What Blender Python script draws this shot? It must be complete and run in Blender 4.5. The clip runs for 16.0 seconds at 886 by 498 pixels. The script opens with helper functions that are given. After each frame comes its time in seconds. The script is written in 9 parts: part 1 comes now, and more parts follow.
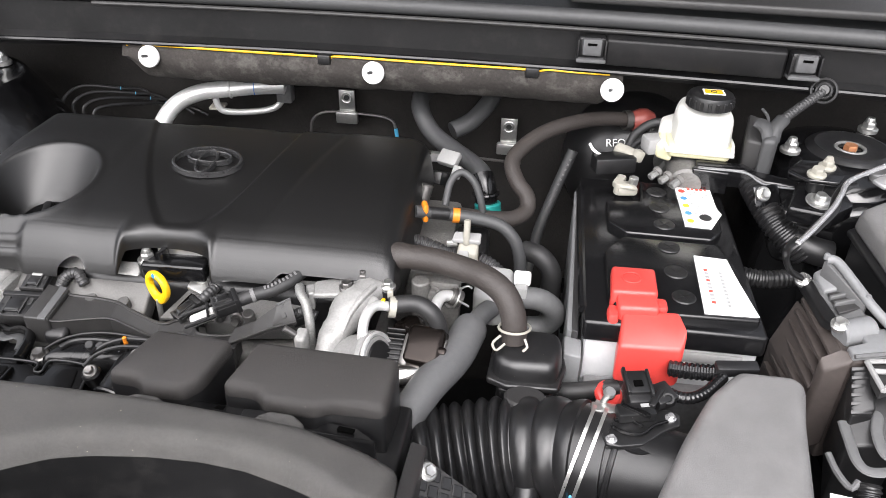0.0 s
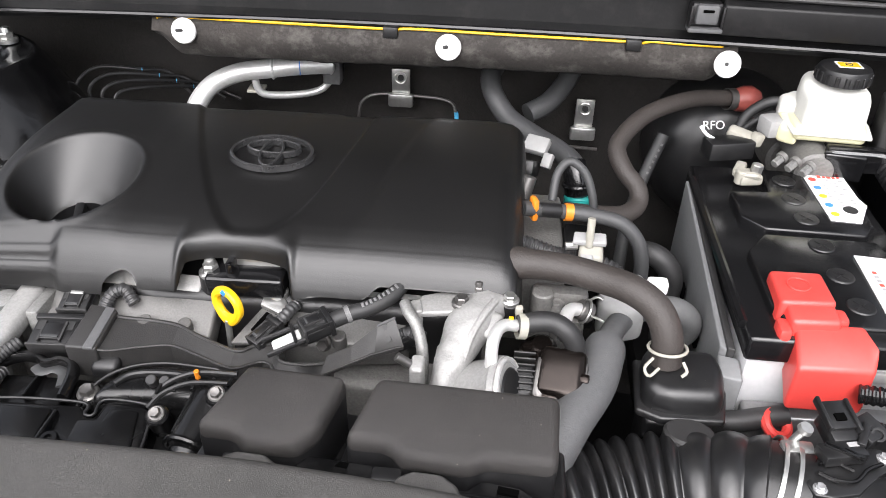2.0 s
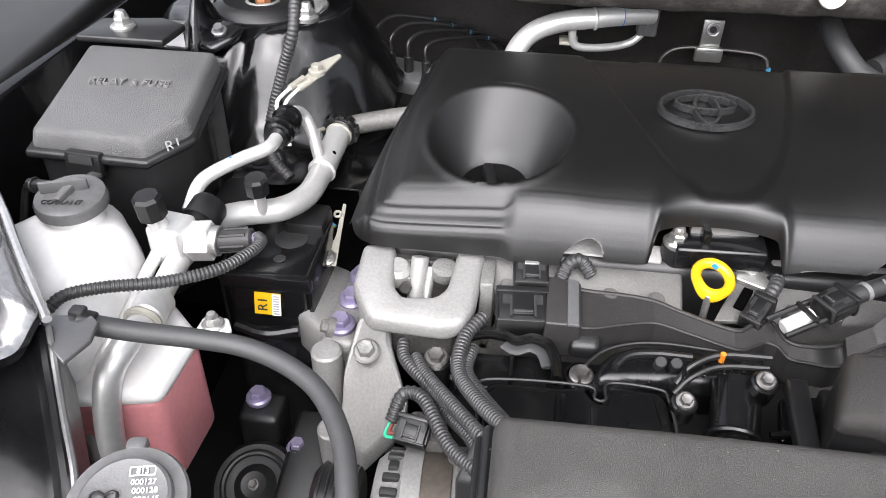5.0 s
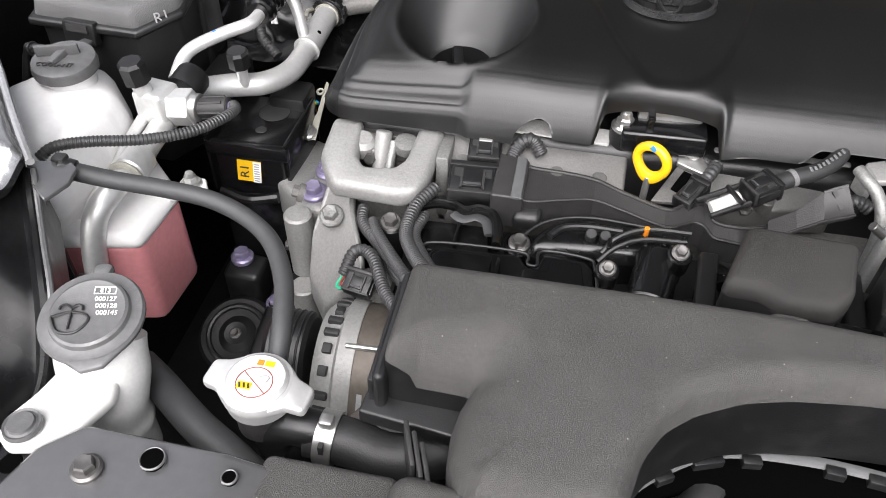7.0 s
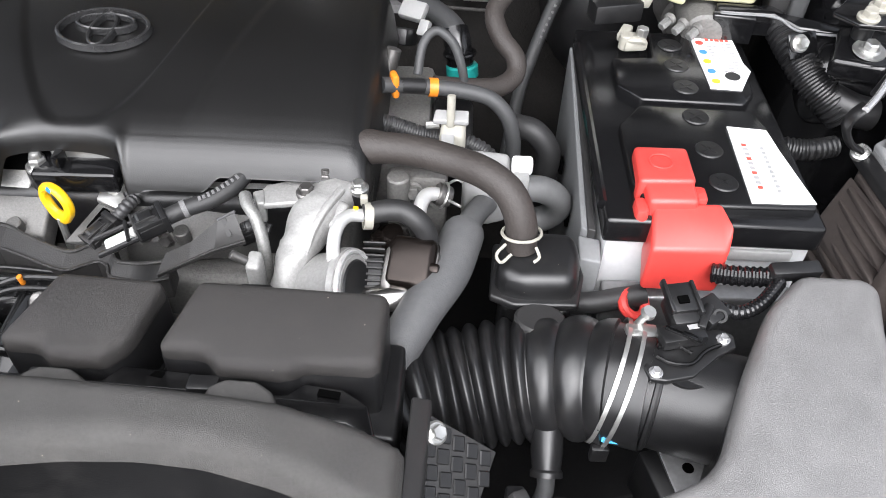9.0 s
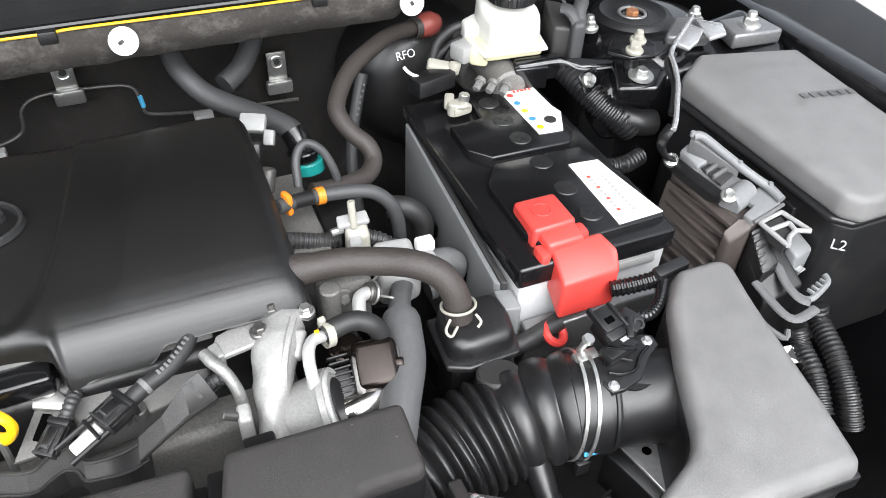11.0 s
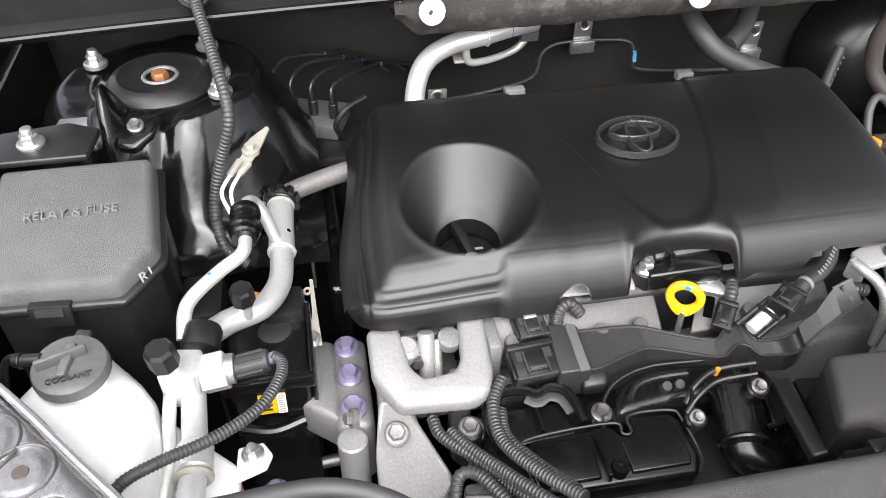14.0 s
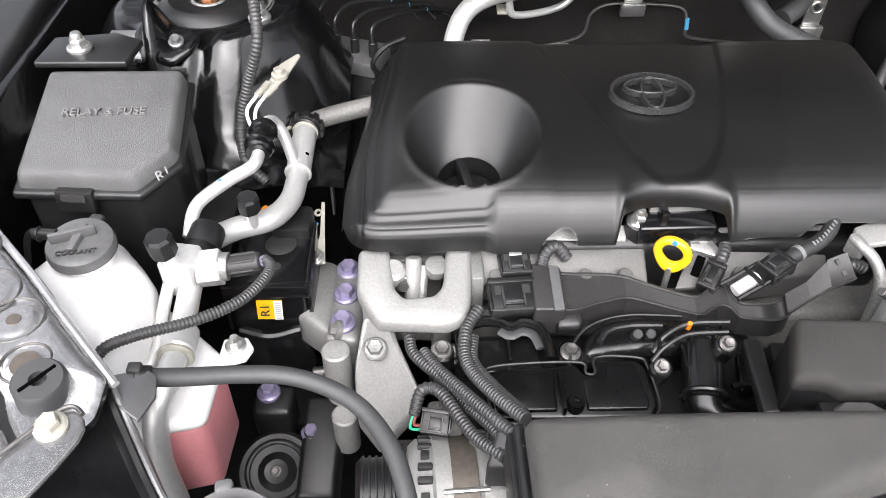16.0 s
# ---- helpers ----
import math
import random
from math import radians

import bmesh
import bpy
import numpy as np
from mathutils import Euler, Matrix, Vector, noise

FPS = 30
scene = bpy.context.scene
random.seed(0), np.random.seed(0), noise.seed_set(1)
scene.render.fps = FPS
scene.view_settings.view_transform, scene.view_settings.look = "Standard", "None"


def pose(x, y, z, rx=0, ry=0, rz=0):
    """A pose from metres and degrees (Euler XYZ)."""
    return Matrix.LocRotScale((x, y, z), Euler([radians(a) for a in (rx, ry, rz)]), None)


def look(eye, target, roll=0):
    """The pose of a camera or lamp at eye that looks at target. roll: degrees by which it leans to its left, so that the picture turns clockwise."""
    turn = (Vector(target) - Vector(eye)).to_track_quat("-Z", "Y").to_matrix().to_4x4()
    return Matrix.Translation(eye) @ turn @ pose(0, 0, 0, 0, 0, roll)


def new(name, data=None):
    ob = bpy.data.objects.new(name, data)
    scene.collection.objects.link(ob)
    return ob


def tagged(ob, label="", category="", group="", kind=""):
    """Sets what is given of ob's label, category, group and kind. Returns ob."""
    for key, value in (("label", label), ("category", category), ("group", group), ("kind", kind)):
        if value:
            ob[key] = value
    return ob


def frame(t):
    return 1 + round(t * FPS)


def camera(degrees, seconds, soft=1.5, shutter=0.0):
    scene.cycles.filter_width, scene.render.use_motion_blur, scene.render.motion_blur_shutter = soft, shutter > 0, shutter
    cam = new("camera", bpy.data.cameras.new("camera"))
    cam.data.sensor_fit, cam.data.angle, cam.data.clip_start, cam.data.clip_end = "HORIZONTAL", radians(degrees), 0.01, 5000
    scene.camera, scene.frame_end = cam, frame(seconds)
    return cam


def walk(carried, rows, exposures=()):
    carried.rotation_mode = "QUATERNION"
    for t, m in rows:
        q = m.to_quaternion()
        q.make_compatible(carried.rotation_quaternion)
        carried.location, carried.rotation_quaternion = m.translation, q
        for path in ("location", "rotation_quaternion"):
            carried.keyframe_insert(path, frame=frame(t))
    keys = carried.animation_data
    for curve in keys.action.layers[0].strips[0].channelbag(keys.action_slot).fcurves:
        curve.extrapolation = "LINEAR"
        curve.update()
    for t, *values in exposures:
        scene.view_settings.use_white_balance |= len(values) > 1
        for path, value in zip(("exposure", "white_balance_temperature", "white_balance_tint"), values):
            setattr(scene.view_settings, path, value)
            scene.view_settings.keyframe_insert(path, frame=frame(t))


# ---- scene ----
cam = camera(60.1, 16.0, soft=0.9)
METRES, EYE, TILT, LEAN, TURN = 2.09, 1.50, -33.0, -0.9, 7.9
ROWS = [
    (0.0, 0.0, 0.0, 0.0, 0.0, 0.0, -0.0),
    (0.5, 0.0004, 0.0174, -0.0108, -0.6, -0.14, 0.26),
    (1.0, -0.0004, 0.0239, -0.0053, -1.06, -0.33, 0.56),
    (1.5, -0.0075, 0.0398, 0.0009, -1.41, -0.55, 0.81),
    (2.0, -0.0649, 0.0651, 0.009, -1.92, -1.06, 0.95),
    (2.5, -0.142, 0.0838, 0.0229, -2.25, -1.24, 1.14),
    (3.0, -0.1926, 0.0868, 0.0342, -2.47, -1.35, 1.29),
    (5.5, -0.2523, 0.1021, 0.0017, 0.28, -5.74, -0.23),
    (6.0, -0.2452, 0.0909, -0.0119, 1.36, -8.15, -0.94),
    (6.5, -0.2392, 0.086, -0.013, 2.21, -10.12, -1.5),
    (7.0, -0.2159, 0.076, 0.003, 2.68, -11.06, -1.8),
    (7.5, -0.1562, 0.0675, 0.0075, 2.98, -11.42, -1.69),
    (8.0, -0.1003, 0.0684, 0.0072, 2.62, -11.57, -1.59),
    (8.5, -0.0564, 0.0725, 0.0072, 0.38, -11.62, -0.43),
    (9.0, -0.019, 0.0805, 0.017, -5.02, -11.65, 2.48),
    (9.5, 0.0003, 0.0829, 0.0325, -11.76, -11.69, 6.24),
    (12.0, -0.2083, 0.0848, 0.0737, -30.87, -13.88, 17.13),
    (12.5, -0.2577, 0.1078, 0.078, -29.49, -13.46, 16.93),
    (13.0, -0.2902, 0.1149, 0.0789, -25.49, -12.34, 15.42),
    (13.5, -0.3115, 0.1102, 0.0791, -20.29, -11.17, 12.9),
    (14.0, -0.3169, 0.1046, 0.0786, -15.58, -10.41, 10.22),
    (14.5, -0.3135, 0.1014, 0.0748, -12.28, -10.19, 8.1),
    (15.0, -0.3089, 0.0966, 0.0624, -10.25, -10.37, 6.7),
    (15.5, -0.2999, 0.0893, 0.0522, -8.97, -10.88, 5.75),
    (16.0, -0.2845, 0.0801, 0.0572, -8.22, -11.31, 5.28),
]
walk(cam, [(t, pose(0, 0, EYE, TILT, LEAN, TURN) @ pose(METRES * x, METRES * y, METRES * z, 90 + pitch, roll, yaw)) for t, x, y, z, yaw, pitch, roll in ROWS],
     exposures=[(0.0, 1.43, 6400, 13), (3.0, 1.49, 6350, 13), (5.5, 1.55, 6330, 13), (6.9, 1.28, 6400, 13), (7.5, 1.20, 6400, 13), (8.2, 1.44, 6300, 13), (9.3, 1.50, 6220, 11), (12.5, 1.57, 6280, 9), (14.0, 1.63, 6390, 13), (16.0, 1.66, 6390, 13)])

# ---- light: soft overcast daylight from above and in front of the car ----
world = bpy.data.worlds.new("overcast_sky")
scene.world = world
world.use_nodes = True
wn = world.node_tree.nodes
sky = wn.new("ShaderNodeTexSky")
sky.sky_type = "NISHITA"
sky.sun_disc = False
sky.sun_elevation, sky.sun_rotation = radians(47), radians(172)
sky.air_density, sky.dust_density, sky.ozone_density = 1.0, 4.0, 1.0
wn["Background"].inputs["Strength"].default_value = 0.105
cloud = wn.new("ShaderNodeHueSaturation")
cloud.inputs["Saturation"].default_value = 0.2
world.node_tree.links.new(sky.outputs["Color"], cloud.inputs["Color"])
world.node_tree.links.new(cloud.outputs["Color"], wn["Background"].inputs["Color"])
sun_data = bpy.data.lights.new("sun", "SUN")
sun_data.energy, sun_data.angle, sun_data.color = 2.8, radians(85), (1.0, 0.975, 0.95)
sun = new("sun", sun_data)
sun.matrix_world = look((-1.6, -2.7, 4.8), (-0.2, 0.6, 1.0))


# ---- materials ----
def mat(name, base, rough=0.5, metal=0.0, var=0.15, vscale=9.0, grain=0.0, gscale=900.0, rvar=0.08, coat=0.0, trans=0.0, dirt=0.0, dirtcol=(0.2, 0.18, 0.16), sss=0.0, speck=0.0, spec=0.5):
    """Base colour with broad and fine variation, roughness variation, grain relief and dust."""
    m = bpy.data.materials.new(name)
    m.use_nodes = True
    n, l = m.node_tree.nodes, m.node_tree.links
    b = n["Principled BSDF"]
    tc = n.new("ShaderNodeTexCoord")
    broad = n.new("ShaderNodeTexNoise")
    broad.inputs["Scale"].default_value, broad.inputs["Detail"].default_value = vscale, 4.0
    l.new(tc.outputs["Object"], broad.inputs["Vector"])
    fine = n.new("ShaderNodeTexNoise")
    fine.inputs["Scale"].default_value, fine.inputs["Detail"].default_value = vscale * 22, 3.0
    l.new(tc.outputs["Object"], fine.inputs["Vector"])
    add = n.new("ShaderNodeMath")
    add.operation = "ADD"
    l.new(broad.outputs["Fac"], add.inputs[0])
    l.new(fine.outputs["Fac"], add.inputs[1])
    ramp = n.new("ShaderNodeMapRange")
    ramp.inputs["From Min"].default_value, ramp.inputs["From Max"].default_value = 0.6, 1.4
    ramp.inputs["To Min"].default_value, ramp.inputs["To Max"].default_value = 1 - var, 1 + var
    l.new(add.outputs[0], ramp.inputs["Value"])
    mul = n.new("ShaderNodeVectorMath")
    mul.operation = "SCALE"
    mul.inputs[0].default_value = base
    l.new(ramp.outputs["Result"], mul.inputs["Scale"])
    col = mul.outputs[0]
    if dirt > 0:
        spots = n.new("ShaderNodeTexNoise")
        spots.inputs["Scale"].default_value, spots.inputs["Detail"].default_value, spots.inputs["Roughness"].default_value = 34.0, 8.0, 0.72
        l.new(tc.outputs["Object"], spots.inputs["Vector"])
        cut = n.new("ShaderNodeMapRange")
        cut.inputs["From Min"].default_value, cut.inputs["From Max"].default_value, cut.inputs["To Max"].default_value = 0.5, 0.8, dirt
        l.new(spots.outputs["Fac"], cut.inputs["Value"])
        mix = n.new("ShaderNodeMix")
        mix.data_type = "RGBA"
        mix.inputs["B"].default_value = (*dirtcol, 1)
        l.new(cut.outputs["Result"], mix.inputs["Factor"])
        l.new(col, mix.inputs["A"])
        col = mix.outputs["Result"]
    if speck > 0:
        vor = n.new("ShaderNodeTexVoronoi")
        vor.inputs["Scale"].default_value = 150.0
        l.new(tc.outputs["Object"], vor.inputs["Vector"])
        sep = n.new("ShaderNodeSeparateColor")
        l.new(vor.outputs["Color"], sep.inputs["Color"])
        size = n.new("ShaderNodeMapRange")
        size.inputs["From Min"].default_value, size.inputs["From Max"].default_value, size.inputs["To Max"].default_value = 1 - speck, 1.0, 0.075
        l.new(sep.outputs["Red"], size.inputs["Value"])
        less = n.new("ShaderNodeMath")
        less.operation = "LESS_THAN"
        l.new(vor.outputs["Distance"], less.inputs[0])
        l.new(size.outputs["Result"], less.inputs[1])
        fleck = n.new("ShaderNodeMix")
        fleck.data_type = "RGBA"
        fleck.inputs["B"].default_value = (0.36, 0.33, 0.26, 1)
        l.new(less.outputs[0], fleck.inputs["Factor"])
        l.new(col, fleck.inputs["A"])
        col = fleck.outputs["Result"]
    l.new(col, b.inputs["Base Color"])
    b.inputs["Specular IOR Level"].default_value = spec
    rr = n.new("ShaderNodeMapRange")
    rr.inputs["To Min"].default_value, rr.inputs["To Max"].default_value = max(0.03, rough - rvar), min(1, rough + rvar)
    l.new(broad.outputs["Fac"], rr.inputs["Value"])
    l.new(rr.outputs["Result"], b.inputs["Roughness"])
    b.inputs["Metallic"].default_value = metal
    b.inputs["Coat Weight"].default_value = coat
    b.inputs["Transmission Weight"].default_value = trans
    if sss > 0:
        b.inputs["Subsurface Weight"].default_value = sss
        b.inputs["Subsurface Radius"].default_value = (0.01, 0.01, 0.01)
        b.inputs["Subsurface Scale"].default_value = 1.0
    if grain > 0:
        g = n.new("ShaderNodeTexNoise")
        g.inputs["Scale"].default_value, g.inputs["Detail"].default_value = gscale, 2.0
        l.new(tc.outputs["Object"], g.inputs["Vector"])
        bump = n.new("ShaderNodeBump")
        bump.inputs["Strength"].default_value, bump.inputs["Distance"].default_value = grain, 0.001
        l.new(g.outputs["Fac"], bump.inputs["Height"])
        l.new(bump.outputs["Normal"], b.inputs["Normal"])
    return m


M_COVER = mat("cover_plastic", (0.0045, 0.0044, 0.0044), 0.4, var=0.15, grain=0.16, gscale=1600, speck=0.006, spec=0.6)
# Darker copy of the duct's grained plastic: weaker light painted into the resonator lids.
M_RESO = mat("shaded_grained_plastic", (0.0255, 0.0235, 0.0222), 0.5, var=0.22, vscale=24, grain=0.8, gscale=2300, dirt=0.05, dirtcol=(0.2, 0.18, 0.16), speck=0.25)
M_TEX = mat("grained_plastic", (0.0535, 0.0517, 0.0492), 0.5, var=0.25, vscale=24, grain=0.85, gscale=2300, dirt=0.07, dirtcol=(0.25, 0.23, 0.2), speck=0.6)
M_LID = mat("pebbled_lid_plastic", (0.085, 0.085, 0.085), 0.38, var=0.2, vscale=40, grain=0.9, gscale=1250)
M_AIRBOX = mat("grey_grained_plastic", (0.15, 0.148, 0.147), 0.45, var=0.22, vscale=40, grain=0.6, gscale=1900, dirt=0.05, dirtcol=(0.3, 0.28, 0.26))
M_BLACK = mat("black_plastic", (0.008, 0.008, 0.0085), 0.4, var=0.25, grain=0.1, dirt=0.1, dirtcol=(0.12, 0.11, 0.1), speck=0.03)
M_SATIN = mat("satin_black_plastic", (0.010, 0.010, 0.0105), 0.33, var=0.2, dirt=0.1, dirtcol=(0.14, 0.13, 0.12), speck=0.05)
M_GLOSS = mat("gloss_black_plastic", (0.006, 0.006, 0.0065), 0.18, var=0.2, dirt=0.05, dirtcol=(0.12, 0.12, 0.12))
M_WING = mat("soft_sheen_black_paint", (0.005, 0.005, 0.0054), 0.3, var=0.3, vscale=14, rvar=0.12, spec=0.22, grain=0.5, gscale=50, dirt=0.12, dirtcol=(0.06, 0.06, 0.06))
M_PRESS = mat("pressed_black_paint", (0.003, 0.003, 0.0033), 0.2, coat=0.1, var=0.3, vscale=14, rvar=0.06, spec=0.5, grain=0.5, gscale=60, dirt=0.12, dirtcol=(0.06, 0.06, 0.06))
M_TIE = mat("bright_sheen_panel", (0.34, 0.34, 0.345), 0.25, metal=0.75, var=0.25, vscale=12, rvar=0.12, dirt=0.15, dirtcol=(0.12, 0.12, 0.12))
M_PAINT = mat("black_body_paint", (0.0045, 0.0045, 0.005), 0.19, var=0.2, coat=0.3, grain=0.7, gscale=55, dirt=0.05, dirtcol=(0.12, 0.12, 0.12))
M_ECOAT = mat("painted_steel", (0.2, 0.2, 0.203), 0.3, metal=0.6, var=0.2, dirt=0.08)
M_GREYP = mat("dark_grey_plastic", (0.026, 0.0255, 0.0255), 0.5, var=0.15, grain=0.15)
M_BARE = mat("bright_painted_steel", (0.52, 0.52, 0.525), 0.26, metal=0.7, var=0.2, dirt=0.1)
M_FELT = mat("firewall_felt", (0.0105, 0.0092, 0.0082), 0.95, var=0.4, vscale=14, grain=0.8, gscale=300, dirt=0.12, dirtcol=(0.1, 0.09, 0.08))
M_INSUL = mat("insulation_mat", (0.027, 0.0238, 0.0212), 0.92, var=0.4, vscale=12, grain=0.9, gscale=260, dirt=0.5, dirtcol=(0.2, 0.19, 0.175))
M_RUBBER = mat("rubber_hose", (0.018, 0.018, 0.0185), 0.55, var=0.2, grain=0.15, dirt=0.06)
M_RUBGREY = mat("grey_rubber", (0.04, 0.041, 0.042), 0.55, var=0.15, grain=0.12)
M_HOSEBR = mat("brown_black_hose", (0.03, 0.025, 0.0225), 0.62, var=0.2, grain=0.4, gscale=500)
M_HOSESLATE = mat("slate_grey_hose", (0.095, 0.096, 0.097), 0.55, var=0.15, grain=0.1)
M_SLEEVE = mat("sleeve_rubber", (0.078, 0.079, 0.081), 0.6, var=0.15, grain=0.25, gscale=600, dirt=0.06)
M_SHEET = mat("grey_sheet_plastic", (0.16, 0.163, 0.166), 0.5, var=0.12)
M_CONDUIT = mat("corrugated_conduit", (0.036, 0.036, 0.0368), 0.42, var=0.2, dirt=0.1)
M_WET = mat("shiny_moulded_nylon", (0.004, 0.004, 0.0043), 0.25, var=0.3, rvar=0.1, dirt=0.12, dirtcol=(0.1, 0.095, 0.09), speck=0.08)
M_CAST = mat("cast_aluminium", (0.29, 0.288, 0.28), 0.52, metal=0.4, var=0.2, vscale=18, grain=0.3, gscale=420, rvar=0.14, dirt=0.28, dirtcol=(0.3, 0.29, 0.28))
M_CASTD = mat("dull_cast_aluminium", (0.15, 0.147, 0.14), 0.6, metal=0.3, var=0.35, vscale=16, grain=0.5, gscale=380, dirt=0.25)
M_ALU = mat("aluminium_pipe", (0.66, 0.66, 0.65), 0.4, metal=0.6, var=0.1, rvar=0.12)
M_ZINC = mat("zinc_steel", (0.5, 0.5, 0.485), 0.34, metal=0.85, var=0.15, rvar=0.15)
M_STEEL = mat("dark_steel", (0.15, 0.145, 0.14), 0.4, metal=0.8, var=0.25)
M_CHROME = mat("bright_steel", (0.7, 0.68, 0.65), 0.18, metal=1.0, var=0.12)
M_PURPLE = mat("purple_bolt_coat", (0.3, 0.27, 0.4), 0.4, metal=0.55, var=0.15)
M_WHITE = mat("milky_plastic", (0.78, 0.775, 0.765), 0.38, var=0.05, sss=0.2)
M_MILK = mat("milky_filler_plastic", (0.56, 0.56, 0.545), 0.36, var=0.1, vscale=18, sss=0.15)
M_IVORY = mat("ivory_plastic", (0.60, 0.60, 0.565), 0.38, var=0.06, sss=0.2)
M_CREAM = mat("cream_plastic", (0.3, 0.29, 0.25), 0.4, var=0.1)
M_FLUID = mat("pink_coolant_plastic", (0.55, 0.22, 0.235), 0.35, var=0.12, sss=0.15)
M_FLUIDY = mat("amber_fluid_plastic", (0.56, 0.54, 0.36), 0.35, var=0.1, sss=0.15)
M_CONDUITB = mat("black_conduit", (0.011, 0.011, 0.0115), 0.34, var=0.25, dirt=0.1)
M_LTGREY = mat("light_grey_plastic", (0.27, 0.27, 0.267), 0.42, var=0.1)
M_RED = mat("red_plastic", (0.55, 0.05, 0.042), 0.36, var=0.08)
M_DKRED = mat("dull_red_plastic", (0.22, 0.05, 0.04), 0.45, var=0.2)
M_YELLOW = mat("yellow_plastic", (0.72, 0.43, 0.008), 0.32, var=0.06)
M_ORANGE = mat("orange_clip", (0.6, 0.19, 0.015), 0.4, var=0.08)
M_TEAL = mat("teal_clip", (0.015, 0.26, 0.24), 0.4, var=0.08)
M_BLUE = mat("blue_paint", (0.03, 0.2, 0.65), 0.4, var=0.05)
M_LTBLUE = mat("light_blue_tape", (0.08, 0.4, 0.68), 0.4, var=0.05)
M_GREEN = mat("green_wire", (0.03, 0.4, 0.22), 0.4, var=0.05)
M_PAPER = mat("white_label", (0.82, 0.82, 0.81), 0.5, var=0.03)
M_INK = mat("black_ink", (0.02, 0.02, 0.02), 0.6, var=0.1)
M_INKRED = mat("red_ink", (0.65, 0.06, 0.04), 0.55, var=0.1)
M_INKGREY = mat("grey_ink", (0.28, 0.28, 0.28), 0.6, var=0.1)
M_WINDING = mat("brown_stator", (0.11, 0.095, 0.08), 0.5, metal=0.4, var=0.3)
M_RUSTNUT = mat("copper_nut", (0.34, 0.15, 0.07), 0.45, metal=0.5, var=0.2)
M_CONCRETE = mat("concrete_floor", (0.3, 0.29, 0.28), 0.7, var=0.2, grain=0.3, gscale=80, dirt=0.2)
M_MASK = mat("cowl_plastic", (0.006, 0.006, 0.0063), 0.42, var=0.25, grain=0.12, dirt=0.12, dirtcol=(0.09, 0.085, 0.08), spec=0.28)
M_FADED = mat("faded_print", (0.13, 0.13, 0.13), 0.6, var=0.5, vscale=60)
# Near-black without gloss: open holes, and painted shade on the fan shroud's wall.
M_HOLESHADE = mat("hole_and_deep_shade", (0.002, 0.002, 0.002), 1.0, var=0.1, spec=0.0)
M_CASE = mat("pale_battery_case", (0.42, 0.425, 0.43), 0.4, var=0.08)
M_UNIT = mat("cast_unit_grey", (0.06, 0.05, 0.046), 0.5, metal=0.3, var=0.2, grain=0.2, dirt=0.15, dirtcol=(0.14, 0.12, 0.1))
M_TRAY = mat("tray_plastic", (0.0235, 0.0228, 0.0224), 0.48, var=0.2, grain=0.25, dirt=0.08, speck=0.03)
M_HEAD = mat("stained_head_casting", (0.115, 0.113, 0.109), 0.5, metal=0.35, var=0.3, vscale=30, grain=0.1, gscale=500, dirt=0.3, dirtcol=(0.08, 0.07, 0.065))
M_CASTM = mat("grey_cast_aluminium", (0.24, 0.24, 0.232), 0.5, metal=0.6, var=0.35, vscale=24, grain=0.5, gscale=400, dirt=0.4, dirtcol=(0.1, 0.09, 0.085))
M_BRONZE = mat("dark_bronze_case", (0.022, 0.0175, 0.0155), 0.22, metal=0.8, var=0.25)
M_CAPG = mat("glossy_cap_plastic", (0.095, 0.095, 0.096), 0.22, var=0.2, grain=0.12, gscale=900, dirt=0.06)
M_SUPP = mat("satin_black_steel", (0.17, 0.17, 0.173), 0.2, metal=0.6, var=0.1, vscale=6, rvar=0.1, dirt=0.03, dirtcol=(0.2, 0.2, 0.2), speck=0.03)
M_BADGE = mat("satin_badge_plastic", (0.02, 0.02, 0.0205), 0.18, var=0.15, spec=0.7)
M_PRINT = mat("grey_print", (0.3, 0.3, 0.3), 0.6, var=0.1)


# ---- mesh helpers ----
def V(*a):
    return Vector(a)


def finish(bm, sharp=35):
    bmesh.ops.recalc_face_normals(bm, faces=bm.faces[:])
    me = bpy.data.meshes.new("mesh")
    bm.to_mesh(me)
    bm.free()
    me.shade_smooth()
    me.set_sharp_from_angle(angle=radians(sharp))
    return me


def thing(name, label, category, at, group="", kind=""):
    """An Empty at the base of a thing, to which its parts are parented."""
    ob = new(name)
    ob.location = at
    ob.empty_display_size = 0.02
    return tagged(ob, label, category, group, kind)


def root_of(ob):
    return ob.location if ob.parent is None else Vector((0, 0, 0))


def part(name, bm, material, parent, label="", sharp=35):
    """Links a bmesh, given in world coordinates, as one mesh object under a thing or a part."""
    me = finish(bm, sharp) if isinstance(bm, bmesh.types.BMesh) else bm
    me.name = name
    me.materials.clear()
    me.materials.append(material)
    ob = new(name, me)
    ob.parent = parent
    ob.matrix_parent_inverse = Matrix.Translation(-root_of(parent))
    return tagged(ob, label)


def solid(name, bm, material, label, category, group="", kind="", sharp=35):
    """A thing of one mesh, its origin at the middle of its base."""
    vs = [v.co for v in bm.verts]
    lo = Vector([min(c[i] for c in vs) for i in range(3)])
    hi = Vector([max(c[i] for c in vs) for i in range(3)])
    base = Vector(((lo.x + hi.x) / 2, (lo.y + hi.y) / 2, lo.z))
    bmesh.ops.translate(bm, verts=bm.verts[:], vec=-base)
    me = finish(bm, sharp)
    me.name = name
    me.materials.append(material)
    ob = new(name, me)
    ob.location = base
    return tagged(ob, label, category, group, kind)


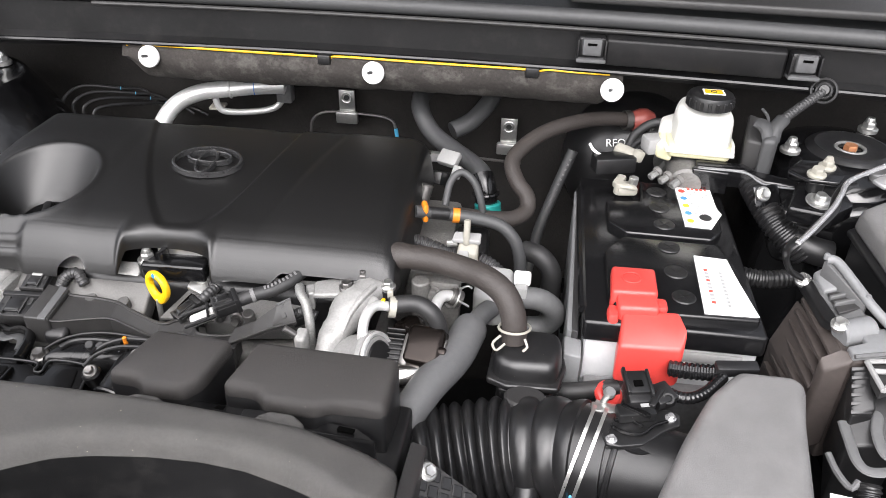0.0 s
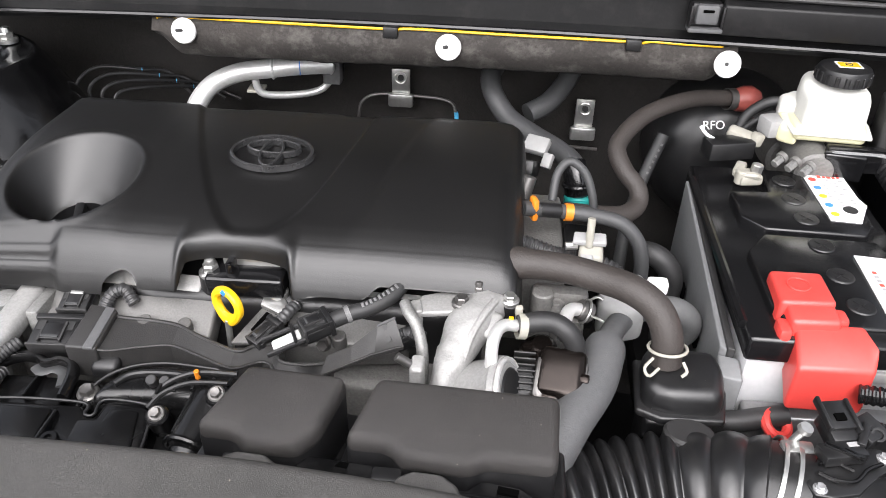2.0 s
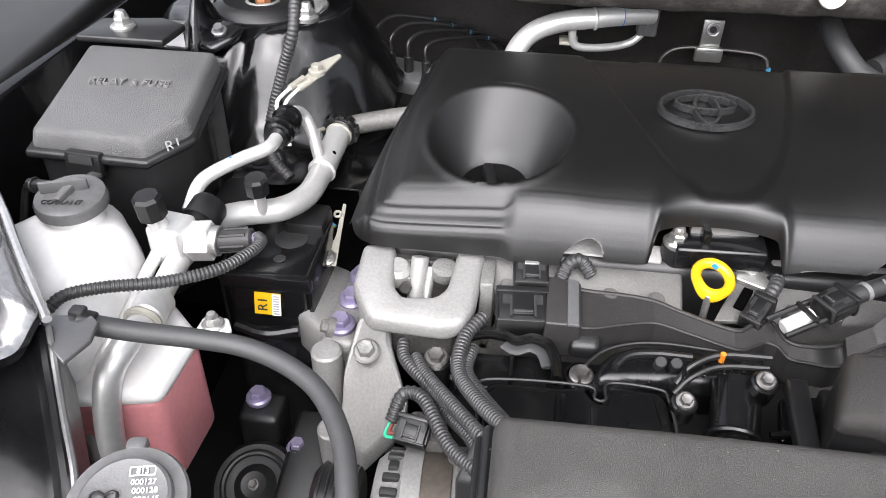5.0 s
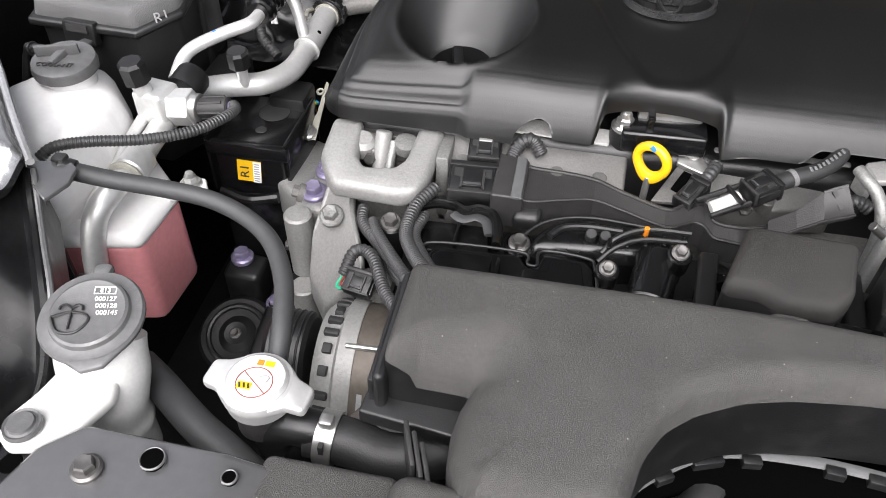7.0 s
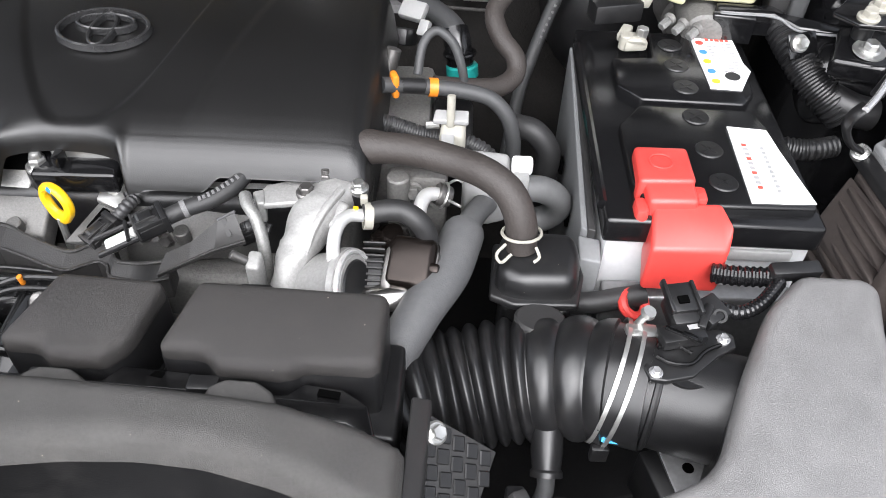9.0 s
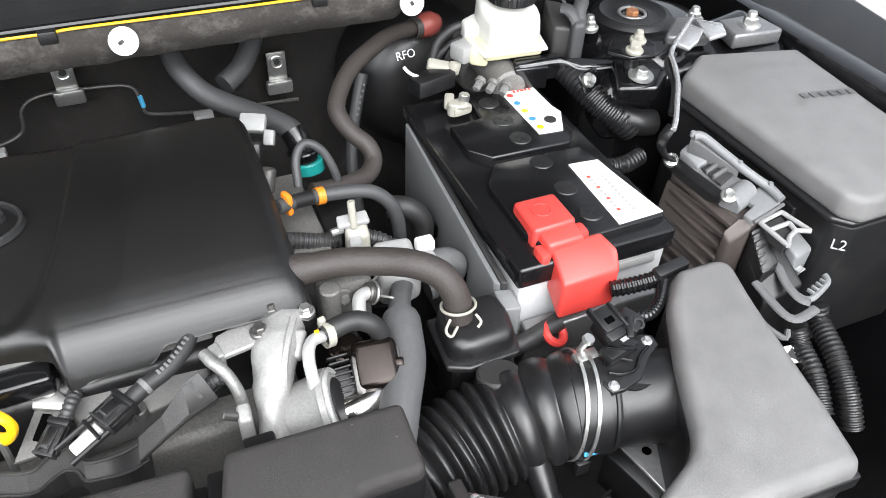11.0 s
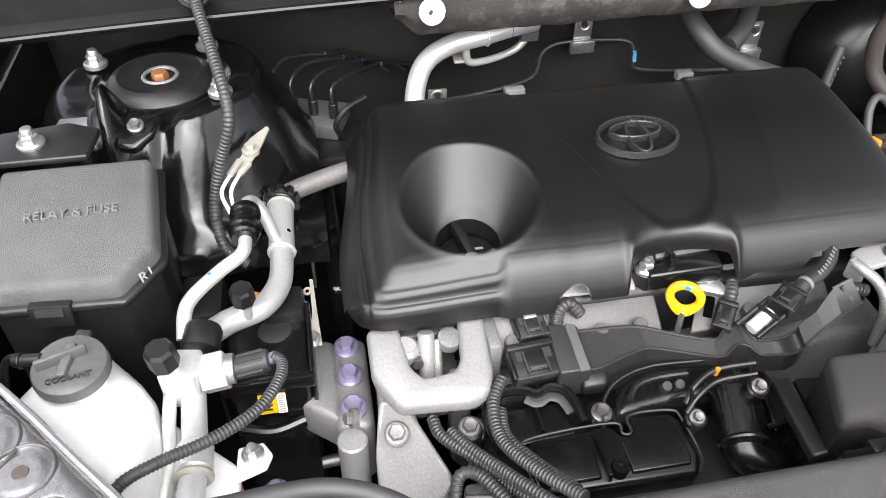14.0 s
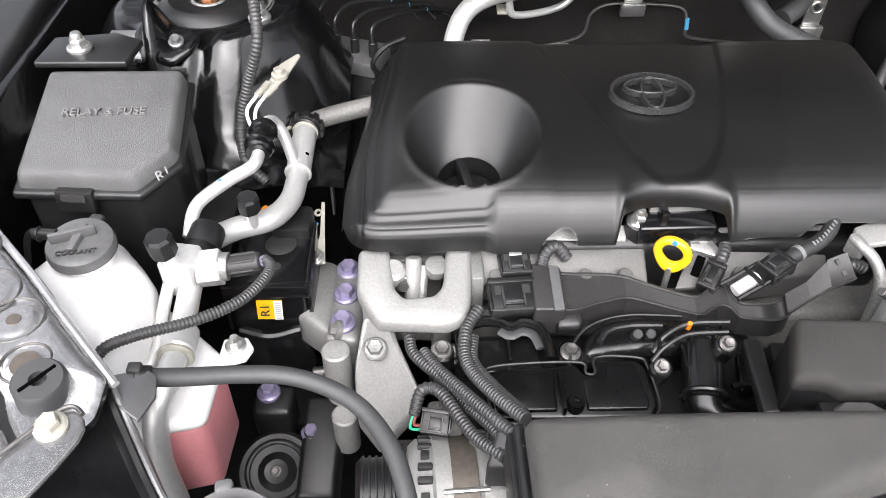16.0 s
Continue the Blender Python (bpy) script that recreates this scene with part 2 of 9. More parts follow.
def slab(top, depth, bev=0.003, seg=3, bm=None, taper=0.0):
    """A prism under the 3D polygon top, edges rounded. taper: how far the foot stands out from the top."""
    out = bm or bmesh.new()
    tmp = bmesh.new()
    c = sum((Vector(p) for p in top), Vector()) / len(top)
    a = [tmp.verts.new(p) for p in top]
    foot = []
    for p in top:
        p = Vector(p)
        d = Vector((p.x - c.x, p.y - c.y, 0))
        d = d.normalized() * taper if d.length > 0 else d
        foot.append(tmp.verts.new((p.x + d.x, p.y + d.y, p.z - depth)))
    tmp.faces.new(a)
    tmp.faces.new(foot[::-1])
    k = len(top)
    for i in range(k):
        tmp.faces.new((a[i], foot[i], foot[(i + 1) % k], a[(i + 1) % k]))
    bmesh.ops.recalc_face_normals(tmp, faces=tmp.faces[:])
    if bev > 0:
        bmesh.ops.bevel(tmp, geom=tmp.edges[:], offset=bev, segments=seg, affect="EDGES", profile=0.5)
    me = bpy.data.meshes.new("tmp")
    tmp.to_mesh(me)
    tmp.free()
    out.from_mesh(me)
    bpy.data.meshes.remove(me)
    return out


def box(x0, x1, y0, y1, z0, z1, bev=0.002, seg=2, bm=None, taper=0.0):
    return slab([(x0, y0, z1), (x1, y0, z1), (x1, y1, z1), (x0, y1, z1)], z1 - z0, bev, seg, bm, taper)


def obox(m, sx, sy, sz, bev=0.002, seg=2, bm=None):
    """A rounded box of size sx, sy, sz, centred at the pose m."""
    out = bm or bmesh.new()
    tmp = box(-sx / 2, sx / 2, -sy / 2, sy / 2, -sz / 2, sz / 2, bev, seg)
    tmp.transform(m)
    me = bpy.data.meshes.new("tmp")
    tmp.to_mesh(me)
    tmp.free()
    out.from_mesh(me)
    bpy.data.meshes.remove(me)
    return out


def frame_of(axis):
    return Vector(axis).normalized().to_track_quat("Z", "Y").to_matrix().to_4x4()


def lathe(profile, at, axis=(0, 0, 1), seg=28, bm=None, sx=1.0, sy=1.0):
    """Turns the profile, pairs (radius, height), about the axis through at."""
    bm = bm or bmesh.new()
    m = Matrix.Translation(at) @ frame_of(axis)
    rings = []
    for r, h in profile:
        if r < 1e-6:
            rings.append([bm.verts.new(m @ Vector((0, 0, h)))])
        else:
            rings.append([bm.verts.new(m @ Vector((sx * r * math.cos(2 * math.pi * i / seg), sy * r * math.sin(2 * math.pi * i / seg), h))) for i in range(seg)])
    for a, b in zip(rings, rings[1:]):
        for i in range(seg):
            j = (i + 1) % seg
            if len(a) == 1 and len(b) == 1:
                continue
            if len(a) == 1:
                bm.faces.new((a[0], b[i], b[j]))
            elif len(b) == 1:
                bm.faces.new((a[i], a[j], b[0]))
            else:
                bm.faces.new((a[i], a[j], b[j], b[i]))
    return bm


def rod(p, q, r, seg=16, bm=None, bev=0.15):
    """A solid cylinder from p to q with eased ends."""
    p, q = Vector(p), Vector(q)
    h = (q - p).length
    e = min(r, h / 2) * bev
    return lathe([(0, 0), (r - e, 0), (r, e), (r, h - e), (r - e, h), (0, h)], p, q - p, seg, bm)


def smooth_path(pts, step):
    """A spline through the points, cut into even steps."""
    pts = [Vector(p) for p in pts]
    ext = [2 * pts[0] - pts[1], *pts, 2 * pts[-1] - pts[-2]]
    dense = []
    for i in range(1, len(ext) - 2):
        p0, p1, p2, p3 = ext[i - 1:i + 3]
        for k in range(24):
            t = k / 24
            dense.append(0.5 * (2 * p1 + (p2 - p0) * t + (2 * p0 - 5 * p1 + 4 * p2 - p3) * t * t + (3 * p1 - p0 - 3 * p2 + p3) * t ** 3))
    dense.append(pts[-1])
    s = [0.0]
    for a, b in zip(dense, dense[1:]):
        s.append(s[-1] + (b - a).length)
    n = max(2, int(s[-1] / step))
    out, k = [], 0
    for i in range(n + 1):
        want = s[-1] * i / n
        while k < len(s) - 2 and s[k + 1] < want:
            k += 1
        f = (want - s[k]) / max(1e-9, s[k + 1] - s[k])
        out.append(dense[k].lerp(dense[k + 1], min(1, max(0, f))))
    return out, s[-1]


def tube(pts, r, step=0.004, seg=14, bm=None, flat=1.0):
    """A hose along the points; r is a radius or a function of the distance along it and its whole length."""
    bm = bm or bmesh.new()
    path, length = smooth_path(pts, step)
    up = Vector((0, 0, 1))
    t0 = (path[1] - path[0]).normalized()
    nrm = t0.cross(up)
    nrm = nrm.normalized() if nrm.length > 0.01 else Vector((1, 0, 0))
    rings = []
    for i, p in enumerate(path):
        t = (path[min(i + 1, len(path) - 1)] - path[max(i - 1, 0)]).normalized()
        nrm = (nrm - t * nrm.dot(t)).normalized()
        bi = t.cross(nrm)
        rad = r(length * i / (len(path) - 1), length) if callable(r) else r
        rings.append([bm.verts.new(p + rad * (math.cos(2 * math.pi * k / seg) * nrm + flat * math.sin(2 * math.pi * k / seg) * bi)) for k in range(seg)])
    for a, b in zip(rings, rings[1:]):
        for k in range(seg):
            j = (k + 1) % seg
            bm.faces.new((a[k], a[j], b[j], b[k]))
    bm.faces.new(rings[0][::-1])
    bm.faces.new(rings[-1])
    return bm


def ribbed(r, pitch=0.005, depth=0.14):
    return lambda s, length: r * (1 + depth * (0.5 if math.sin(2 * math.pi * s / pitch) > 0 else -0.5))


def conduit(pts, r, pitch=0.005, seg=10, bm=None):
    return tube(pts, ribbed(r, pitch), pitch / 4, seg, bm)


def ring(at, axis, r, w, seg=28, bm=None, sx=1.0, sy=1.0):
    """A torus about the axis."""
    bm = bm or bmesh.new()
    m = Matrix.Translation(at) @ frame_of(axis)
    loops = []
    for i in range(seg):
        a = 2 * math.pi * i / seg
        loops.append([bm.verts.new(m @ Vector((sx * (r + w * math.cos(2 * math.pi * k / 8)) * math.cos(a), sy * (r + w * math.cos(2 * math.pi * k / 8)) * math.sin(a), w * math.sin(2 * math.pi * k / 8)))) for k in range(8)])
    for i in range(seg):
        a, b = loops[i], loops[(i + 1) % seg]
        for k in range(8):
            bm.faces.new((a[k], a[(k + 1) % 8], b[(k + 1) % 8], b[k]))
    return bm


def band(at, axis, r, width, thick=0.0012, seg=28):
    """A flat hoop round the axis."""
    w = width / 2
    return lathe([(r, -w), (r + thick, -w), (r + thick, w), (r, w), (r, -w)], at, axis, seg)


def bolt(parent, at, axis=(0, 0, 1), r=0.008, material=None, label="", stud=False, name="bolt"):
    """A hexagon head with its flange; stud: a nut with the thread standing out."""
    bm = bmesh.new()
    lathe([(0, -0.004), (r * 1.45, -0.004), (r * 1.5, 0.0005), (r * 1.25, r * 0.28), (0, r * 0.3)], at, axis, 24, bm)
    lathe([(0, 0), (r, 0), (r, r * 0.95), (r * 0.86, r * 1.15), (r * 0.5, r * 1.12), (0, r * 1.0)], at, axis, 6, bm)
    if stud:
        lathe([(0, 0), (r * 0.7, 0), (r * 0.7, r * 1.5), (r * 0.55, r * 1.85), (0, r * 1.95)], at, axis, 12, bm)
    return part(name, bm, material or M_ZINC, parent, label, sharp=25)


def text_mesh(words, size, m, extrude=0.0004):
    cu = bpy.data.curves.new("text", "FONT")
    cu.body, cu.size, cu.extrude, cu.align_x, cu.align_y = words, size, extrude, "CENTER", "CENTER"
    tmp = new("text_source", cu)
    dg = bpy.context.evaluated_depsgraph_get()
    me = bpy.data.meshes.new_from_object(tmp.evaluated_get(dg))
    bpy.data.objects.remove(tmp)
    bpy.data.curves.remove(cu)
    me.transform(m)
    return me


def lettering(name, words, size, m, material, parent, label="", extrude=0.0004):
    return part(name, text_mesh(words, size, m, extrude), material, parent, label)


def bar(parent, m, sx, sy, material, name="print_bar", label="", h=0.0006):
    return part(name, obox(m, sx, sy, h, 0), material, parent, label)


def sstep(a, b, x):
    t = min(1.0, max(0.0, (x - a) / (b - a)))
    return t * t * (3 - 2 * t)


def hose(name, pts, r, material, label, step=0.004, seg=16, category="hose"):
    return solid(name, tube(pts, r, step, seg), material, label, category)


def along(tab, x):
    for (xa, a), (xb, b) in zip(tab, tab[1:]):
        if x <= xb:
            return a + (b - a) * max(0, (x - xa) / (xb - xa))
    return tab[-1][1]


def pillow(rim, top, res=0.003, fall=lambda x, y, r: r, foot=0.05):
    """A sheet over the closed outline rim, triples (x, y, edge radius), its edges rolled down; and the skirt below them."""
    dense = []
    for (xa, ya, ra), (xb, yb, rb) in zip(rim, rim[1:] + rim[:1]):
        n = max(2, int(math.hypot(xb - xa, yb - ya) / 0.002))
        dense += [(xa + (xb - xa) * k / n, ya + (yb - ya) * k / n, ra + (rb - ra) * k / n) for k in range(n)]
    for _ in range(6):
        dense = [tuple((p[i] + 2 * q[i] + r[i]) / 4 for i in range(3)) for p, q, r in zip(dense[-1:] + dense[:-1], dense, dense[1:] + dense[:1])]
    line = np.array(dense)
    nxt = np.roll(line, -1, axis=0)
    x0, x1, y0, y1 = line[:, 0].min(), line[:, 0].max(), line[:, 1].min(), line[:, 1].max()
    nx, ny = int((x1 - x0) / res) + 4, int((y1 - y0) / res) + 4
    nodes, used = {}, {}
    for i in range(nx):
        for j in range(ny):
            x, y = x0 + (i - 1.5) * res, y0 + (j - 1.5) * res
            dist = np.hypot(line[:, 0] - x, line[:, 1] - y)
            k = int(dist.argmin())
            cross = (line[:, 1] > y) != (nxt[:, 1] > y)
            at = line[:, 0] + (y - line[:, 1]) / np.where(nxt[:, 1] == line[:, 1], 1e-9, nxt[:, 1] - line[:, 1]) * (nxt[:, 0] - line[:, 0])
            inside = bool(np.count_nonzero(cross & (x < at)) % 2)
            if inside or dist[k] < 0.7 * res:
                nodes[i, j] = (x, y, float(dist[k]) if inside else 0.0, k)
    cells = [(i, j) for i, j in nodes if all(c in nodes for c in ((i + 1, j), (i, j + 1), (i + 1, j + 1)))]
    sheet = bmesh.new()

    def vert(c):
        if c not in used:
            used[c] = sheet.verts.new((nodes[c][0], nodes[c][1], 0))
        return used[c]

    for i, j in cells:
        sheet.faces.new([vert(c) for c in ((i, j), (i + 1, j), (i + 1, j + 1), (i, j + 1))])
    for c, v in used.items():
        x, y, d, k = nodes[c]
        if v.is_boundary:
            x, y, d = float(line[k, 0]), float(line[k, 1]), 0.0
        r = float(line[k, 2])
        share = 1 - min(1.0, d / r)
        v.co = (x, y, top(x, y) - fall(x, y, r) * (1 - math.sqrt(max(0.0, 1 - share * share))))
    wall = bmesh.new()
    for e in [e for e in sheet.edges if e.is_boundary]:
        a, b = e.verts[0].co, e.verts[1].co
        wall.faces.new([wall.verts.new(p) for p in (a, b, b - Vector((0, 0, foot)), a - Vector((0, 0, foot)))])
    bmesh.ops.remove_doubles(wall, verts=wall.verts[:], dist=0.0002)
    return sheet, wall


# ---- the setting: ground, body shell round the engine bay ----
solid("ground", box(-30, 30, -30, 30, -0.1, 0, 0), M_CONCRETE, "grey concrete floor under the car", "floor", kind="structure")
solid("undertray", box(-1.05, 0.59, 0.07, 1.22, 0.37, 0.43, 0.004), M_BLACK, "black plastic tray under the engine", "tray", kind="structure")
solid("wall_left", box(-1.06, -1.02, 0.1, 1.3, 0.40, 1.085, 0.006), M_PAINT, "glossy black inner wing panel", "panel", kind="structure")
solid("wall_right", box(0.56, 0.60, 0.1, 1.3, 0.40, 1.085, 0.006), M_PAINT, "glossy black inner wing panel", "panel", kind="structure")
solid("wall_front", box(-1.0, 0.54, 0.06, 0.1, 0.40, 0.95, 0.006), M_BLACK, "black radiator panel at the nose", "panel", kind="structure")

firewall = thing("firewall", "dark brown felt-covered bulkhead with pressed seams", "bulkhead", (-0.23, 1.18, 0.43), kind="structure")
bm = bmesh.new()
GX, GZ = 120, 50
grid = [[bm.verts.new((-1.02 + 1.58 * i / GX, 1.165 + 0.012 * noise.noise(Vector((i * 0.13, j * 0.17, 3.1))) - 0.02 * sstep(0.2, 0.5, noise.noise(Vector((i * 0.05, j * 0.09, 7.7)))), 0.43 + 0.75 * j / GZ)) for j in range(GZ + 1)] for i in range(GX + 1)]
for i in range(GX):
    for j in range(GZ):
        bm.faces.new((grid[i][j], grid[i + 1][j], grid[i + 1][j + 1], grid[i][j + 1]))
part("felt", bm, M_FELT, firewall)
part("steel_panel", box(-1.02, 0.56, 1.20, 1.23, 0.43, 1.2, 0.003), M_PAINT, firewall)

# the hood stands open over the bay on its rear hinges
hood = slab([(-0.96, 1.30, 1.32), (0.49, 1.30, 1.32), (0.46, 0.45, 2.17), (-0.93, 0.45, 2.17)], 0.03, 0.01)
solid("hood", hood, M_MASK, "open bonnet with a dark lined underside", "bonnet", kind="structure")

# wings beside the bay
for nm, xa, xb in (("wing_left", -1.17, -1.03), ("wing_right", 0.57, 0.70)):
    solid(nm, slab([(xa, 0.0, 1.02), (xb, 0.0, 1.04), (xb, 1.3, 1.13), (xa, 1.3, 1.11)], 0.05, 0.012), M_BLACK, "black front wing edge beside the engine bay", "wing", kind="structure")

# ---- cowl: black panel, weatherstrip rail, catch brackets ----
cowl = thing("cowl_panel", "black plastic cowl panel below the windscreen", "cowl", (-0.23, 1.02, 1.13), kind="structure")
bm = bmesh.new()
prof = [(1.010, 1.140), (1.004, 1.150), (1.016, 1.158), (1.018, 1.200), (1.030, 1.212), (1.26, 1.235), (1.28, 1.225)]
rows = []
for i in range(81):
    x = -1.04 + 1.62 * i / 80
    bow = 0.05 * ((x + 0.23) / 0.8) ** 2
    rows.append([bm.verts.new((x, y - bow, z)) for y, z in prof])
for a, b in zip(rows, rows[1:]):
    for k in range(len(prof) - 1):
        bm.faces.new((a[k], b[k], b[k + 1], a[k + 1]))
part("face", bm, M_MASK, cowl)


def bowed(y, z, x0, x1, n=14):
    return [(x0 + (x1 - x0) * i / n, y - 0.05 * ((x0 + (x1 - x0) * i / n + 0.23) / 0.8) ** 2, z) for i in range(n + 1)]


part("weatherstrip", tube(bowed(1.012, 1.216, -1.04, 0.58), 0.0105, 0.02, 14), M_RUBGREY, cowl, "grey rubber weatherstrip rail")
part("trim_rail", tube(bowed(1.004, 1.203, -0.62, 0.58), 0.003, 0.02, 10), M_GREYP, cowl, "thin grey edge")
part("lower_lip", tube(bowed(1.002, 1.150, -1.04, 0.58), 0.0035, 0.02, 8), M_GLOSS, cowl)
for cx in (0.062, 0.322):
    yb = 1.0 - 0.05 * ((cx + 0.23) / 0.8) ** 2
    catch = part("catch", box(cx - 0.017, cx + 0.017, yb - 0.006, yb + 0.012, 1.170, 1.196, 0.003), M_BLACK, cowl, "black moulded clip bracket")
    part("tongue", box(cx - 0.0125, cx + 0.0125, yb - 0.014, yb - 0.004, 1.174, 1.196, 0.003), M_SLEEVE, catch)
    part("slot", box(cx - 0.006, cx + 0.006, yb - 0.0155, yb - 0.012, 1.188, 1.191, 0.0008), M_HOLESHADE, catch)
    part("foot", box(cx - 0.019, cx + 0.019, yb - 0.015, yb + 0.004, 1.165, 1.170, 0.0015), M_SLEEVE, catch)
    for sd in (-1, 1):
        part("cheek", box(cx + sd * 0.0175 - 0.0012, cx + sd * 0.0175 + 0.0012, yb - 0.012, yb + 0.004, 1.168, 1.194, 0.0008), M_BLACK, catch)
part("raised_panel", slab([(0.08, 0.985, 1.195), (0.30, 0.972, 1.195), (0.30, 0.985, 1.2), (0.08, 0.998, 1.2)], 0.034, 0.003), M_MASK, cowl)
solid("wiper_tray", slab([(0.03, 1.04, 1.236), (0.56, 1.02, 1.236), (0.56, 1.26, 1.262), (0.03, 1.26, 1.262)], 0.012, 0.004), M_GREYP, "dark grey plastic wiper tray on the cowl", "tray", kind="structure")

# ---- insulation pad with yellow edge and three push clips ----
pad = thing("insulation_pad", "dark fibrous insulation pad with a yellow edge line", "insulation", (-0.24, 1.02, 1.07))
bm = bmesh.new()
rows = []
for i in range(101):
    x = -0.592 + 0.70 * i / 100
    end = min(sstep(-0.592, -0.56, x), sstep(0.108, 0.08, x))
    top = 1.143
    low = 1.120 - 0.024 * end - 0.004 * sstep(-0.1, -0.5, x) + 0.003 * noise.noise(Vector((x * 30, 0, 1)))
    n1 = 0.004 * noise.noise(Vector((x * 22, 3, 1)))
    rows.append([bm.verts.new(p) for p in ((x, 1.028, top), (x, 0.998, top + 0.002), (x, 0.990 + n1, top - 0.012), (x, 0.994 + n1, (top + low) / 2), (x, 1.004 + n1, low + 0.006), (x, 1.016, low), (x, 1.035, low + 0.004))])
for a, b in zip(rows, rows[1:]):
    for k in range(6):
        bm.faces.new((a[k], b[k], b[k + 1], a[k + 1]))
    bm.faces.new((a[6], b[6], b[0], a[0]))
part("mat", bm, M_INSUL, pad, sharp=60)
for xa, xb in ((-0.585, -0.305), (-0.288, -0.02), (-0.004, 0.09)):
    part("yellow_edge", tube([(xa, 0.999, 1.142), (xa + 0.012, 0.996, 1.147), ((xa + xb) / 2, 0.995, 1.1465), (xb, 0.995, 1.146)], 0.0016, 0.006, 6), M_YELLOW, pad, "bright yellow edge line")
for xa in (-0.297, -0.012):
    part("tape", box(xa - 0.009, xa + 0.009, 0.989, 1.008, 1.136, 1.150, 0.002), M_BLACK, pad)
for cx, cy, cz in ((-0.550, 0.988, 1.133), (-0.227, 0.985, 1.131), (0.094, 0.976, 1.132)):
    clip = part("push_clip", lathe([(0, 0.004), (0.0075, 0.0045), (0.0145, 0.003), (0.0155, 0.0), (0.0145, -0.002), (0, -0.003)], (cx, cy, cz), (0.05, -1, 0.25), 24), M_WHITE, pad, "white plastic push clip")
    part("pin", rod((cx, cy + 0.002, cz), (cx - 0.004, cy - 0.012, cz + 0.004), 0.0022, 8), M_INK, clip)

# ---- strut towers ----


def strut_tower(cx, cy, cz, flip, label):
    t = thing("strut_tower", label, "strut tower", (cx, cy, cz - 0.4))
    body = bmesh.new()
    ringsv = []
    k = 0.84 if flip else 1.0
    for r, h in ((0.075 * k, 0.004), (0.1 * k, -0.002), (0.118 * k, -0.015), (0.13 * k, -0.05), (0.14 * k, -0.13), (0.15 * k, -0.4)):
        ringsv.append([body.verts.new((cx + r * (1.0 + 0.12 * math.cos(3 * a)) * math.cos(a), cy + r * 1.05 * math.sin(a), cz + h)) for a in [2 * math.pi * i / 48 for i in range(48)]])
    for a, b in zip(ringsv, ringsv[1:]):
        for i in range(48):
            body.faces.new((a[i], a[(i + 1) % 48], b[(i + 1) % 48], b[i]))
    body.faces.new(ringsv[0])
    if flip:
        part("tower", body, M_PAINT, t)
    else:
        body.free()
    part("mount_dish", lathe([(0, 0.003), (0.018, 0.003), (0.021, 0.007), (0.034, 0.006), (0.044, 0.010), (0.052, 0.007), (0.058, 0.0), (0.058, -0.004)], (cx, cy, cz), (0, 0, 1), 36), M_BLACK, t, "black rubber strut top mount")
    part("steel_cup", ring((cx, cy, cz + 0.006), (0, 0, 1), 0.0175, 0.0022), M_CASTM, t, "worn steel cup edge")
    part("centre_nut", lathe([(0, 0.009), (0.0080, 0.009), (0.0090, 0.007), (0.0090, 0)], (cx, cy, cz + 0.002), (0, 0, 1), 6), M_RUSTNUT, t, "copper-coloured centre nut", sharp=25)
    for ang in (195, 325, 60) if flip else (150, 322, 55):
        a = radians(ang)
        bolt(t, (cx + 0.082 * math.cos(a), cy + 0.075 * math.sin(a), cz + 0.008), (0, 0, 1), 0.0085, M_ZINC, stud=True, name="nut")
    return t


strut_tower(-0.852, 0.960, 1.09, False, "glossy black strut tower with rubber mount and zinc nuts")
strut_tower(0.402, 0.960, 1.075, True, "glossy black strut tower beside the brake reservoir")

# pressed apron flanges in front of the towers
ap = thing("apron_flange", "glossy black pressed panel behind the fuse box", "body panel", (-0.9, 0.83, 0.9))
bm = bmesh.new()
PY = 80


def pressed(x, y):
    """Height of the pressed sheet that carries the strut mount and falls to the fuse box."""
    rr = math.hypot((x + 0.852) / 1.12, y - 0.962)
    z = 1.092 - 0.115 * sstep(0.088, 0.165, rr)
    z -= 0.004 * sstep(0.066, 0.060, rr)
    z += 0.005 * math.exp(-((rr - 0.094) / 0.005) ** 2) * sstep(-0.86, -0.83, x)
    z += 0.040 * math.exp(-((x + 0.894) / 0.011) ** 2) * sstep(0.80, 0.86, y) * sstep(0.93, 0.88, y)
    z += 0.014 * math.exp(-(((x + 0.815) / 0.04) ** 2 + ((y - 0.812) / 0.012) ** 2))
    z += 0.020 * sstep(0.12, 0.17, rr) * sstep(-0.93, -0.97, x)
    crease = 0.0050 * noise.noise(Vector((x * 36, y * 24, 1.7))) * sstep(0.085, 0.11, rr)
    crease -= 0.010 * math.exp(-((x + 0.845 - 0.4 * (y - 0.86)) / 0.010) ** 2) * sstep(0.80, 0.83, y) * sstep(0.90, 0.87, y)
    return z + crease + 0.003 * noise.noise(Vector((x * 19, y * 19, 0.3)))


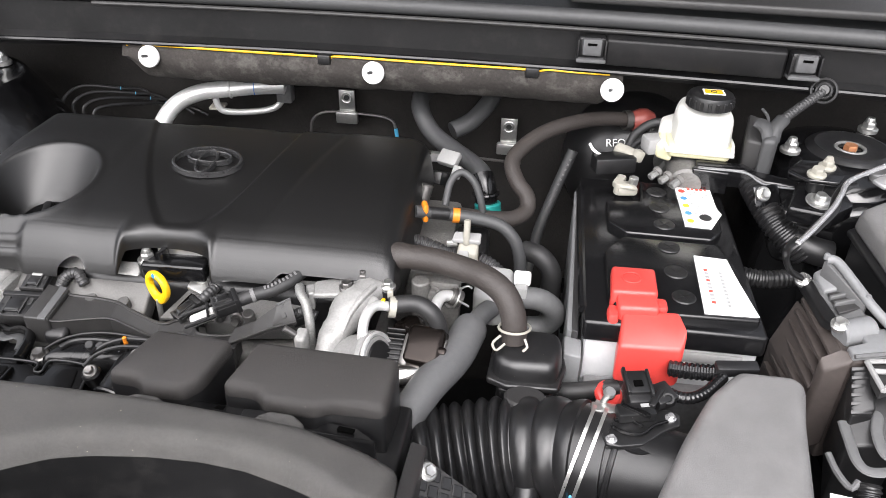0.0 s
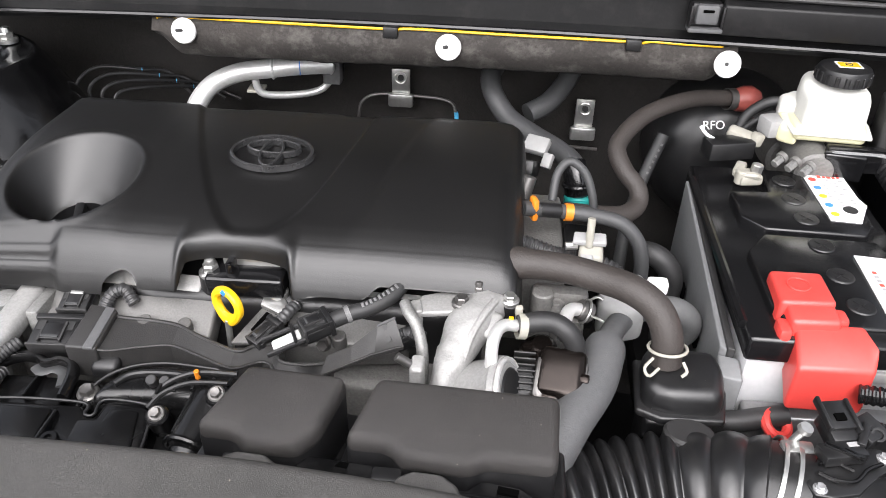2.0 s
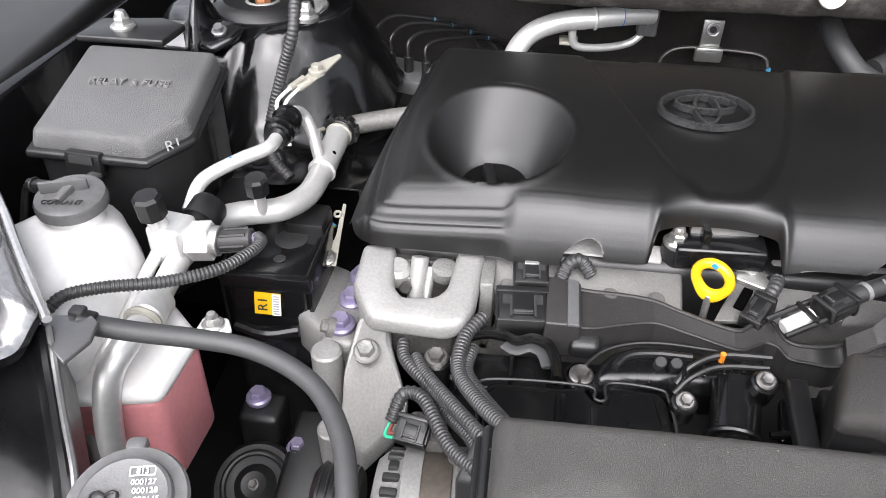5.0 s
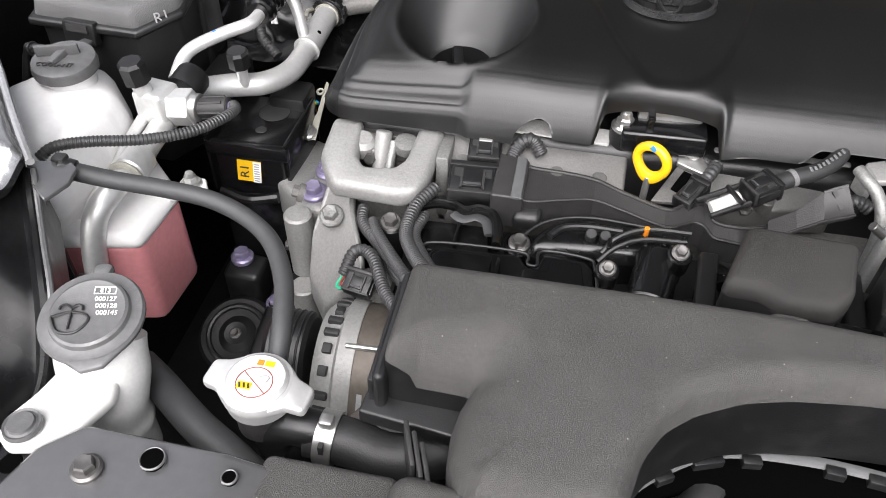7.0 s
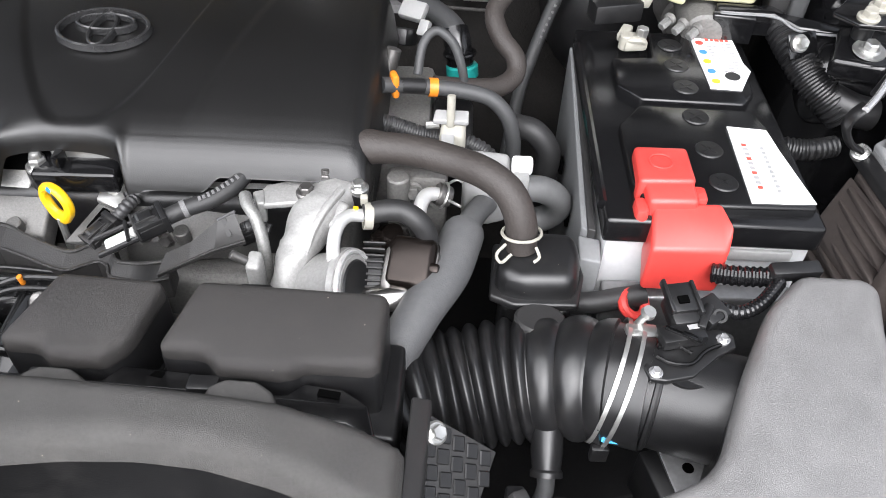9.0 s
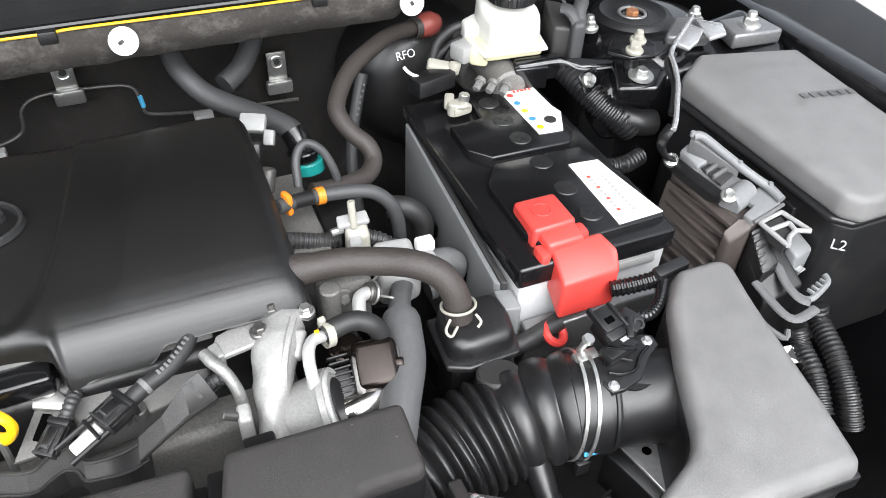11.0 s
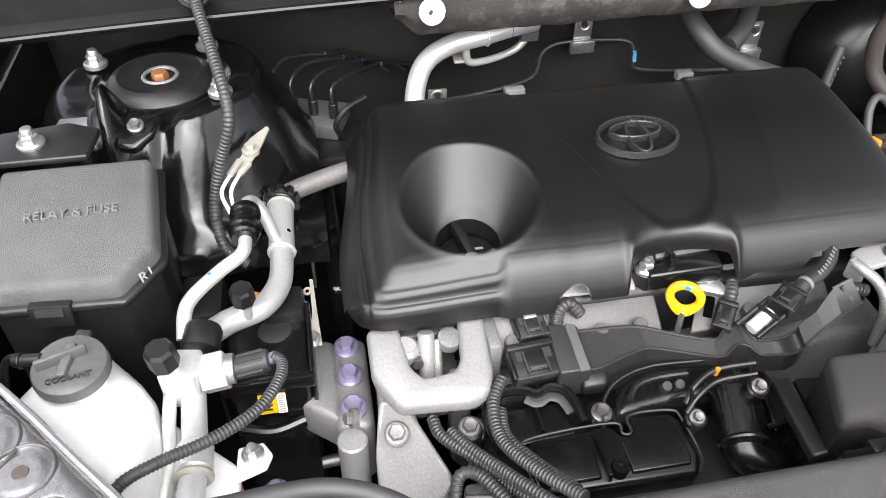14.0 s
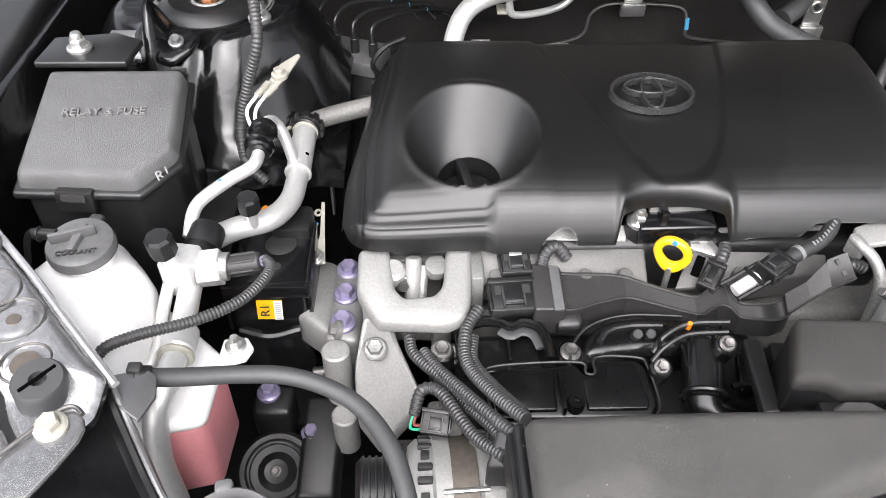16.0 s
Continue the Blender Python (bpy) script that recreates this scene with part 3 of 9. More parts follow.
PX = 110
sheet = [[bm.verts.new((-1.02 + 0.325 * i / PX, 0.765 + 0.30 * j / PY, pressed(-1.02 + 0.325 * i / PX, 0.765 + 0.30 * j / PY))) for j in range(PY + 1)] for i in range(PX + 1)]
for i in range(PX):
    for j in range(PY):
        bm.faces.new((sheet[i][j], sheet[i + 1][j], sheet[i + 1][j + 1], sheet[i][j + 1]))
part("pressed_sheet", bm, M_PRESS, ap, sharp=70)
part("gusset", slab([(-0.888, 0.880, 1.098), (-0.862, 0.888, 1.100), (-0.842, 0.868, 1.100), (-0.850, 0.850, 1.096), (-0.868, 0.836, 1.088), (-0.884, 0.842, 1.088)], 0.010, 0.004), M_PRESS, ap)
bolt(ap, (-0.8666, 0.860, 1.098), (0, -0.4, 1), 0.0055, M_SUPP)
# Lighter slab imitates a bright reflection on the black pressing.
part("reflection_patch", slab([(-0.962, 0.868, 1.076), (-0.908, 0.862, 1.074), (-0.908, 0.892, 1.094), (-0.945, 0.896, 1.092)], 0.004, 0.0015), M_SUPP, ap, "pressed face, its reflection put into a lighter colour")
part("side_wall", slab([(-0.70, 0.76, 0.94), (-0.68, 0.76, 0.94), (-0.68, 1.0, 0.97), (-0.70, 1.0, 0.97)], 0.4, 0.006), M_PAINT, ap)
part("bracket", slab([(-0.99, 0.800, 1.108), (-0.90, 0.800, 1.108), (-0.895, 0.845, 1.108), (-0.925, 0.86, 1.108), (-0.985, 0.85, 1.108)], 0.007, 0.002), M_SATIN, ap)
bolt(ap, (-0.952, 0.826, 1.110), (0, 0, 1), 0.0085, M_ZINC, "zinc nut on a threaded stud", stud=True, name="nut")
apr = thing("apron_flange", "glossy black pressed panel behind the junction box", "body panel", (0.45, 0.85, 0.9))
part("ledge", slab([(0.30, 0.845, 1.04), (0.56, 0.82, 1.075), (0.56, 0.93, 1.09), (0.30, 0.90, 1.06)], 0.08, 0.02, 4), M_PAINT, apr)
part("bright_rib", slab([(0.400, 0.885, 1.085), (0.41, 0.875, 1.088), (0.455, 0.862, 1.09), (0.465, 0.895, 1.096), (0.43, 0.91, 1.096)], 0.02, 0.006), M_ECOAT, apr)
part("bracket", slab([(0.472, 0.84, 1.094), (0.545, 0.835, 1.094), (0.54, 0.885, 1.094), (0.48, 0.885, 1.094)], 0.02, 0.004), M_ECOAT, apr)
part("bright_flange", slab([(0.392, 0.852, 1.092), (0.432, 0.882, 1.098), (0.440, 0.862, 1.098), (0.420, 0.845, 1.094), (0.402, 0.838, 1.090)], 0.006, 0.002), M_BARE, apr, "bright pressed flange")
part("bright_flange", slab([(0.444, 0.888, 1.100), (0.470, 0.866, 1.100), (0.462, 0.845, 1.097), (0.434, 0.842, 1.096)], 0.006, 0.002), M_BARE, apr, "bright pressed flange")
bolt(apr, (0.508, 0.858, 1.095), (0, 0, 1), 0.0095, M_ZINC, "zinc nut on a threaded stud", stud=True, name="nut")

# ---- slanted brace and front panel at the left nose ----
rail = thing("upper_tie_panel", "bright silver painted steel tie panel with punched dimples", "body panel", (-0.89, 0.46, 1.0))
DIMPLES = ((-0.952, 0.543, 0.024, 0.010), (-0.921, 0.499, 0.0235, 0.0064), (-0.892, 0.474, 0.0200, 0.0048), (-0.871, 0.437, 0.0160, 0.0096))


def tie_top(x, y):
    z = 1.1005
    for hx, hy, hr, _ in DIMPLES:
        r = math.hypot(x - hx, y - hy)
        z -= 0.0022 * sstep(hr + 0.0012, hr - 0.0018, r) - 0.0016 * sstep(hr - 0.004, hr * 0.62, r)
    return z - 0.016 * sstep(0.438, 0.412, y + 0.2 * (x + 0.86))


bm, skirt = pillow([(-1.0, 0.615, 0.005), (-0.962, 0.592, 0.014), (-0.944, 0.569, 0.014), (-0.900, 0.521, 0.014), (-0.868, 0.484, 0.014), (-0.838, 0.450, 0.014), (-0.818, 0.428, 0.010), (-0.826, 0.404, 0.006), (-0.850, 0.380, 0.006), (-0.864, 0.388, 0.006), (-0.880, 0.409, 0.006), (-0.909, 0.446, 0.006), (-0.955, 0.492, 0.006), (-1.01, 0.545, 0.006)], tie_top, 0.0024, lambda x, y, r: 0.9 * r, 0.006)
part("plate", bm, M_TIE, rail, sharp=50)
# Black colour stands in for the unlit side of the silver sheet's edge.
part("turned_edge", skirt, M_PAINT, rail, "turned-down edge, its dark side put into a black colour")
EDGE = [(-0.962, 0.594, 1.094), (-0.942, 0.570, 1.094), (-0.898, 0.522, 1.094), (-0.866, 0.485, 1.094), (-0.836, 0.451, 1.093), (-0.814, 0.427, 1.088)]
# Brighter tube paints the highlight line along the sheet's edge.
part("flange", tube(EDGE, 0.0030, 0.006, 8), M_BARE, rail, "rolled edge, its highlight put into a bright colour")
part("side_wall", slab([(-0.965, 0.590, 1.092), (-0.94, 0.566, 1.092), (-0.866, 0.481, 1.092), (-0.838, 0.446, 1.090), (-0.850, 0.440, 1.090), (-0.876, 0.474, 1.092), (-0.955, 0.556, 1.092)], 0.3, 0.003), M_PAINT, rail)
for k, (hx, hy, hr, hole) in enumerate(DIMPLES):
    part("dimple_rim", ring((hx, hy, 1.0996), (0, 0, 1), hr, 0.0011, 40), M_STEEL, rail)
    part("hole", lathe([(0, 0.0010), (hole, 0.0010), (hole + 0.0004, 0)], (hx, hy, tie_top(hx, hy) - 0.0002), (0, 0, 1), 24), (M_HOLESHADE, M_HOLESHADE, M_WINDING, M_WINDING)[k], rail)
part("outer_rail", tube([(-1.0, 0.520, 1.082), (-0.93, 0.452, 1.082), (-0.892, 0.408, 1.078), (-0.868, 0.374, 1.070)], 0.006, 0.006, 10, flat=0.6), M_TIE, rail, "lighter lower flange")
link = thing("hinge_link", "bright flat steel link with a pale bolt", "bracket", (-0.845, 0.36, 1.09))
part("plate", slab([(-0.8270, 0.3985, 1.1020), (-0.8205, 0.3935, 1.1020), (-0.8178, 0.3860, 1.1020), (-0.8190, 0.3770, 1.1020), (-0.8260, 0.3610, 1.1020), (-0.8360, 0.3420, 1.1020), (-0.8500, 0.3150, 1.1020), (-0.8900, 0.3300, 1.1020), (-0.8700, 0.3540, 1.1020), (-0.8520, 0.3760, 1.1020), (-0.8400, 0.3910, 1.1020), (-0.8335, 0.3970, 1.1020)], 0.005, 0.0014), M_TIE, link)
part("lip", tube([(-0.8700, 0.3540, 1.104), (-0.8520, 0.3760, 1.104), (-0.8400, 0.3910, 1.104), (-0.8330, 0.3980, 1.104), (-0.8260, 0.3990, 1.104), (-0.8200, 0.3935, 1.104)], 0.0016, 0.003, 8), M_STEEL, link)
bolt(link, (-0.8365, 0.3855, 1.104), (0, -0.1, 1), 0.0068, M_CREAM, "pale zinc bolt")
tab = part("tab", slab([(-0.8340, 0.4440, 1.0740), (-0.8040, 0.4520, 1.0720), (-0.7960, 0.4460, 1.0720), (-0.7930, 0.4300, 1.0720), (-0.8000, 0.4100, 1.0720), (-0.8140, 0.4200, 1.0740)], 0.004, 0.001), M_SUPP, rail, "bent grey clip tab")
part("clip", box(-0.817, -0.807, 0.447, 0.456, 1.071, 1.076, 0.002), M_INK, tab)
bump = thing("hood_stop", "black ribbed rubber bonnet stop", "rubber stop", (-0.858, 0.417, 1.07))
part("rubber", lathe([(0, 0.016), (0.0045, 0.016), (0.0055, 0.024), (0.0150, 0.024), (0.0168, 0.0215), (0.0172, 0.010), (0.0185, 0)], (-0.859, 0.4235, 1.080), (0.1, -0.1, 1), 28), M_RUBGREY, bump)
part("boss", lathe([(0, 0.010), (0.019, 0.010), (0.022, 0.006), (0.023, 0.0), (0.024, -0.01)], (-0.859, 0.4235, 1.074), (0, 0, 1), 28), M_PAINT, bump, "glossy black seat")
part("slot", obox(Matrix.Translation((-0.8568, 0.4212, 1.1040)) @ pose(0, 0, 0, 0, 0, 50), 0.026, 0.0022, 0.002, 0.0006), M_HOLESHADE, bump)
wing = thing("inner_wing_panel", "glossy black pressed inner wing beside the washer filler", "body panel", (-0.85, 0.27, 0.95))
WEDGE = [(-0.820, 0.432, 1.078), (-0.808, 0.412, 1.068), (-0.790, 0.383, 1.056), (-0.770, 0.352, 1.046), (-0.763, 0.330, 1.030), (-0.758, 0.305, 1.014), (-0.757, 0.27, 1.008), (-0.758, 0.24, 1.008), (-0.765, 0.12, 1.0)]
wpath = smooth_path(WEDGE, 0.005)[0]
wprof = [(-0.004, -0.05), (-0.002, -0.012), (0.0, -0.002), (0.003, 0.0), (0.007, 0.0), (0.010, -0.003), (0.013, -0.0045), (0.017, -0.003), (0.022, 0.0), (0.034, 0.004), (0.05, 0.008), (0.068, 0.012), (0.085, 0.016), (0.10, 0.021), (0.11, 0.028), (0.118, 0.036), (0.13, 0.040), (0.16, 0.043), (0.20, 0.045)]
bm = bmesh.new()
rows_w = []
for p in wpath:
    dish = 0.008 * math.exp(-(((p.y - 0.262) / 0.022) ** 2))
    near = 1 - 0.55 * sstep(0.36, 0.27, p.y)
    rows_w.append([bm.verts.new((p.x - o * near, p.y - 0.35 * o * sstep(0.05, 0.2, o), p.z + h + dish * sstep(0.02, 0.05, o) * (1 - sstep(0.06, 0.10, o)) + 0.0025 * noise.noise(Vector(((p.x - o) * 24, p.y * 24, 0.7))))) for o, h in wprof])
for ra, rb in zip(rows_w, rows_w[1:]):
    for k in range(len(ra) - 1):
        bm.faces.new((ra[k], ra[k + 1], rb[k + 1], rb[k]))
part("pressed_sheet", bm, M_WING, wing)
# The glint on the black wing's edge is drawn as a lighter tube.
part("rolled_flange", tube([(x + 0.001, y, z - 0.001) for x, y, z in WEDGE[0:5]], 0.0022, 0.006, 8), M_ECOAT, wing, "rolled edge, its highlight put into a bright colour")
part("foot_bracket", slab([(-0.7460, 0.2380, 1.0220), (-0.7360, 0.2280, 1.0220), (-0.7230, 0.2310, 1.0220), (-0.7230, 0.2580, 1.0220), (-0.7240, 0.2660, 1.0220), (-0.7390, 0.2670, 1.0220), (-0.7500, 0.2630, 1.0220)], 0.012, 0.005, 3), M_WING, wing, "glossy black oblong foot")
part("foot_hole", lathe([(0, 0.0006), (0.0062, 0.0006), (0.0066, 0)], (-0.7400, 0.2490, 1.022), (0, 0, 1), 22), M_HOLESHADE, wing)

# ---- radiator support at the front ----
sup = thing("radiator_support", "satin grey painted steel radiator support panel", "body panel", (-0.66, 0.2, 0.99))
part("plate", slab([(-0.76, 0.10, 1.02), (-0.55, 0.10, 1.02), (-0.55, 0.268, 1.030), (-0.62, 0.276, 1.032), (-0.705, 0.276, 1.034), (-0.728, 0.258, 1.030), (-0.750, 0.20, 1.026)], 0.03, 0.005), M_SUPP, sup)
for hx, hy, hr in ((-0.658, 0.262, 0.0068), (-0.672, 0.222, 0.010), (-0.6125, 0.260, 0.0042), (-0.618, 0.222, 0.014)):
    zz = 1.030 + (hy - 0.25) * 0.05
    part("hole", lathe([(0, 0.0034), (hr, 0.0034), (hr, 0)], (hx, hy, zz), (0, 0, 1), 22), M_HOLESHADE, sup)
    part("hole_rim", ring((hx, hy, zz + 0.0028), (0, 0, 1), hr, 0.0008), M_SUPP, sup)
bolt(sup, (-0.691, 0.250, 1.032), (0, 0, 1), 0.0060, M_STEEL)
solid("front_cover_block", box(-0.600, -0.522, 0.10, 0.281, 0.98, 1.031, 0.006, 3), M_TEX, "dark grey grained plastic cover on the support", "cover")


# ---- engine cover ----
def knots(ks, n):
    """Samples a list of (offset, height share) knots n times between each pair."""
    out = []
    for (o0, f0), (o1, f1) in zip(ks, ks[1:]):
        out += [(o0 + (o1 - o0) * i / n, f0 + (f1 - f0) * i / n) for i in range(n)]
    return out + [ks[-1]]


COVER_X0, COVER_X1, COVER_BACK = -0.688, -0.126, 0.884
RISE = [0, 0.22, 0.36, 0.455, 0.50, 0.52, 0.565, 0.665, 0.73, 0.76, 0.82, 0.925, 0.98, 1]
STEP_X = [0, 0.006, 0.0105, 0.0135, 0.0165, 0.0215, 0.0228, 0.0242, 0.0268, 0.0315, 0.0345, 0.0405, 0.0465, 0.056]
STEP_Y = [0, 0.0012, 0.0022, 0.0040, 0.0062, 0.0088, 0.0100, 0.0116, 0.0142, 0.0178, 0.0208, 0.0268, 0.0325, 0.040]
FRONT_F = [0, 0.14, 0.27, 0.40, 0.52, 0.63, 0.72, 0.795, 0.855, 0.905, 0.94, 0.965, 0.985, 1]
FRONT_Y = [0, 0.0015, 0.0035, 0.006, 0.009, 0.0122, 0.0153, 0.0185, 0.022, 0.026, 0.030, 0.0345, 0.041, 0.052]
NOTCH_F = [0, 0.2, 0.4, 0.55, 0.68, 0.78, 0.85, 0.90, 0.94, 0.965, 0.98, 0.99, 1, 1]
NOTCH_Y = [0, 0.0006, 0.0012, 0.002, 0.003, 0.0042, 0.0058, 0.0076, 0.010, 0.0125, 0.016, 0.021, 0.030, 0.042]
RIGHT_X = [(0, 0), (0.0015, 0.3), (0.004, 0.6), (0.007, 0.78), (0.012, 0.89), (0.019, 0.955), (0.028, 0.985), (0.036, 0.995), (0.045, 1)]


def cover_top(x, y):
    z = 1.066 + 0.125 * (y - 0.665) + 0.009 * math.sin(math.pi * min(1, max(0, (y - 0.655) / 0.225)))
    z -= 0.010 * sstep(-0.52, -0.66, x) * sstep(0.80, 0.66, y)
    z += 0.0016 * sstep(-0.262, -0.25, x - 0.25 * (y - 0.77)) * sstep(0.64, 0.70, y)
    z += 0.0012 * sstep(-0.478, -0.502, x)
    u = x + 0.388
    d = y - 0.655 - (0.1 * (-u / 0.062) ** 1.5 if u < 0 else 0.042 * (u / 0.058) ** 3.2)
    z -= 0.0032 * sstep(-0.004, 0.016, d)
    return z


def funnel(x, y, z):
    rim_c, low_c = Vector((-0.563, 0.722)), Vector((-0.566, 0.706))
    r = (Vector((x, y)) - rim_c).length
    if r < 0.063:
        k = 1 - r / 0.063
        c = rim_c.lerp(low_c, min(1, k * 1.6))
        r2 = (Vector((x, y)) - c).length
        f = min(1.0, max(0.0, (0.063 - r2) / 0.031))
        s = 0.62 * f + 0.38 * math.sin(f * math.pi / 2)
        z -= 0.047 * s
    return z + 0.0012 * math.exp(-((r - 0.066) / 0.004) ** 2)


def notch_share(x):
    return 1 - sstep(0.046, 0.056, abs(x + 0.382))


cover = thing("engine_cover", "matte black plastic engine cover with a round filler funnel", "engine cover", (-0.40, 0.76, 1.0))
bm = bmesh.new()
PER = 3
STEPS = len(RISE) - 1
xs = [(COVER_X0 + o, i / (STEPS * PER), 1.0) for i, (o, _) in enumerate(knots([(o, 0) for o in STEP_X], PER))]
NMID = 236
a0, a1 = COVER_X0 + STEP_X[-1], COVER_X1 - 0.045
xs += [(a0 + (a1 - a0) * i / NMID, 1.0, 1.0) for i in range(1, NMID)]
xs += [(COVER_X1 - o, 1.0, f) for o, f in knots(RIGHT_X, 3)[::-1]]


def rise(table, p):
    q = min(max(p, 0.0), 1.0) * STEPS
    i = min(int(q), STEPS - 1)
    return table[i] + (table[i + 1] - table[i]) * (q - i)


cols = []
for x, px, fr in xs:
    w = notch_share(x)
    left = sstep(-0.5425, -0.5555, x)
    arch = max(0.0, 1 - (abs(x + 0.382) / 0.0565) ** 2.4) ** 0.5
    corner = max(0.0, (COVER_X0 + 0.04 - x) / 0.04)
    y_b = 0.622 + 0.005 * left + 0.030 * arch * w + 0.030 * (1 - (1 - min(1.0, corner) ** 2) ** 0.5)
    z_b = 1.010 + 0.032 * w
    z_cut = 1.012 + 0.008 * sstep(-0.5, -0.47, x) + 0.020 * max(0.0, 1 - ((x + 0.488) / 0.017) ** 2) ** 0.5
    z_cut += 0.006 * sstep(-0.34, -0.30, x) + 0.012 * (sstep(-0.268, -0.250, x) - sstep(-0.160, -0.146, x))
    ys = []
    for k in range(STEPS * PER + 1):
        p = k / (STEPS * PER)
        o = rise(FRONT_Y, p) * (1 - left) + rise(STEP_Y, p) * left
        ys.append((y_b + o * (1 - w) + rise(NOTCH_Y, p) * w, p))
    y_in, y_out = ys[-1][0], COVER_BACK - 0.025
    ys += [(y_in + (y_out - y_in) * i / 84, 1.0) for i in range(1, 85)]
    ys += [(COVER_BACK - o, 2 + f) for o, f in ((0.018, 0.985), (0.012, 0.95), (0.007, 0.85), (0.003, 0.6), (0.0, 0.0))]
    line = []
    for y, py in ys:
        z0 = z_b + 0.02 * sstep(0.70, 0.86, y)
        fb = py - 2 if py > 1 else 1.0
        pm = 1 - ((1 - px) ** 4 + (1 - min(py, 1.0)) ** 4) ** 0.25
        f = rise(RISE, pm) * left + rise(FRONT_F, pm) * (1 - left)
        f += (rise(NOTCH_F, pm) - f) * w
        if y > 0.70:
            f = rise(RISE, px)
        line.append((y, z0 + (funnel(x, y, cover_top(x, y)) - z0) * f * fr * fb))
    # trim the front skirt along its lower outline
    first = next((i for i, (y, z) in enumerate(line) if z > z_cut), 0)
    if 0 < first < 40:
        (ya, za), (yb, zb) = line[first - 1], line[first]
        edge = (ya + (yb - ya) * (z_cut - za) / max(1e-6, zb - za), z_cut)
        line[:first] = [edge] * first
    col = []
    for y, z in line:
        back = sstep(0.70, 0.86, y)
        skew = (x - COVER_X0 < 0.12) * 0.022 * sstep(COVER_X0 + 0.12, COVER_X0, x) * back
        col.append(bm.verts.new((x + skew, y, z)))
    cols.append(col)
for a, b in zip(cols, cols[1:]):
    for k in range(len(a) - 1):
        quad = (a[k], b[k], b[k + 1], a[k + 1])
        if min(math.hypot(v.co.x + 0.566, v.co.y - 0.706) for v in quad) > 0.0305:
            bm.faces.new(quad)
bmesh.ops.delete(bm, geom=[v for v in bm.verts if not v.link_faces], context="VERTS")
for v in bm.verts:
    r_hole = math.hypot(v.co.x + 0.566, v.co.y - 0.706)
    if v.is_boundary and r_hole < 0.04:
        v.co.x, v.co.y = -0.566 + (v.co.x + 0.566) * 0.0312 / r_hole, 0.706 + (v.co.y - 0.706) * 0.0312 / r_hole
        v.co.z = funnel(v.co.x, v.co.y, cover_top(v.co.x, v.co.y))
throat = bmesh.new()
for e in bm.edges:
    if e.is_boundary and all(math.hypot(v.co.x + 0.566, v.co.y - 0.706) < 0.035 for v in e.verts):
        p, q = (v.co.copy() for v in e.verts)
        throat.faces.new([throat.verts.new(c) for c in (p, q, (q.x, q.y, 1.0), (p.x, p.y, 1.0))])
bmesh.ops.remove_doubles(throat, verts=throat.verts[:], dist=0.0002)
part("shell", bm, M_COVER, cover, sharp=70)
part("funnel_throat", throat, M_BLACK, cover)
capc = V(-0.566, 0.707, 1.014)
cap = part("oil_filler_cap", lathe([(0, 0.006), (0.022, 0.006), (0.027, 0.004), (0.029, -0.002), (0.029, -0.03)], capc, (0, 0, 1), 30), M_BLACK, cover, "black oil filler cap in the funnel")
part("grip", obox(Matrix.Translation(capc + V(-0.002, 0.004, 0.013)) @ pose(0, 0, 0, 12, 0, 14), 0.010, 0.050, 0.016, 0.003), M_BLACK, cap)
part("mark", obox(Matrix.Translation(capc + V(0.011, 0.002, 0.0075)), 0.010, 0.0025, 0.001, 0), M_PRINT, cap)
# oval badge of plain rings
bz = Matrix.Translation((-0.382, 0.772, 1.0880)) @ pose(0, 0, 0, 6.5, 0, 0)


def oval(at_x, at_y, rx, ry, w, h=0.0):
    b = bmesh.new()
    loops = []
    for i in range(48):
        a = 2 * math.pi * i / 48
        c, s = math.cos(a), math.sin(a)
        nrm = Vector((c / rx, s / ry)).normalized()
        loops.append([b.verts.new(bz @ Vector((at_x + rx * c + nrm.x * u, at_y + ry * s + nrm.y * u, h + q))) for u, q in ((-w, -0.002), (-w * 0.55, 0.0034), (0, 0.0042), (w * 0.55, 0.0034), (w, -0.002))])
    for i in range(48):
        for k in range(4):
            b.faces.new((loops[i][k], loops[i][k + 1], loops[(i + 1) % 48][k + 1], loops[(i + 1) % 48][k]))
    return b


badge = part("badge", oval(0, 0, 0.0405, 0.028, 0.0030), M_BADGE, cover, "oval satin black badge of interlaced rings")
part("inner_ring", oval(0, 0.008, 0.026, 0.0115, 0.0024), M_BADGE, badge)
part("upright_ring", oval(0, -0.002, 0.0105, 0.0235, 0.0024), M_BADGE, badge)

# ---- engine block, valve cover and rails under the cover ----
eng = thing("engine_block", "dull cast aluminium engine block under the cover", "engine", (-0.40, 0.75, 0.43))
part("block", box(-0.655, -0.15, 0.60, 0.86, 0.45, 0.95, 0.012, 3), M_CASTD, eng)
part("cam_cover", box(-0.65, -0.16, 0.635, 0.85, 0.94, 1.012, 0.012, 3), M_BLACK, eng, "dark cam cover")
part("head_flange", slab([(-0.565, 0.610, 0.988), (-0.402, 0.606, 0.986), (-0.402, 0.650, 1.012), (-0.565, 0.652, 1.014)], 0.025, 0.003), M_HEAD, eng, "stained cast flange")
part("head_flange", slab([(-0.335, 0.604, 0.985), (-0.225, 0.620, 0.985), (-0.225, 0.655, 1.006), (-0.335, 0.650, 1.008)], 0.025, 0.003), M_HEAD, eng, "stained cast flange")
for fx in (-0.545, -0.505, -0.462, -0.425, -0.318, -0.285):
    part("flange_boss", rod((fx, 0.612, 0.985), (fx, 0.609, 0.999), 0.0065, 16), M_HEAD, eng)
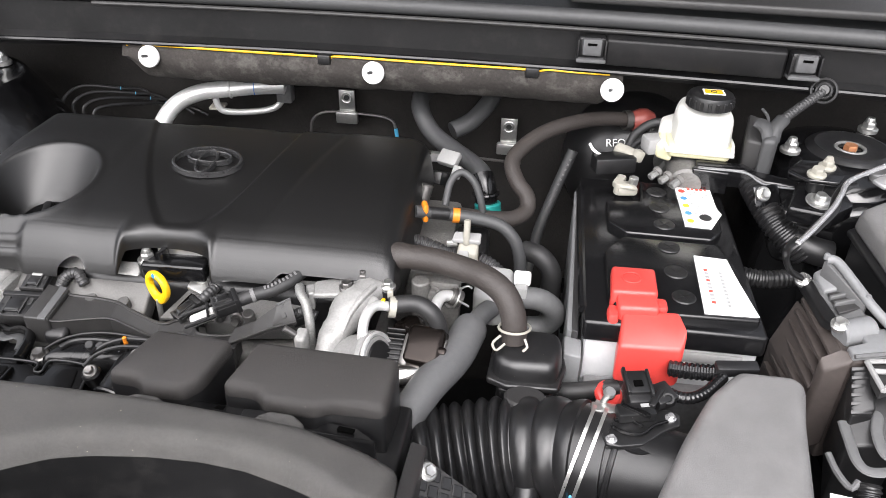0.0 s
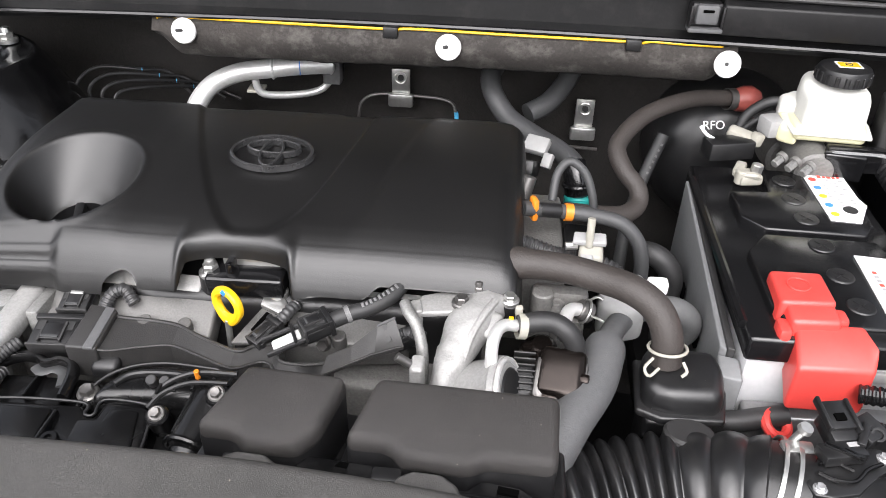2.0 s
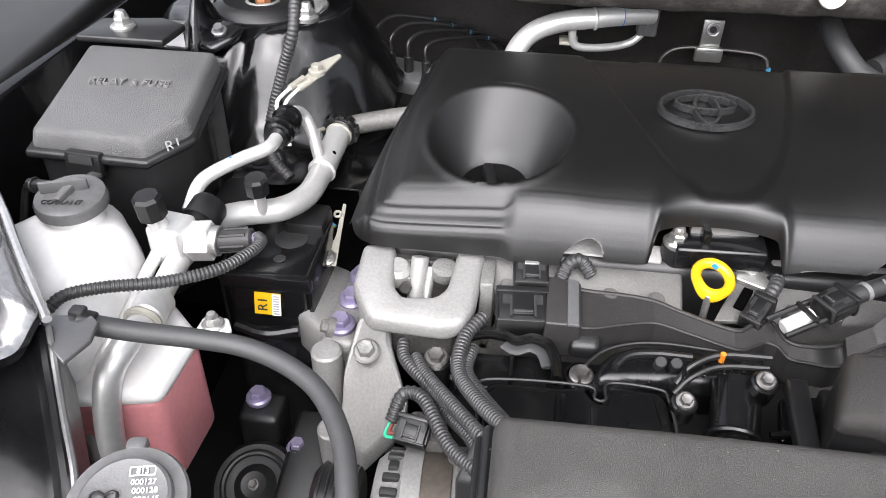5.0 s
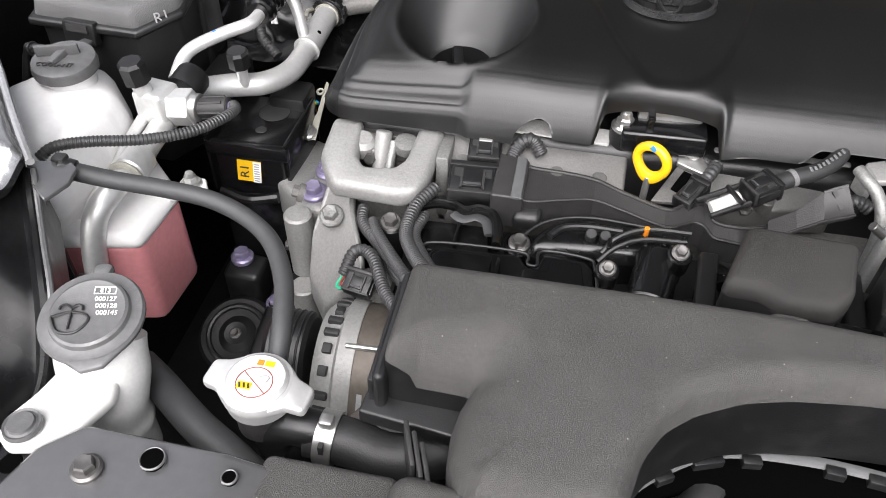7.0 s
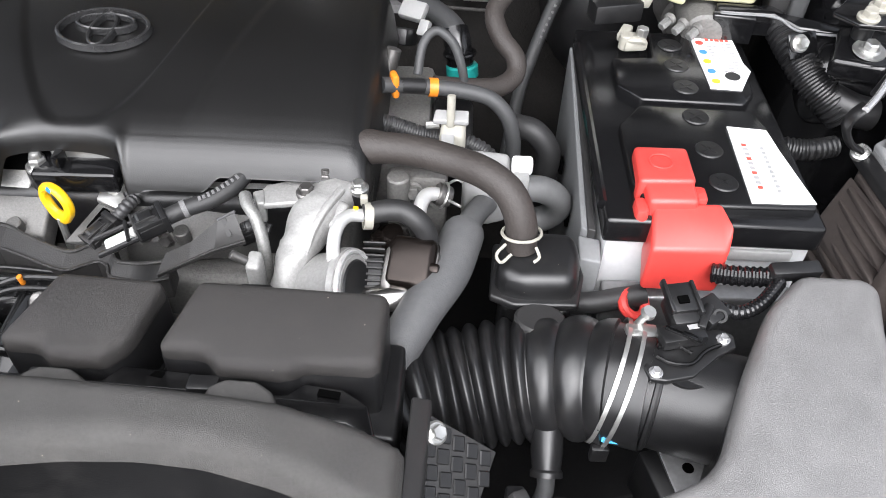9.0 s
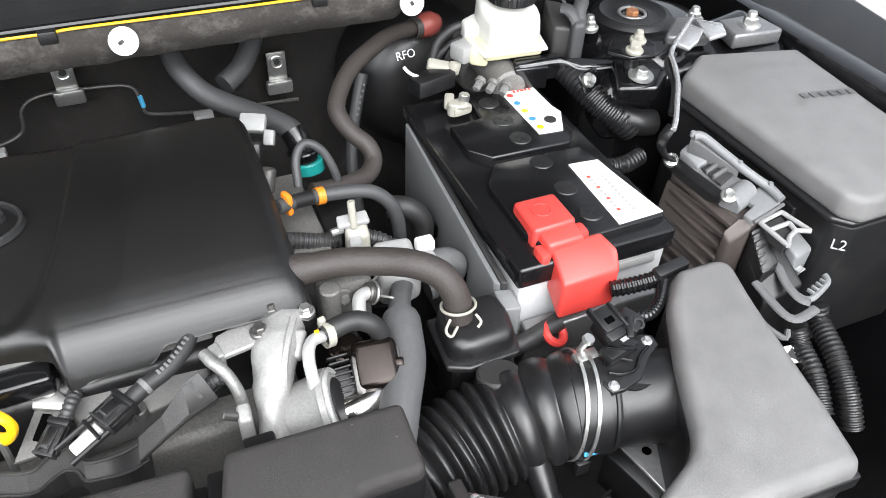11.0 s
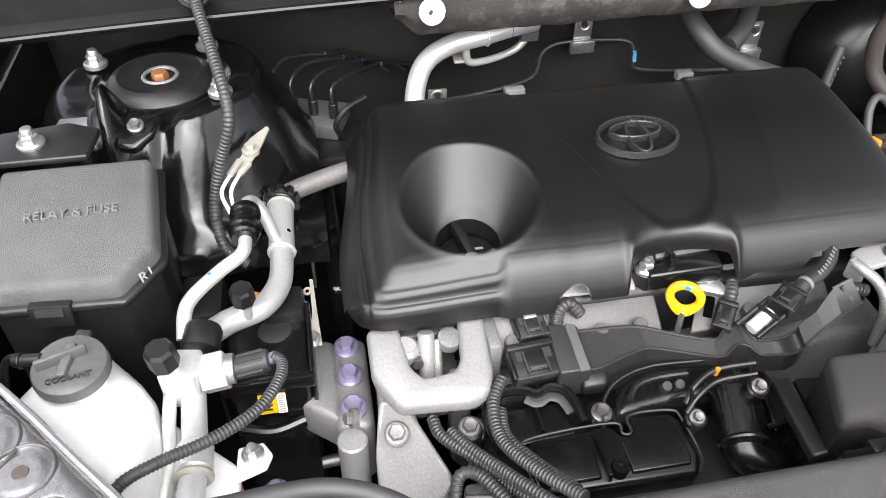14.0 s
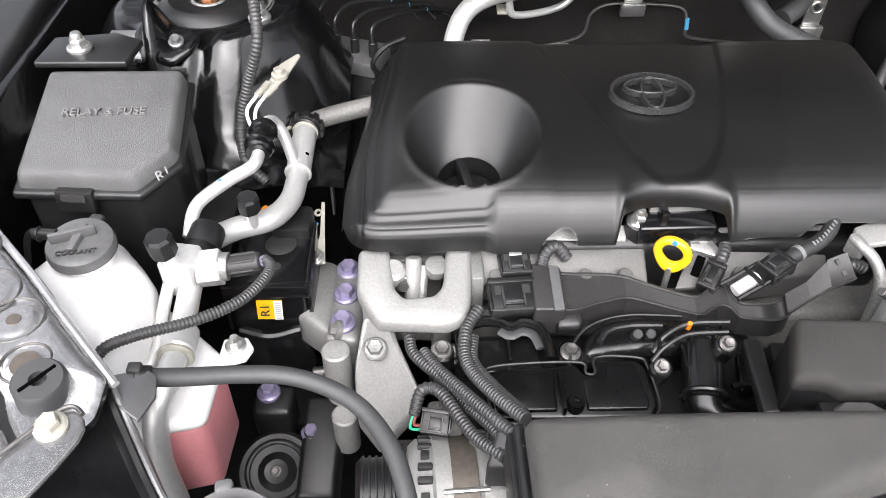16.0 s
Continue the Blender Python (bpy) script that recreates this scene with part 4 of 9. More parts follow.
part("gasket_ledge", slab([(-0.570, 0.643, 1.012), (-0.420, 0.640, 1.011), (-0.420, 0.654, 1.019), (-0.570, 0.656, 1.020)], 0.008, 0.002), M_CAST, eng, "pale machined ledge")
part("gasket_ledge", slab([(-0.330, 0.640, 1.008), (-0.215, 0.644, 1.008), (-0.215, 0.656, 1.015), (-0.330, 0.654, 1.015)], 0.008, 0.002), M_CAST, eng, "pale machined ledge")
part("coil_plate", slab([(-0.412, 0.635, 1.030), (-0.34, 0.635, 1.032), (-0.34, 0.68, 1.038), (-0.412, 0.68, 1.036)], 0.02, 0.003), M_GLOSS, eng)
part("coil_bar", box(-0.40, -0.345, 0.655, 0.668, 1.03, 1.042, 0.002), M_ZINC, eng)
part("coil_web", box(-0.392, -0.386, 0.64, 0.655, 1.028, 1.044, 0.001), M_GLOSS, eng)
stud = part("spacer", rod((-0.410, 0.650, 1.005), (-0.410, 0.650, 1.026), 0.0115, 20), M_BLACK, eng, "black rubber spacer")
bolt(eng, (-0.410, 0.650, 1.0275), (0, 0, 1), 0.0075, M_ZINC, stud=True)
part("tab_plate", slab([(-0.3610, 0.6320, 1.008), (-0.3390, 0.6230, 1.006), (-0.3330, 0.6290, 1.008), (-0.3400, 0.6390, 1.012), (-0.3420, 0.6550, 1.014), (-0.3590, 0.6480, 1.014)], 0.004, 0.001), M_ZINC, eng, "bright zinc tab")
bolt(eng, (-0.347, 0.645, 1.014), (0, 0, 1), 0.006, M_ZINC, stud=True)
dip_plate = part("dip_bracket", slab([(-0.3800, 0.5980, 0.9900), (-0.3540, 0.5980, 0.9920), (-0.3320, 0.6350, 1.0050), (-0.3570, 0.6380, 1.0060)], 0.004, 0.001), M_HEAD, eng)
part("slot", obox(Matrix.Translation((-0.3560, 0.6165, 0.9995)) @ pose(0, 0, 0, 20, 0, -30), 0.008, 0.022, 0.0025, 0.001), M_HOLESHADE, dip_plate)
for bx in (-0.63, -0.52, -0.45, -0.30):
    bolt(eng, (bx, 0.612, 0.985), (0, -1, 0.3), 0.0055, M_STEEL)

dip = thing("dipstick", "yellow plastic ring handle of the oil dipstick", "dipstick", (-0.383, 0.60, 0.97))
bm = bmesh.new()
dm = Matrix.Translation((-0.3844, 0.6155, 1.0185)) @ pose(0, 0, 0, 80.6, -58.0, -18.0)
loops = []
for i in range(40):
    a = 2 * math.pi * i / 40
    tip = max(0.0, math.cos(a - radians(211))) ** 6
    rx, ry, thick = 0.0125 + 0.003 * tip, 0.0140 + 0.003 * tip, 0.0042 + 0.0022 * tip
    loops.append([bm.verts.new(dm @ Vector(((rx + thick * math.cos(q)) * math.cos(a), (ry + thick * math.cos(q)) * math.sin(a), 0.0044 * math.sin(q)))) for q in [2 * math.pi * k / 10 for k in range(10)]])
for i in range(40):
    for k in range(10):
        bm.faces.new((loops[i][k], loops[i][(k + 1) % 10], loops[(i + 1) % 40][(k + 1) % 10], loops[(i + 1) % 40][k]))
handle = part("handle", bm, M_YELLOW, dip)
part("dot", obox(dm @ Matrix.Translation((0.0112, 0.0072, 0.0040)), 0.004, 0.005, 0.0014, 0.0004), M_BLUE, handle, "blue paint mark")
part("rod", rod((-0.385, 0.612, 1.004), (-0.386, 0.606, 0.90), 0.003, 8), M_ZINC, dip)

# ---- wiring tray along the front of the engine ----
tray = thing("wiring_tray", "dark grey plastic wiring channel along the engine", "wiring tray", (-0.39, 0.575, 0.95))
ty = [(-0.510, 0.614, 0.569), (-0.488, 0.609, 0.569), (-0.476, 0.608, 0.570), (-0.453, 0.608, 0.578), (-0.428, 0.605, 0.584), (-0.405, 0.594, 0.577), (-0.369, 0.580, 0.564), (-0.355, 0.588, 0.570), (-0.345, 0.592, 0.576), (-0.336, 0.595, 0.573), (-0.330, 0.577, 0.562), (-0.318, 0.573, 0.560), (-0.300, 0.575, 0.559), (-0.284, 0.581, 0.565)]
top_z = [1.000 - 0.0006 * i for i in range(len(ty))]
bm = bmesh.new()
for (xa, yba, yfa), (xb, ybb, yfb), za, zb in zip(ty, ty[1:], top_z, top_z[1:]):
    slab([(xa, yfa, za - 0.005), (xb, yfb, zb - 0.005), (xb, ybb, zb), (xa, yba, za)], 0.022, 0, bm=bm)
bmesh.ops.remove_doubles(bm, verts=bm.verts[:], dist=0.0004)
part("channel", bm, M_TRAY, tray)
part("end_box", slab([(-0.514, 0.566, 0.999), (-0.486, 0.566, 0.999), (-0.486, 0.612, 1.005), (-0.513, 0.617, 1.006)], 0.034, 0.002), M_TRAY, tray)
part("rib", slab([(-0.497, 0.565, 1.0005), (-0.488, 0.565, 1.0005), (-0.488, 0.612, 1.0065), (-0.497, 0.614, 1.0068)], 0.003, 0.0008), M_SLEEVE, tray)
part("clip_foot", slab([(-0.494, 0.560, 0.982), (-0.470, 0.560, 0.982), (-0.468, 0.574, 0.988), (-0.492, 0.576, 0.988)], 0.014, 0.005), M_BLACK, tray)
part("front_lip", tube([(x, yf, z - 0.004) for (x, _, yf), z in zip(ty, top_z)], 0.0014, 0.004, 6), M_TRAY, tray)
part("back_lip", tube([(x, yb, z + 0.001) for (x, yb, _), z in zip(ty, top_z)], 0.0016, 0.004, 6), M_TRAY, tray)
END = [((-0.290, 0.5605, 0.996), (-0.288, 0.5790, 1.001)), ((-0.267, 0.5715, 1.002), (-0.268, 0.5865, 1.008)), ((-0.254, 0.5765, 1.006), (-0.2545, 0.5960, 1.016)), ((-0.2475, 0.5790, 1.008), (-0.2480, 0.6000, 1.020)), ((-0.2240, 0.5865, 1.0125), (-0.2330, 0.6000, 1.0300))]
bm = bmesh.new()
for (fa, ba), (fb, bb) in zip(END, END[1:]):
    slab([fa, fb, bb, ba], 0.004, 0, bm=bm)
bmesh.ops.remove_doubles(bm, verts=bm.verts[:], dist=0.0004)
part("raised_end", bm, M_TRAY, tray, "flat raised end of the channel", sharp=60)
part("end_lip", tube([p for p, _ in END], 0.0012, 0.004, 6), M_TRAY, tray)
part("end_lip", tube([(-0.2480, 0.6003, 1.0205), (-0.2405, 0.6003, 1.0257), (-0.2328, 0.6003, 1.0305)], 0.0012, 0.004, 6), M_SLEEVE, tray)
for sx, sy, sz in ((-0.2407, 0.5965, 1.0225), (-0.2365, 0.5889, 1.0170)):
    part("slot", obox(Matrix.Translation((sx, sy, sz)) @ pose(0, 0, 0, 40, -22, 20), 0.0035, 0.005, 0.003, 0), M_INK, tray)



def connector(at, turn, size, label, material=M_BLACK, name="connector"):
    c = thing(name, label, "connector", at)
    m = Matrix.Translation(at) @ pose(0, 0, 0, *turn)
    sx, sy, sz = size
    body = part("body", obox(m, sx, sy, sz, 0.0015), material, c)
    part("latch", obox(m @ Matrix.Translation((0, -sy * 0.1, sz * 0.55)), sx * 0.45, sy * 0.5, sz * 0.18, 0.0008), M_SATIN, body)
    for s in (-1, 1):
        part("side_rib", obox(m @ Matrix.Translation((s * sx * 0.52, 0, 0)), sx * 0.08, sy * 0.8, sz * 0.5, 0.0005), M_SATIN, body)
    part("collar", obox(m @ Matrix.Translation((0, sy * 0.42, 0)), sx * 1.12, sy * 0.18, sz * 1.12, 0.001), material, body)
    part("front_lip", obox(m @ Matrix.Translation((0, -sy * 0.46, sz * 0.12)), sx * 1.06, sy * 0.08, sz * 0.8, 0.0006), M_GREYP, body)
    for s in (-0.33, 0.33):
        part("window", obox(m @ Matrix.Translation((s * sx, sy * 0.12, sz * 0.5)), sx * 0.18, sy * 0.28, sz * 0.05, 0), M_INK, body)
        part("rail", obox(m @ Matrix.Translation((s * sx * 0.75, -sy * 0.1, sz * 0.58)), sx * 0.05, sy * 0.62, sz * 0.12, 0), M_GREYP, body)
    # A lighter bar paints the glint on the black latch.
    part("shine_bar", obox(m @ Matrix.Translation((0, -sy * 0.28, sz * 0.66)), sx * 0.4, sy * 0.07, sz * 0.06, 0.0003), M_RUBGREY, body)
    return c


connector((-0.532, 0.587, 0.990), (12, 0, 4), (0.038, 0.034, 0.020), "black plug at the end of the wiring tray")
connector((-0.527, 0.619, 1.001), (14, 0, 4), (0.026, 0.026, 0.018), "black plug under the cover lip")
solid("plug_latch_bars", obox(Matrix.Translation((-0.527, 0.622, 1.0125)) @ pose(0, 0, 0, 14, 0, 4), 0.012, 0.004, 0.003, 0.001), M_ZINC, "bright latch bar on the tray plug", "latch")
connector((-0.348, 0.602, 0.999), (15, 0, -35), (0.016, 0.030, 0.014), "small black plug with a ribbed lead")
connector((-0.299, 0.592, 1.022), (8, 0, -57), (0.021, 0.026, 0.015), "black plug block on the wiring tray")
connector((-0.226, 0.603, 1.006), (10, 0, -60), (0.014, 0.018, 0.014), "black plug at the tray's raised end")
solid("wrapped_lead", tube([(-0.291, 0.5965, 1.022), (-0.2745, 0.6055, 1.026), (-0.256, 0.614, 1.029), (-0.240, 0.627, 1.033), (-0.230, 0.645, 1.038), (-0.224, 0.665, 1.042)], 0.0070, 0.003, 16), M_RUBBER, "black wrapped lead with worn white print", "cable")
for i in range(9):
    f = i / 8
    p = V(-0.262 + 0.026 * f, 0.6085 + 0.0215 * f ** 1.3, 1.0352 + 0.0062 * f)
    solid("print_bar", obox(Matrix.Translation(p) @ pose(0, 0, 0, 25, 0, 28 + 25 * f), 0.0022, 0.0042 - 0.001 * (i % 2), 0.0008, 0), M_FADED, "white print mark on a black lead", "print")
solid("lead_mark", band(V(-0.2745, 0.6055, 1.026), (0.85, 0.45, 0.2), 0.0071, 0.004, 0.0006, 18), M_FADED, "white worn band on the black lead", "print")
hose("ribbed_lead", [(-0.503, 0.618, 1.000), (-0.497, 0.628, 1.010), (-0.487, 0.632, 1.012), (-0.477, 0.626, 1.002)], ribbed(0.0058, 0.004), M_CONDUIT, "ribbed black conduit under the cover lip", 0.001, 10, "cable")
hose("ribbed_lead", [(-0.340, 0.612, 1.003), (-0.333, 0.622, 1.009), (-0.328, 0.634, 1.010)], ribbed(0.0055, 0.004), M_CONDUIT, "ribbed black conduit at the wiring tray", 0.001, 10, "cable")
hose("ribbed_lead", [(-0.229, 0.602, 1.010), (-0.220, 0.604, 1.012), (-0.208, 0.603, 1.008)], ribbed(0.0058, 0.004), M_CONDUIT, "ribbed black conduit from the tray plug", 0.001, 10, "cable")
solid("white_sleeve", rod((-0.334, 0.581, 1.003), (-0.312, 0.5905, 1.011), 0.0064, 18), M_MILK, "white plastic sleeve over a lead", "sleeve")

cradle = thing("sleeve_cradle", "black plastic cradle round the white sleeve", "holder", (-0.31, 0.594, 0.985))
for off in (-0.0105, 0.0105):
    part("rail", rod((-0.341 - off * 0.5, 0.577 + off * 0.85, 1.006), (-0.303 - off * 0.5, 0.593 + off * 0.85, 1.018), 0.0024, 8), M_BLACK, cradle)
part("cross", obox(Matrix.Translation((-0.318, 0.587, 1.016)) @ pose(0, 0, 0, 0, 0, 26), 0.003, 0.024, 0.004, 0.001), M_BLACK, cradle)

# ---- inlet manifold: black moulded runners and lids ----
man = thing("intake_manifold", "shiny black moulded plastic inlet manifold with ribbed lids", "manifold", (-0.43, 0.50, 0.8))
part("body", box(-0.585, -0.30, 0.43, 0.585, 0.80, 0.950, 0.015, 3), M_BLACK, man)
LID = [(-0.556, 0.474, 0.968), (-0.561, 0.510, 0.974), (-0.551, 0.522, 0.976), (-0.481, 0.524, 0.977), (-0.475, 0.514, 0.975), (-0.467, 0.514, 0.975), (-0.464, 0.529, 0.977), (-0.428, 0.528, 0.977), (-0.421, 0.519, 0.976), (-0.417, 0.486, 0.970), (-0.424, 0.472, 0.968)]
lid1 = part("lid", slab(LID, 0.03, 0.005, 3), M_WET, man)
part("lid_rim", tube([(x, y, z + 0.001) for x, y, z in LID], 0.0014, 0.003, 8), M_BLACK, lid1)
part("lid_inner_step", slab([(-0.549, 0.480, 0.972), (-0.553, 0.508, 0.977), (-0.546, 0.515, 0.978), (-0.503, 0.516, 0.978), (-0.503, 0.480, 0.972)], 0.006, 0.002), M_WET, lid1)
part("lid_inner_step", slab([(-0.478, 0.480, 0.972), (-0.478, 0.508, 0.976), (-0.458, 0.510, 0.976), (-0.456, 0.521, 0.978), (-0.432, 0.521, 0.978), (-0.425, 0.488, 0.972), (-0.428, 0.480, 0.972)], 0.006, 0.002), M_WET, lid1)
part("lid_seam", box(-0.4995, -0.4960, 0.477, 0.514, 0.966, 0.979, 0.001), M_WET, lid1)
boss = part("lid_boss", lathe([(0, 0.003), (0.003, 0.003), (0.0034, 0.006), (0.0065, 0.006), (0.0075, 0.004), (0.0075, -0.01)], (-0.4880, 0.484, 0.974), (0, -0.12, 1), 20), M_WET, lid1)
ARCH = [(-0.574, 0.520, 0.962), (-0.580, 0.548, 0.972), (-0.575, 0.565, 0.975), (-0.560, 0.572, 0.977), (-0.544, 0.571, 0.977), (-0.534, 0.565, 0.977), (-0.522, 0.569, 0.978), (-0.510, 0.564, 0.978), (-0.504, 0.550, 0.977), (-0.502, 0.530, 0.974)]
arch_ob = part("runner_arch", tube(ARCH, 0.0045, 0.003, 10, flat=1.5), M_WET, man)
part("arch_band", tube([(x * 0.86 - 0.0755, y - 0.008, z - 0.002) for x, y, z in ARCH[4:-1]], 0.0052, 0.003, 8, flat=0.4), M_RUBGREY, arch_ob, "smoky grey inner band")
part("arch_floor", slab([(-0.572, 0.525, 0.962), (-0.572, 0.560, 0.966), (-0.512, 0.560, 0.968), (-0.508, 0.528, 0.965)], 0.01, 0.002), M_WET, arch_ob)
part("arch_divider", box(-0.5385, -0.5355, 0.530, 0.562, 0.960, 0.975, 0.001), M_WET, arch_ob)
RUN = [(-0.486, 0.518, 0.978), (-0.478, 0.543, 0.984), (-0.459, 0.560, 0.988), (-0.426, 0.568, 0.990), (-0.378, 0.566, 0.990)]
bm, skirt = pillow([(-0.4785, 0.524, 0.012), (-0.474, 0.545, 0.012), (-0.462, 0.560, 0.012), (-0.444, 0.569, 0.012), (-0.420, 0.571, 0.012), (-0.375, 0.568, 0.012), (-0.345, 0.560, 0.012), (-0.350, 0.540, 0.010), (-0.40, 0.532, 0.010), (-0.430, 0.531, 0.010)], lambda x, y: 0.984 + 0.06 * (y - 0.53), 0.003, lambda x, y, r: 0.013, 0.03)
run = part("runner", bm, M_WET, man, sharp=60)
part("runner_wall", skirt, M_WET, run)
part("runner_rim", tube([(x - 0.002, y + 0.003, z - 0.006) for x, y, z in RUN], 0.0016, 0.003, 8), M_BLACK, run)
part("runner_ridge", tube([(-0.460, 0.540, 0.986), (-0.450, 0.551, 0.987), (-0.430, 0.556, 0.987), (-0.402, 0.556, 0.987)], 0.0032, 0.003, 10), M_BLACK, run)
for bx in (-0.4275, -0.416):
    part("peg", rod((bx, 0.546, 0.984), (bx, 0.541, 0.994), 0.0045, 14), M_RUBBER, run)
bolt(man, (-0.484, 0.538, 0.975), (0, -0.2, 1), 0.0062, M_STEEL)
part("bolt_well", lathe([(0.0115, -0.02), (0.0125, -0.002), (0.0105, 0.0)], (-0.484, 0.538, 0.975), (0, -0.2, 1), 24), M_WET, man)
bolt(man, (-0.596, 0.548, 0.968), (0, -0.3, 1), 0.0066, M_STEEL)
part("bolt_post", rod((-0.596, 0.549, 0.92), (-0.596, 0.548, 0.966), 0.011, 18), M_BLACK, man)
valve = thing("vacuum_actuator", "shiny black plastic inlet valve actuator with two bolts", "actuator", (-0.36, 0.51, 0.9))
barrel = part("barrel", rod((-0.372, 0.535, 0.985), (-0.380, 0.486, 0.972), 0.0175, 28), M_WET, valve)
for k in range(5):
    a = radians(40 + 25 * k)
    d = V(math.cos(a), 0.27 * math.sin(a), 0.95 * math.sin(a)) * 0.0176
    part("barrel_fin", rod(V(-0.373, 0.531, 0.984) + d, V(-0.379, 0.493, 0.974) + d, 0.0014, 6), M_WET, barrel)
part("collar", ring((-0.3795, 0.490, 0.973), (0.16, 0.95, 0.25), 0.0185, 0.0026), M_WET, barrel)
part("elbow", tube([(-0.379, 0.492, 0.972), (-0.377, 0.480, 0.966), (-0.362, 0.474, 0.960), (-0.340, 0.481, 0.948), (-0.31, 0.489, 0.950), (-0.280, 0.493, 0.950)], 0.0155, 0.003, 22), M_WET, valve)
fl = part("flange", slab([(-0.340, 0.533, 0.978), (-0.300, 0.540, 0.978), (-0.302, 0.508, 0.973), (-0.345, 0.497, 0.970)], 0.010, 0.003), M_WET, valve)
part("flange_hole", lathe([(0, 0.0006), (0.0055, 0.0006), (0.006, 0)], (-0.320, 0.520, 0.9755), (0, -0.1, 1), 18), M_HOLESHADE, fl)
part("flange_rail", tube([(-0.352, 0.500, 0.972), (-0.325, 0.503, 0.975), (-0.296, 0.508, 0.977)], 0.003, 0.003, 8), M_WET, fl)
part("arm", tube([(-0.420, 0.516, 0.988), (-0.408, 0.524, 0.998), (-0.388, 0.532, 1.003), (-0.356, 0.530, 1.008)], 0.0022, 0.003, 8), M_BLACK, valve)
part("arm_rail", tube([(-0.418, 0.524, 0.990), (-0.408, 0.533, 1.000), (-0.386, 0.542, 1.005), (-0.352, 0.541, 1.008)], 0.0024, 0.003, 8), M_BLACK, valve)
for k in range(5):
    f = k / 4
    part("web", rod((-0.414 + 0.056 * f, 0.522 + 0.010 * f, 0.998 + 0.005 * f), (-0.413 + 0.056 * f, 0.531 + 0.010 * f, 1.000 + 0.005 * f), 0.0017, 6), M_WET, valve)
for bx, by, bz in ((-0.412, 0.512, 0.986), (-0.361, 0.517, 1.009)):
    part("boss", rod((bx, by + 0.006, bz - 0.022), (bx, by, bz - 0.001), 0.0095, 18), M_WET, valve)
    bolt(valve, (bx, by, bz), (0, -0.5, 1), 0.0046, M_STEEL)
part("paint_dot", rod((-0.386, 0.541, 1.000), (-0.386, 0.540, 1.009), 0.0022, 10), M_ORANGE, valve, "orange plug")

# ---- alternator and belt side ----
alt = thing("alternator", "cast aluminium alternator with slotted end and brown core", "alternator", (-0.575, 0.43, 0.83))
ac_, ax = V(-0.6285, 0.434, 0.905), (1, 0.05, -0.02)
part("front_case", lathe([(0, 0), (0.030, 0), (0.048, 0.003), (0.0535, 0.009), (0.055, 0.020), (0.058, 0.0225), (0.058, 0.0355), (0, 0.0355)], ac_, ax, 48), M_CAST, alt)
part("stator", rod(ac_ + V(0.0355, 0.001, 0), ac_ + V(0.0575, 0.002, 0), 0.056, 40, bev=0.03), M_WINDING, alt, "brown laminated core")
part("rear_case", rod(ac_ + V(0.0575, 0.002, 0), ac_ + V(0.098, 0.004, 0), 0.057, 40), M_CAST, alt)
part("tie_bolt", rod(ac_ + V(0.030, -0.018, 0.0545), ac_ + V(0.066, -0.016, 0.0545), 0.0022, 10), M_ZINC, alt)
bolt(alt, ac_ + V(0.062, 0.030, 0.049), (0, 0.5, 0.85), 0.0065, M_CASTM)
for i in range(4):
    d = V(0, -math.cos(radians(8 + 7 * i)), math.sin(radians(8 + 7 * i)))
    part("print_bar", obox(Matrix.Translation(ac_ + V(0.0465, 0.0015, 0) + 0.0562 * d) @ frame_of(d), 0.004, 0.013, 0.0006, 0), M_PRINT, alt)
for a_deg in (-40, -26, -12, 2, 16, 30, 82, 94, 118, 130, 142):
    a = radians(a_deg)
    d = V(0, -math.cos(a), math.sin(a))
    part("slot", obox(Matrix.Translation(ac_ + V(0.0160, 0, 0) + 0.0545 * d) @ frame_of(d), 0.0120, 0.0060, 0.006, 0.0014), M_INK, alt)
for a_deg in (50, 68, 106):
    a = radians(a_deg)
    d = V(0, -math.cos(a), math.sin(a))
    part("square_vent", obox(Matrix.Translation(ac_ + V(0.0160, 0, 0) + 0.0545 * d) @ frame_of(d), 0.007, 0.008, 0.006, 0.001), M_INK, alt)
pul = part("pulley", lathe([(0, 0), (0.03, 0), (0.034, -0.003), (0.034, -0.03), (0.03, -0.034), (0.012, -0.03), (0, -0.03)], ac_ + V(-0.006, 0, 0.012), ax, 36), M_BLACK, alt, "black grooved pulley")
for i in range(5):
    part("groove", ring(ac_ + V(-0.012 - 0.0055 * i, 0, 0.012), ax, 0.034, 0.0012), M_SATIN, pul)
part("ear", box(-0.610, -0.580, 0.475, 0.505, 0.91, 0.955, 0.005), M_CASTD, alt)

comp = thing("belt_tensioner", "black tensioner pulley and grey bracket by the belt", "tensioner", (-0.765, 0.54, 0.72))
part("bracket", slab([(-0.788, 0.575, 0.838), (-0.748, 0.572, 0.838), (-0.745, 0.605, 0.842), (-0.785, 0.608, 0.842)], 0.05, 0.006), M_BLACK, comp)
part("rubber_face", lathe([(0, 0.006), (0.012, 0.008), (0.02, 0.002), (0.038, 0.004), (0.042, 0.0), (0.042, -0.03)], (-0.762, 0.535, 0.79), (0, -0.5, 1), 34), M_BLACK, comp, "black ribbed pulley face")
part("ridge", ring((-0.762, 0.533, 0.794), (0, -0.5, 1), 0.030, 0.003), M_BLACK, comp)
bolt(comp, (-0.762, 0.531, 0.798), (0, -0.5, 1), 0.004, M_STEEL)
bolt(comp, (-0.771, 0.594, 0.846), (0, 0, 1), 0.008, M_PURPLE, "purple-coated bolt")
bolt(comp, (-0.728, 0.565, 0.815), (0, 0, 1), 0.007, M_PURPLE, "purple-coated bolt")
